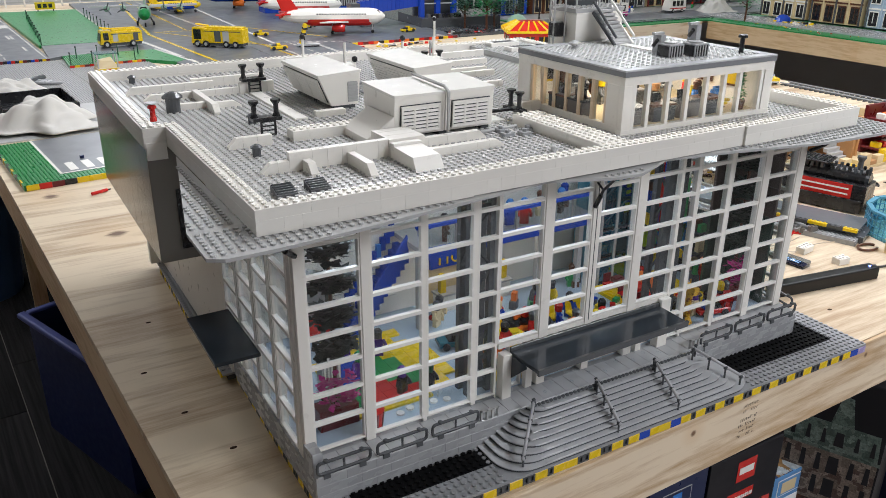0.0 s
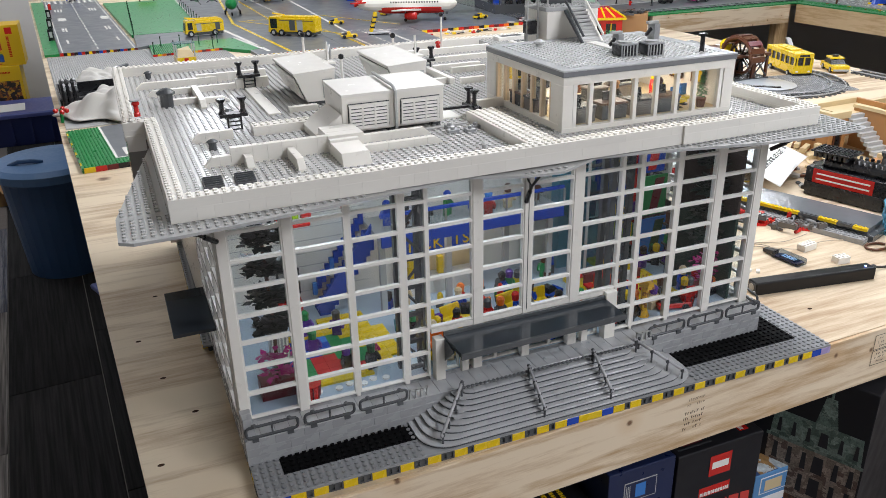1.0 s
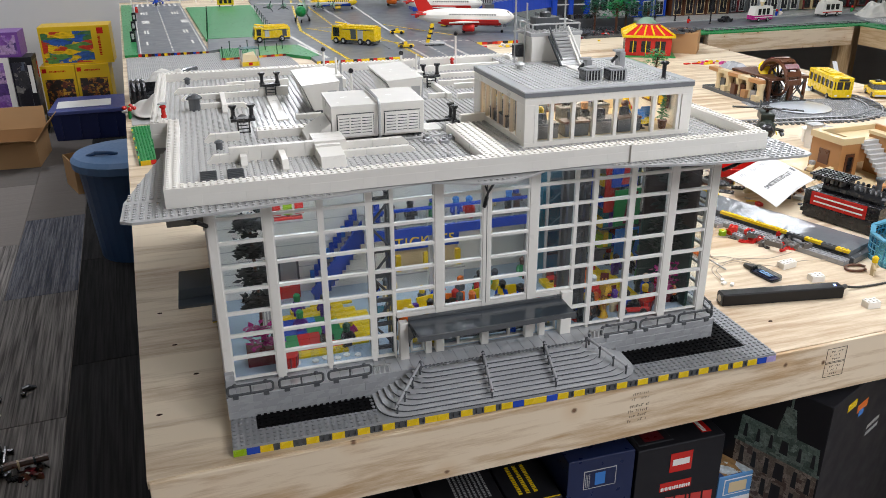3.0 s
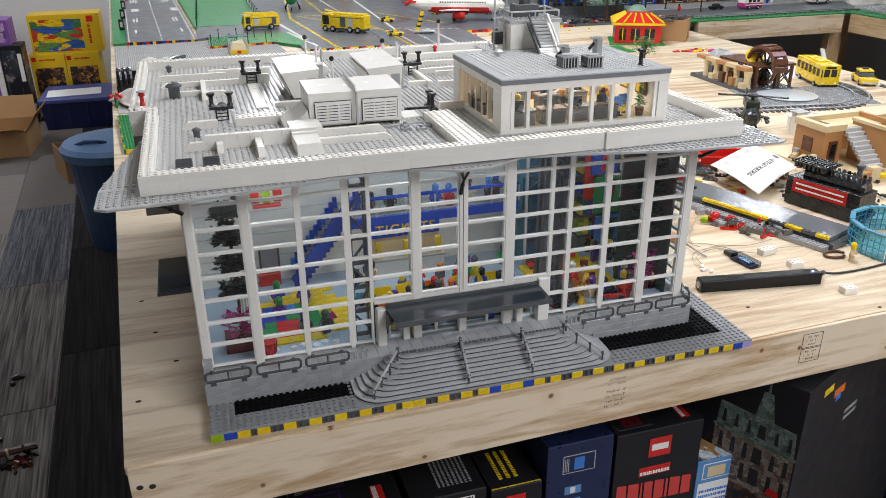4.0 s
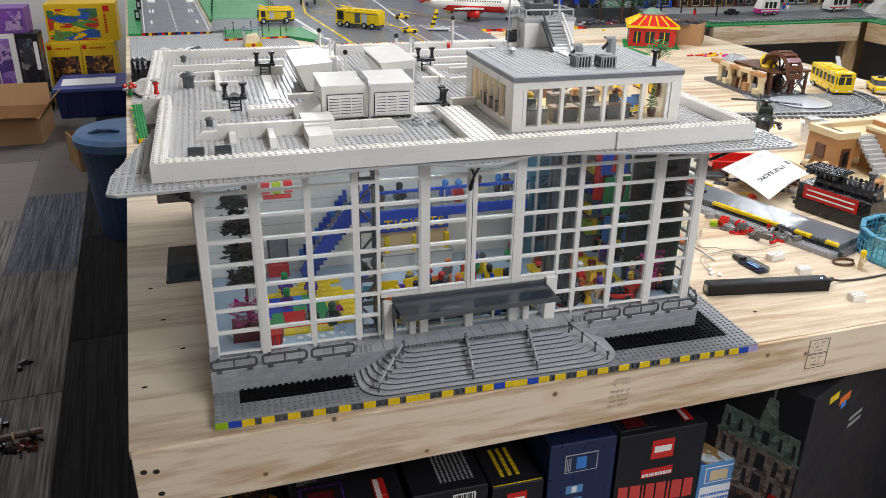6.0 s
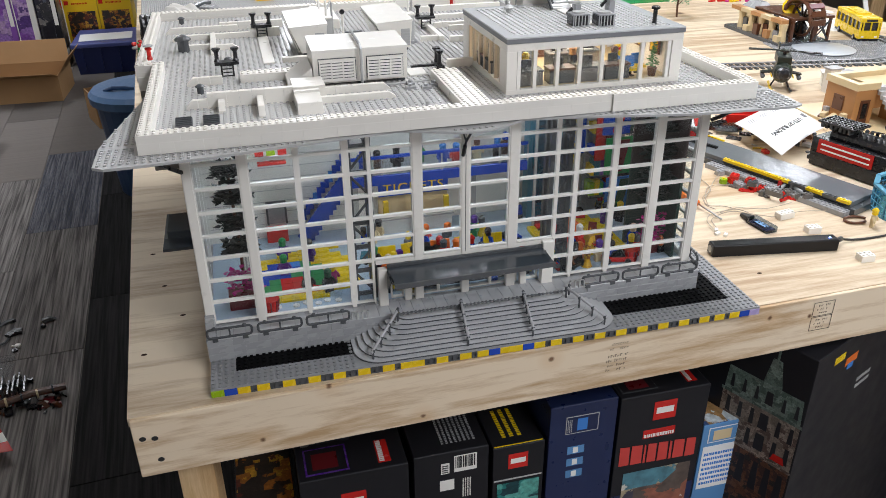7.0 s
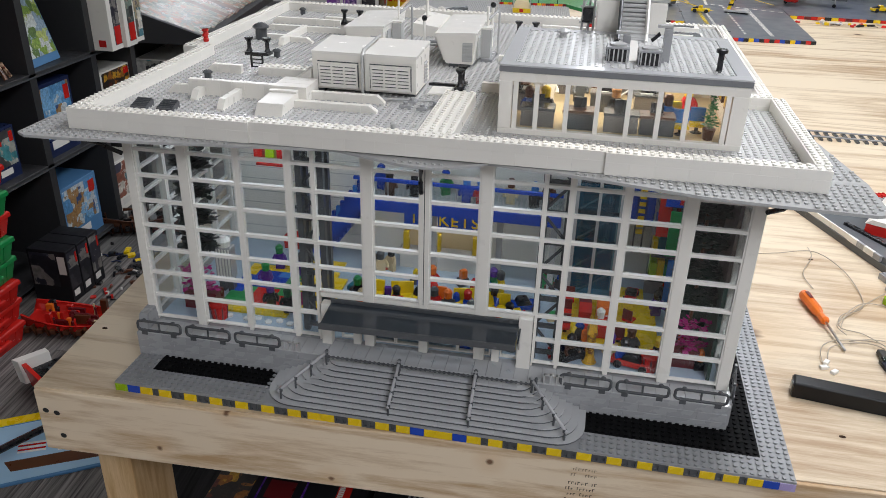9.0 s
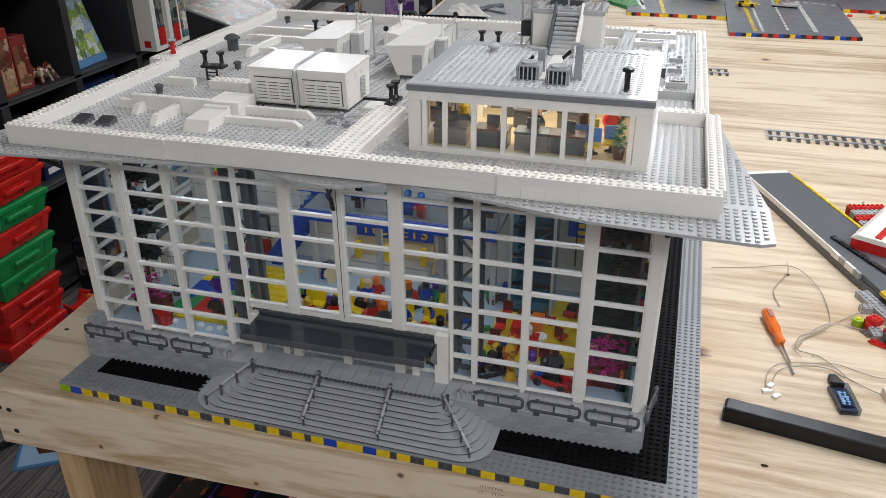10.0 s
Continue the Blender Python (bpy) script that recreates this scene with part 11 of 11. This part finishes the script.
for x, y in ((20, 10), (20, 56), (60, 10), (60, 56)):
    part("leg", Geo().cham(x - 4, y - 4, 12, x + 4, y + 4, 64, 0.5), DGREY, jb)
part("bogie", Geo().cham(8, 0, 0.2, 72, 66, 12, 0.8), DGREY, jb)
hall = thing("blue_hall_model", (1360, 4250, 12.6), "long blue toy hall with slatted windows", "model building", turn=-6)
part("wall", Geo().cham(0, 0, 0.2, 620, 160, 120, 1), BLUE, hall); part("roof", Geo().cham(-10, -10, 120.2, 630, 170, 150, 1), BLUE, hall)
for k in range(20):
    part("slat", Geo().box(300 + k * 15, -2.4, 30, 307 + k * 15, -0.1, 104), LGREY, hall)
part("window_band", Geo().box(296, -1.0, 28, 604, -0.05, 106), BLACK, hall)
for x, y, h, r, s_ in ((2050, 3090, 165, 75, 1), (2140, 3020, 190, 85, 2), (2235, 3090, 175, 80, 3), (2310, 3000, 150, 60, 5)):
    toy_tree(x, y, h, r, s_, DGREEN if s_ % 2 else GREEN, 12.6)
loose("loose_bricks", 2020, 2960, 100, 30, 50, [BLACK, DGREY, LGREY, BLACK, RED], 12.8, 63, 12, 44, "dark loose bricks near the toy trees")
loose("loose_bricks", 1560, 2820, 160, 20, 26, [LGREY, RED, WHITE, BLACK, YELLOW], 0.2, 64, 12, 40, "mixed loose bricks at the apron edge")
dome = thing("white_dome_tent", (2250, 2905, 12.6), "pale sand green rounded toy tent", "toy tent")
part("shell", Geo().ball(0, 0, 0, 70, 16, 8, (1, 0.8, 1.2)), SAND, dome)

# ======== second table with the toy town ========
t2 = thing("town_table", (0, 0, 0), "second pine framed table carrying a toy town", "table")
part("front_beam", Geo().prism([(2500, 2716), (3400, 2716), (3400, 2754), (2500, 2754)], -78, 18), PINE, t2, "knotty pine beam", bev=1.5)
part("side_beam", Geo().prism([(3440, 300), (3478, 300), (3478, 2714), (3440, 2714)], -78, 18), PINEY, t2, "knotty pine beam", bev=1.5)
part("deck", Geo().prism([(2380, 2720), (3440, 2720), (3440, 310), (5150, 310), (5150, 6200), (2380, 6200)], 18.2, 24), GREEN, t2, "green base plates")
part("deck_core", Geo().prism([(2380, 2756), (3479, 2756), (3479, 320), (5150, 320), (5150, 6200), (2380, 6200)], 2, 17.8), PINE, t2)
for lx, ly in ((3402, 2800), (2600, 2860), (3490, 600), (4600, 4000), (3490, 4000)):
    part("leg", Geo().box(lx, ly, FLOOR, lx + 89, ly + 46, -1), PINEZ, t2, bev=1.5)
GZ = 24.2
tr_ = thing("town_road", (0, 0, GZ), "grey toy town road with pale pavement", "toy road", kind="structure")
part("road", Geo().box(2390, 2860, 0, 5100, 3120, 5), TARMAC, tr_); part("pavement", Geo().box(2390, 3122, 0, 5100, 3330, 9), LGREY, tr_); part("pavement", Geo().box(3560, 360, 0, 3780, 2840, 9), MGREY, tr_)
part("studs", studs(3490, 2200, 3556, 2700, 0, 5), GREEN, tr_, kind="stuff"); part("studs", studs(2520, 2760, 3430, 2856, 0, 5), GREEN, tr_, kind="stuff")
rail_track([(2520 + 60 * k, 2810, GZ) for k in range(26)], "dark toy rail track along the town table", 24)


def town_house(x, y, w, d, h, m, trim, cols, storeys, turn=0.0, label="", shop=None, awn=None):
    """Toy town house with piers, window frames, glazing, shop front and cornice."""
    e = thing("town_house_model", (x, y, GZ + 9), label, "model building", "toy town houses", turn=turn)
    part("wall", Geo().cham(0, 0, 0.2, w, d, h, 1), m, e)
    sh_ = h / storeys
    for s_ in range(storeys):
        part("string_course", Geo().cham(-4, -5, s_ * sh_ + sh_ - 9, w + 4, -0.2, s_ * sh_ + sh_ - 1, 0.6), trim, e)
        for c_ in range(cols):
            cw = w / cols; x0 = c_ * cw + cw * 0.22
            big = s_ == 0 and shop
            fr = part("window", Geo().cham(x0 - 3, -3.4, s_ * sh_ + (6 if big else sh_ * 0.18), x0 + cw * 0.56 + 3, -0.2, s_ * sh_ + sh_ * 0.84, 0.5), trim, e)
            part("pane", Geo().box(x0, -4.2, s_ * sh_ + (10 if big else sh_ * 0.24), x0 + cw * 0.56, -3.5, s_ * sh_ + sh_ * 0.78), BLACK, fr)
            part("glazing_bar", Geo().box(x0 + cw * 0.26, -5.2, s_ * sh_ + sh_ * 0.24, x0 + cw * 0.30, -4.3, s_ * sh_ + sh_ * 0.78), trim, fr)
    for c_ in range(cols + 1):
        xx = min(max(c_ * w / cols - 4, 0), w - 8)
        part("pier", Geo().cham(xx, -7, 0.2, xx + 8, -0.3, h - 1, 0.6), shop if (shop and c_ % 2 == 0) else m, e)
    part("cornice", Geo().cham(-8, -12, h + 0.2, w + 8, d + 4, h + 16, 1), trim, e)
    if awn:
        for k in range(int(w // 18)):
            part("awning_stripe", Geo().hexa([(k * 18, -46, sh_ * 0.70), (k * 18 + 17.6, -46, sh_ * 0.70), (k * 18 + 17.6, -8, sh_ * 0.9), (k * 18, -8, sh_ * 0.9)], [(k * 18, -46, sh_ * 0.73), (k * 18 + 17.6, -46, sh_ * 0.73), (k * 18 + 17.6, -8, sh_ * 0.94), (k * 18, -8, sh_ * 0.94)]), awn[k % 2], e)
    return e


town_house(2395, 3360, 240, 240, 420, BLUE, LGREY, 3, 4, 0, "blue toy town building with pale frames", MGREY)
town_house(2660, 3330, 380, 260, 400, BROWN, TAN, 5, 3, 0, "brown toy town shop with striped awning", DGREY, (RED, WHITE))
town_house(3070, 3360, 110, 240, 430, DRED, LGREY, 2, 4, 0, "dark red toy town house", DGREY)
town_house(3200, 3360, 360, 260, 440, MGREY, WHITE, 5, 3, 0, "grey toy town house with white arched windows", DGREY)
town_house(3590, 3360, 260, 260, 430, TAN, BROWN, 4, 3, 0, "tan and brown toy town house", DRED)
town_house(3870, 3380, 300, 260, 420, DRED, DGREY, 4, 3, 0, "dark red toy town building", BROWN)
town_house(4200, 3380, 420, 260, 420, LGREY, WHITE, 5, 3, 0, "light grey toy town building", DGREY)
for k, (y0, w, m_, tr, lb) in enumerate(((2700, 300, TAN, WHITE, "tan toy town house with white windows"), (2370, 300, TAN, BROWN, "tan and brown toy town house"), (2040, 330, PALEBLUE, WHITE, "grey toy castle gate house with white windows"), (1680, 320, LGREY, WHITE, "light grey toy town house with white windows"), (1320, 320, SAND, TAN, "sand green toy town house"), (960, 320, NOUGAT, TAN, "nougat toy town house"))):
    town_house(3860, y0, w, 260, 300 + 40 * (k % 2), m_, tr, 4, 3, -90, lb, DGREY)


def van(x, y, turn, L, H, top_m, low_m, label, cone=False):
    e = thing("toy_van", (x, y, GZ + 5.2), label, "toy van", "toy vans", turn=turn)
    W = 60
    part("chassis", Geo().cham(3, 3, 6, L - 3, W - 3, 12, 0.5), DGREY, e)
    part("lower_body", Geo().cham(0, 0, 12.2, L, W, 34, 1), low_m, e, bev=0.6)
    part("upper_body", Geo().hexa([(0, 0, 34.2), (L, 0, 34.2), (L, W, 34.2), (0, W, 34.2)], [(14, 3, H), (L - 2, 3, H), (L - 2, W - 3, H), (14, W - 3, H)]), top_m, e)
    for k in range(3):
        part("window", Geo().box(24 + k * (L - 40) / 3, -0.8, 38, 24 + k * (L - 40) / 3 + (L - 70) / 3, 1.6, H - 10), BLACK, e)
    part("stripe", Geo().box(2, -1, 22, L - 2, -0.1, 27), WHITE2 if low_m is not WHITE else RED, e)
    for xx in (30, L - 34):
        for yy in (1, W - 1):
            wheel_at(e, xx, yy, 11, 11, 8, BLACK, LGREY)
    if cone:
        part("sign_cone", Geo().lathe(L * 0.55, W / 2, [(4, H), (14, H + 24), (15, H + 26)], 12), TAN, e); part("sign_scoop", Geo().ball(L * 0.55, W / 2, H + 34, 18, 10, 7), WHITE, e)
    else:
        part("roof_box", Geo().cham(20, 8, H + 0.2, L - 30, W - 8, H + 9, 1), WHITE, e)


van(2950, 2965, 4, 125, 80, WHITE, MAGENTA, "white and pink toy ice cream van", True)
van(3460, 3035, 2, 140, 78, WHITE, WHITE, "white toy camper van on the town road")
for x, y in ((2440, 3140), (2560, 3130), (2690, 2990)):
    lp = thing("toy_street_lamp", (x, y, GZ + 9.2 if y > 3120 else GZ + 5.2), "black toy street lamp with yellow head", "street lamp", "toy street lamps")
    part("pole", Geo().lathe(0, 0, [(7, 0), (4, 8), (3.4, 200)], 8), BLACK, lp); part("head", Geo().cham(-8, -8, 200.2, 8, 8, 232, 1), YELLOW if x < 2600 else BLACK, lp)
toy_car(2820, 3040, BLACK, 5, 1.6, GZ + 5.2)
for x, y, a, b in ((3240, 3150, BLUE, RED), (3275, 3160, WHITE, BLUE), (2600, 3060, RED, BLACK), (3780, 3160, GREEN, RED)):
    fg = figure(x, y, GZ + 9.2 if y > 3122 else GZ + 5.2, a, b); tagged(fg, "small plastic toy figure on the town pavement", "toy figure", "town figures")
cloth_heap(3790, 2990, GZ + 6, 130, 100, 40, 3, "crumpled white cloth on the town table")
bcar = thing("blue_toy_cover", (3700, 2420, GZ + 9.2), "blue toy cover beside yellow pieces", "toy cover")
part("shell", Geo().ball(0, 0, 0, 46, 12, 6, (1.2, 0.8, 0.8)), BLUE, bcar)
loose("loose_bricks", 3690, 2330, 30, 60, 30, [YELLOW, YELLOW, WHITE, BLACK], GZ + 9.4, 65, 10, 34, "yellow loose bricks on the town pavement")
for x, y, h, s_ in ((3560, 2560, 150, 7), (3830, 3200, 170, 8), (3560, 1600, 140, 9)):
    toy_tree(x, y, h, 60, s_, GREEN, GZ + 0.2, 160)
loose("loose_bricks", 3520, 2300, 18, 260, 40, [WHITE, YELLOW, GREEN, RED], GZ + 0.4, 66, 5, 14, "tiny flower pieces on green plates")
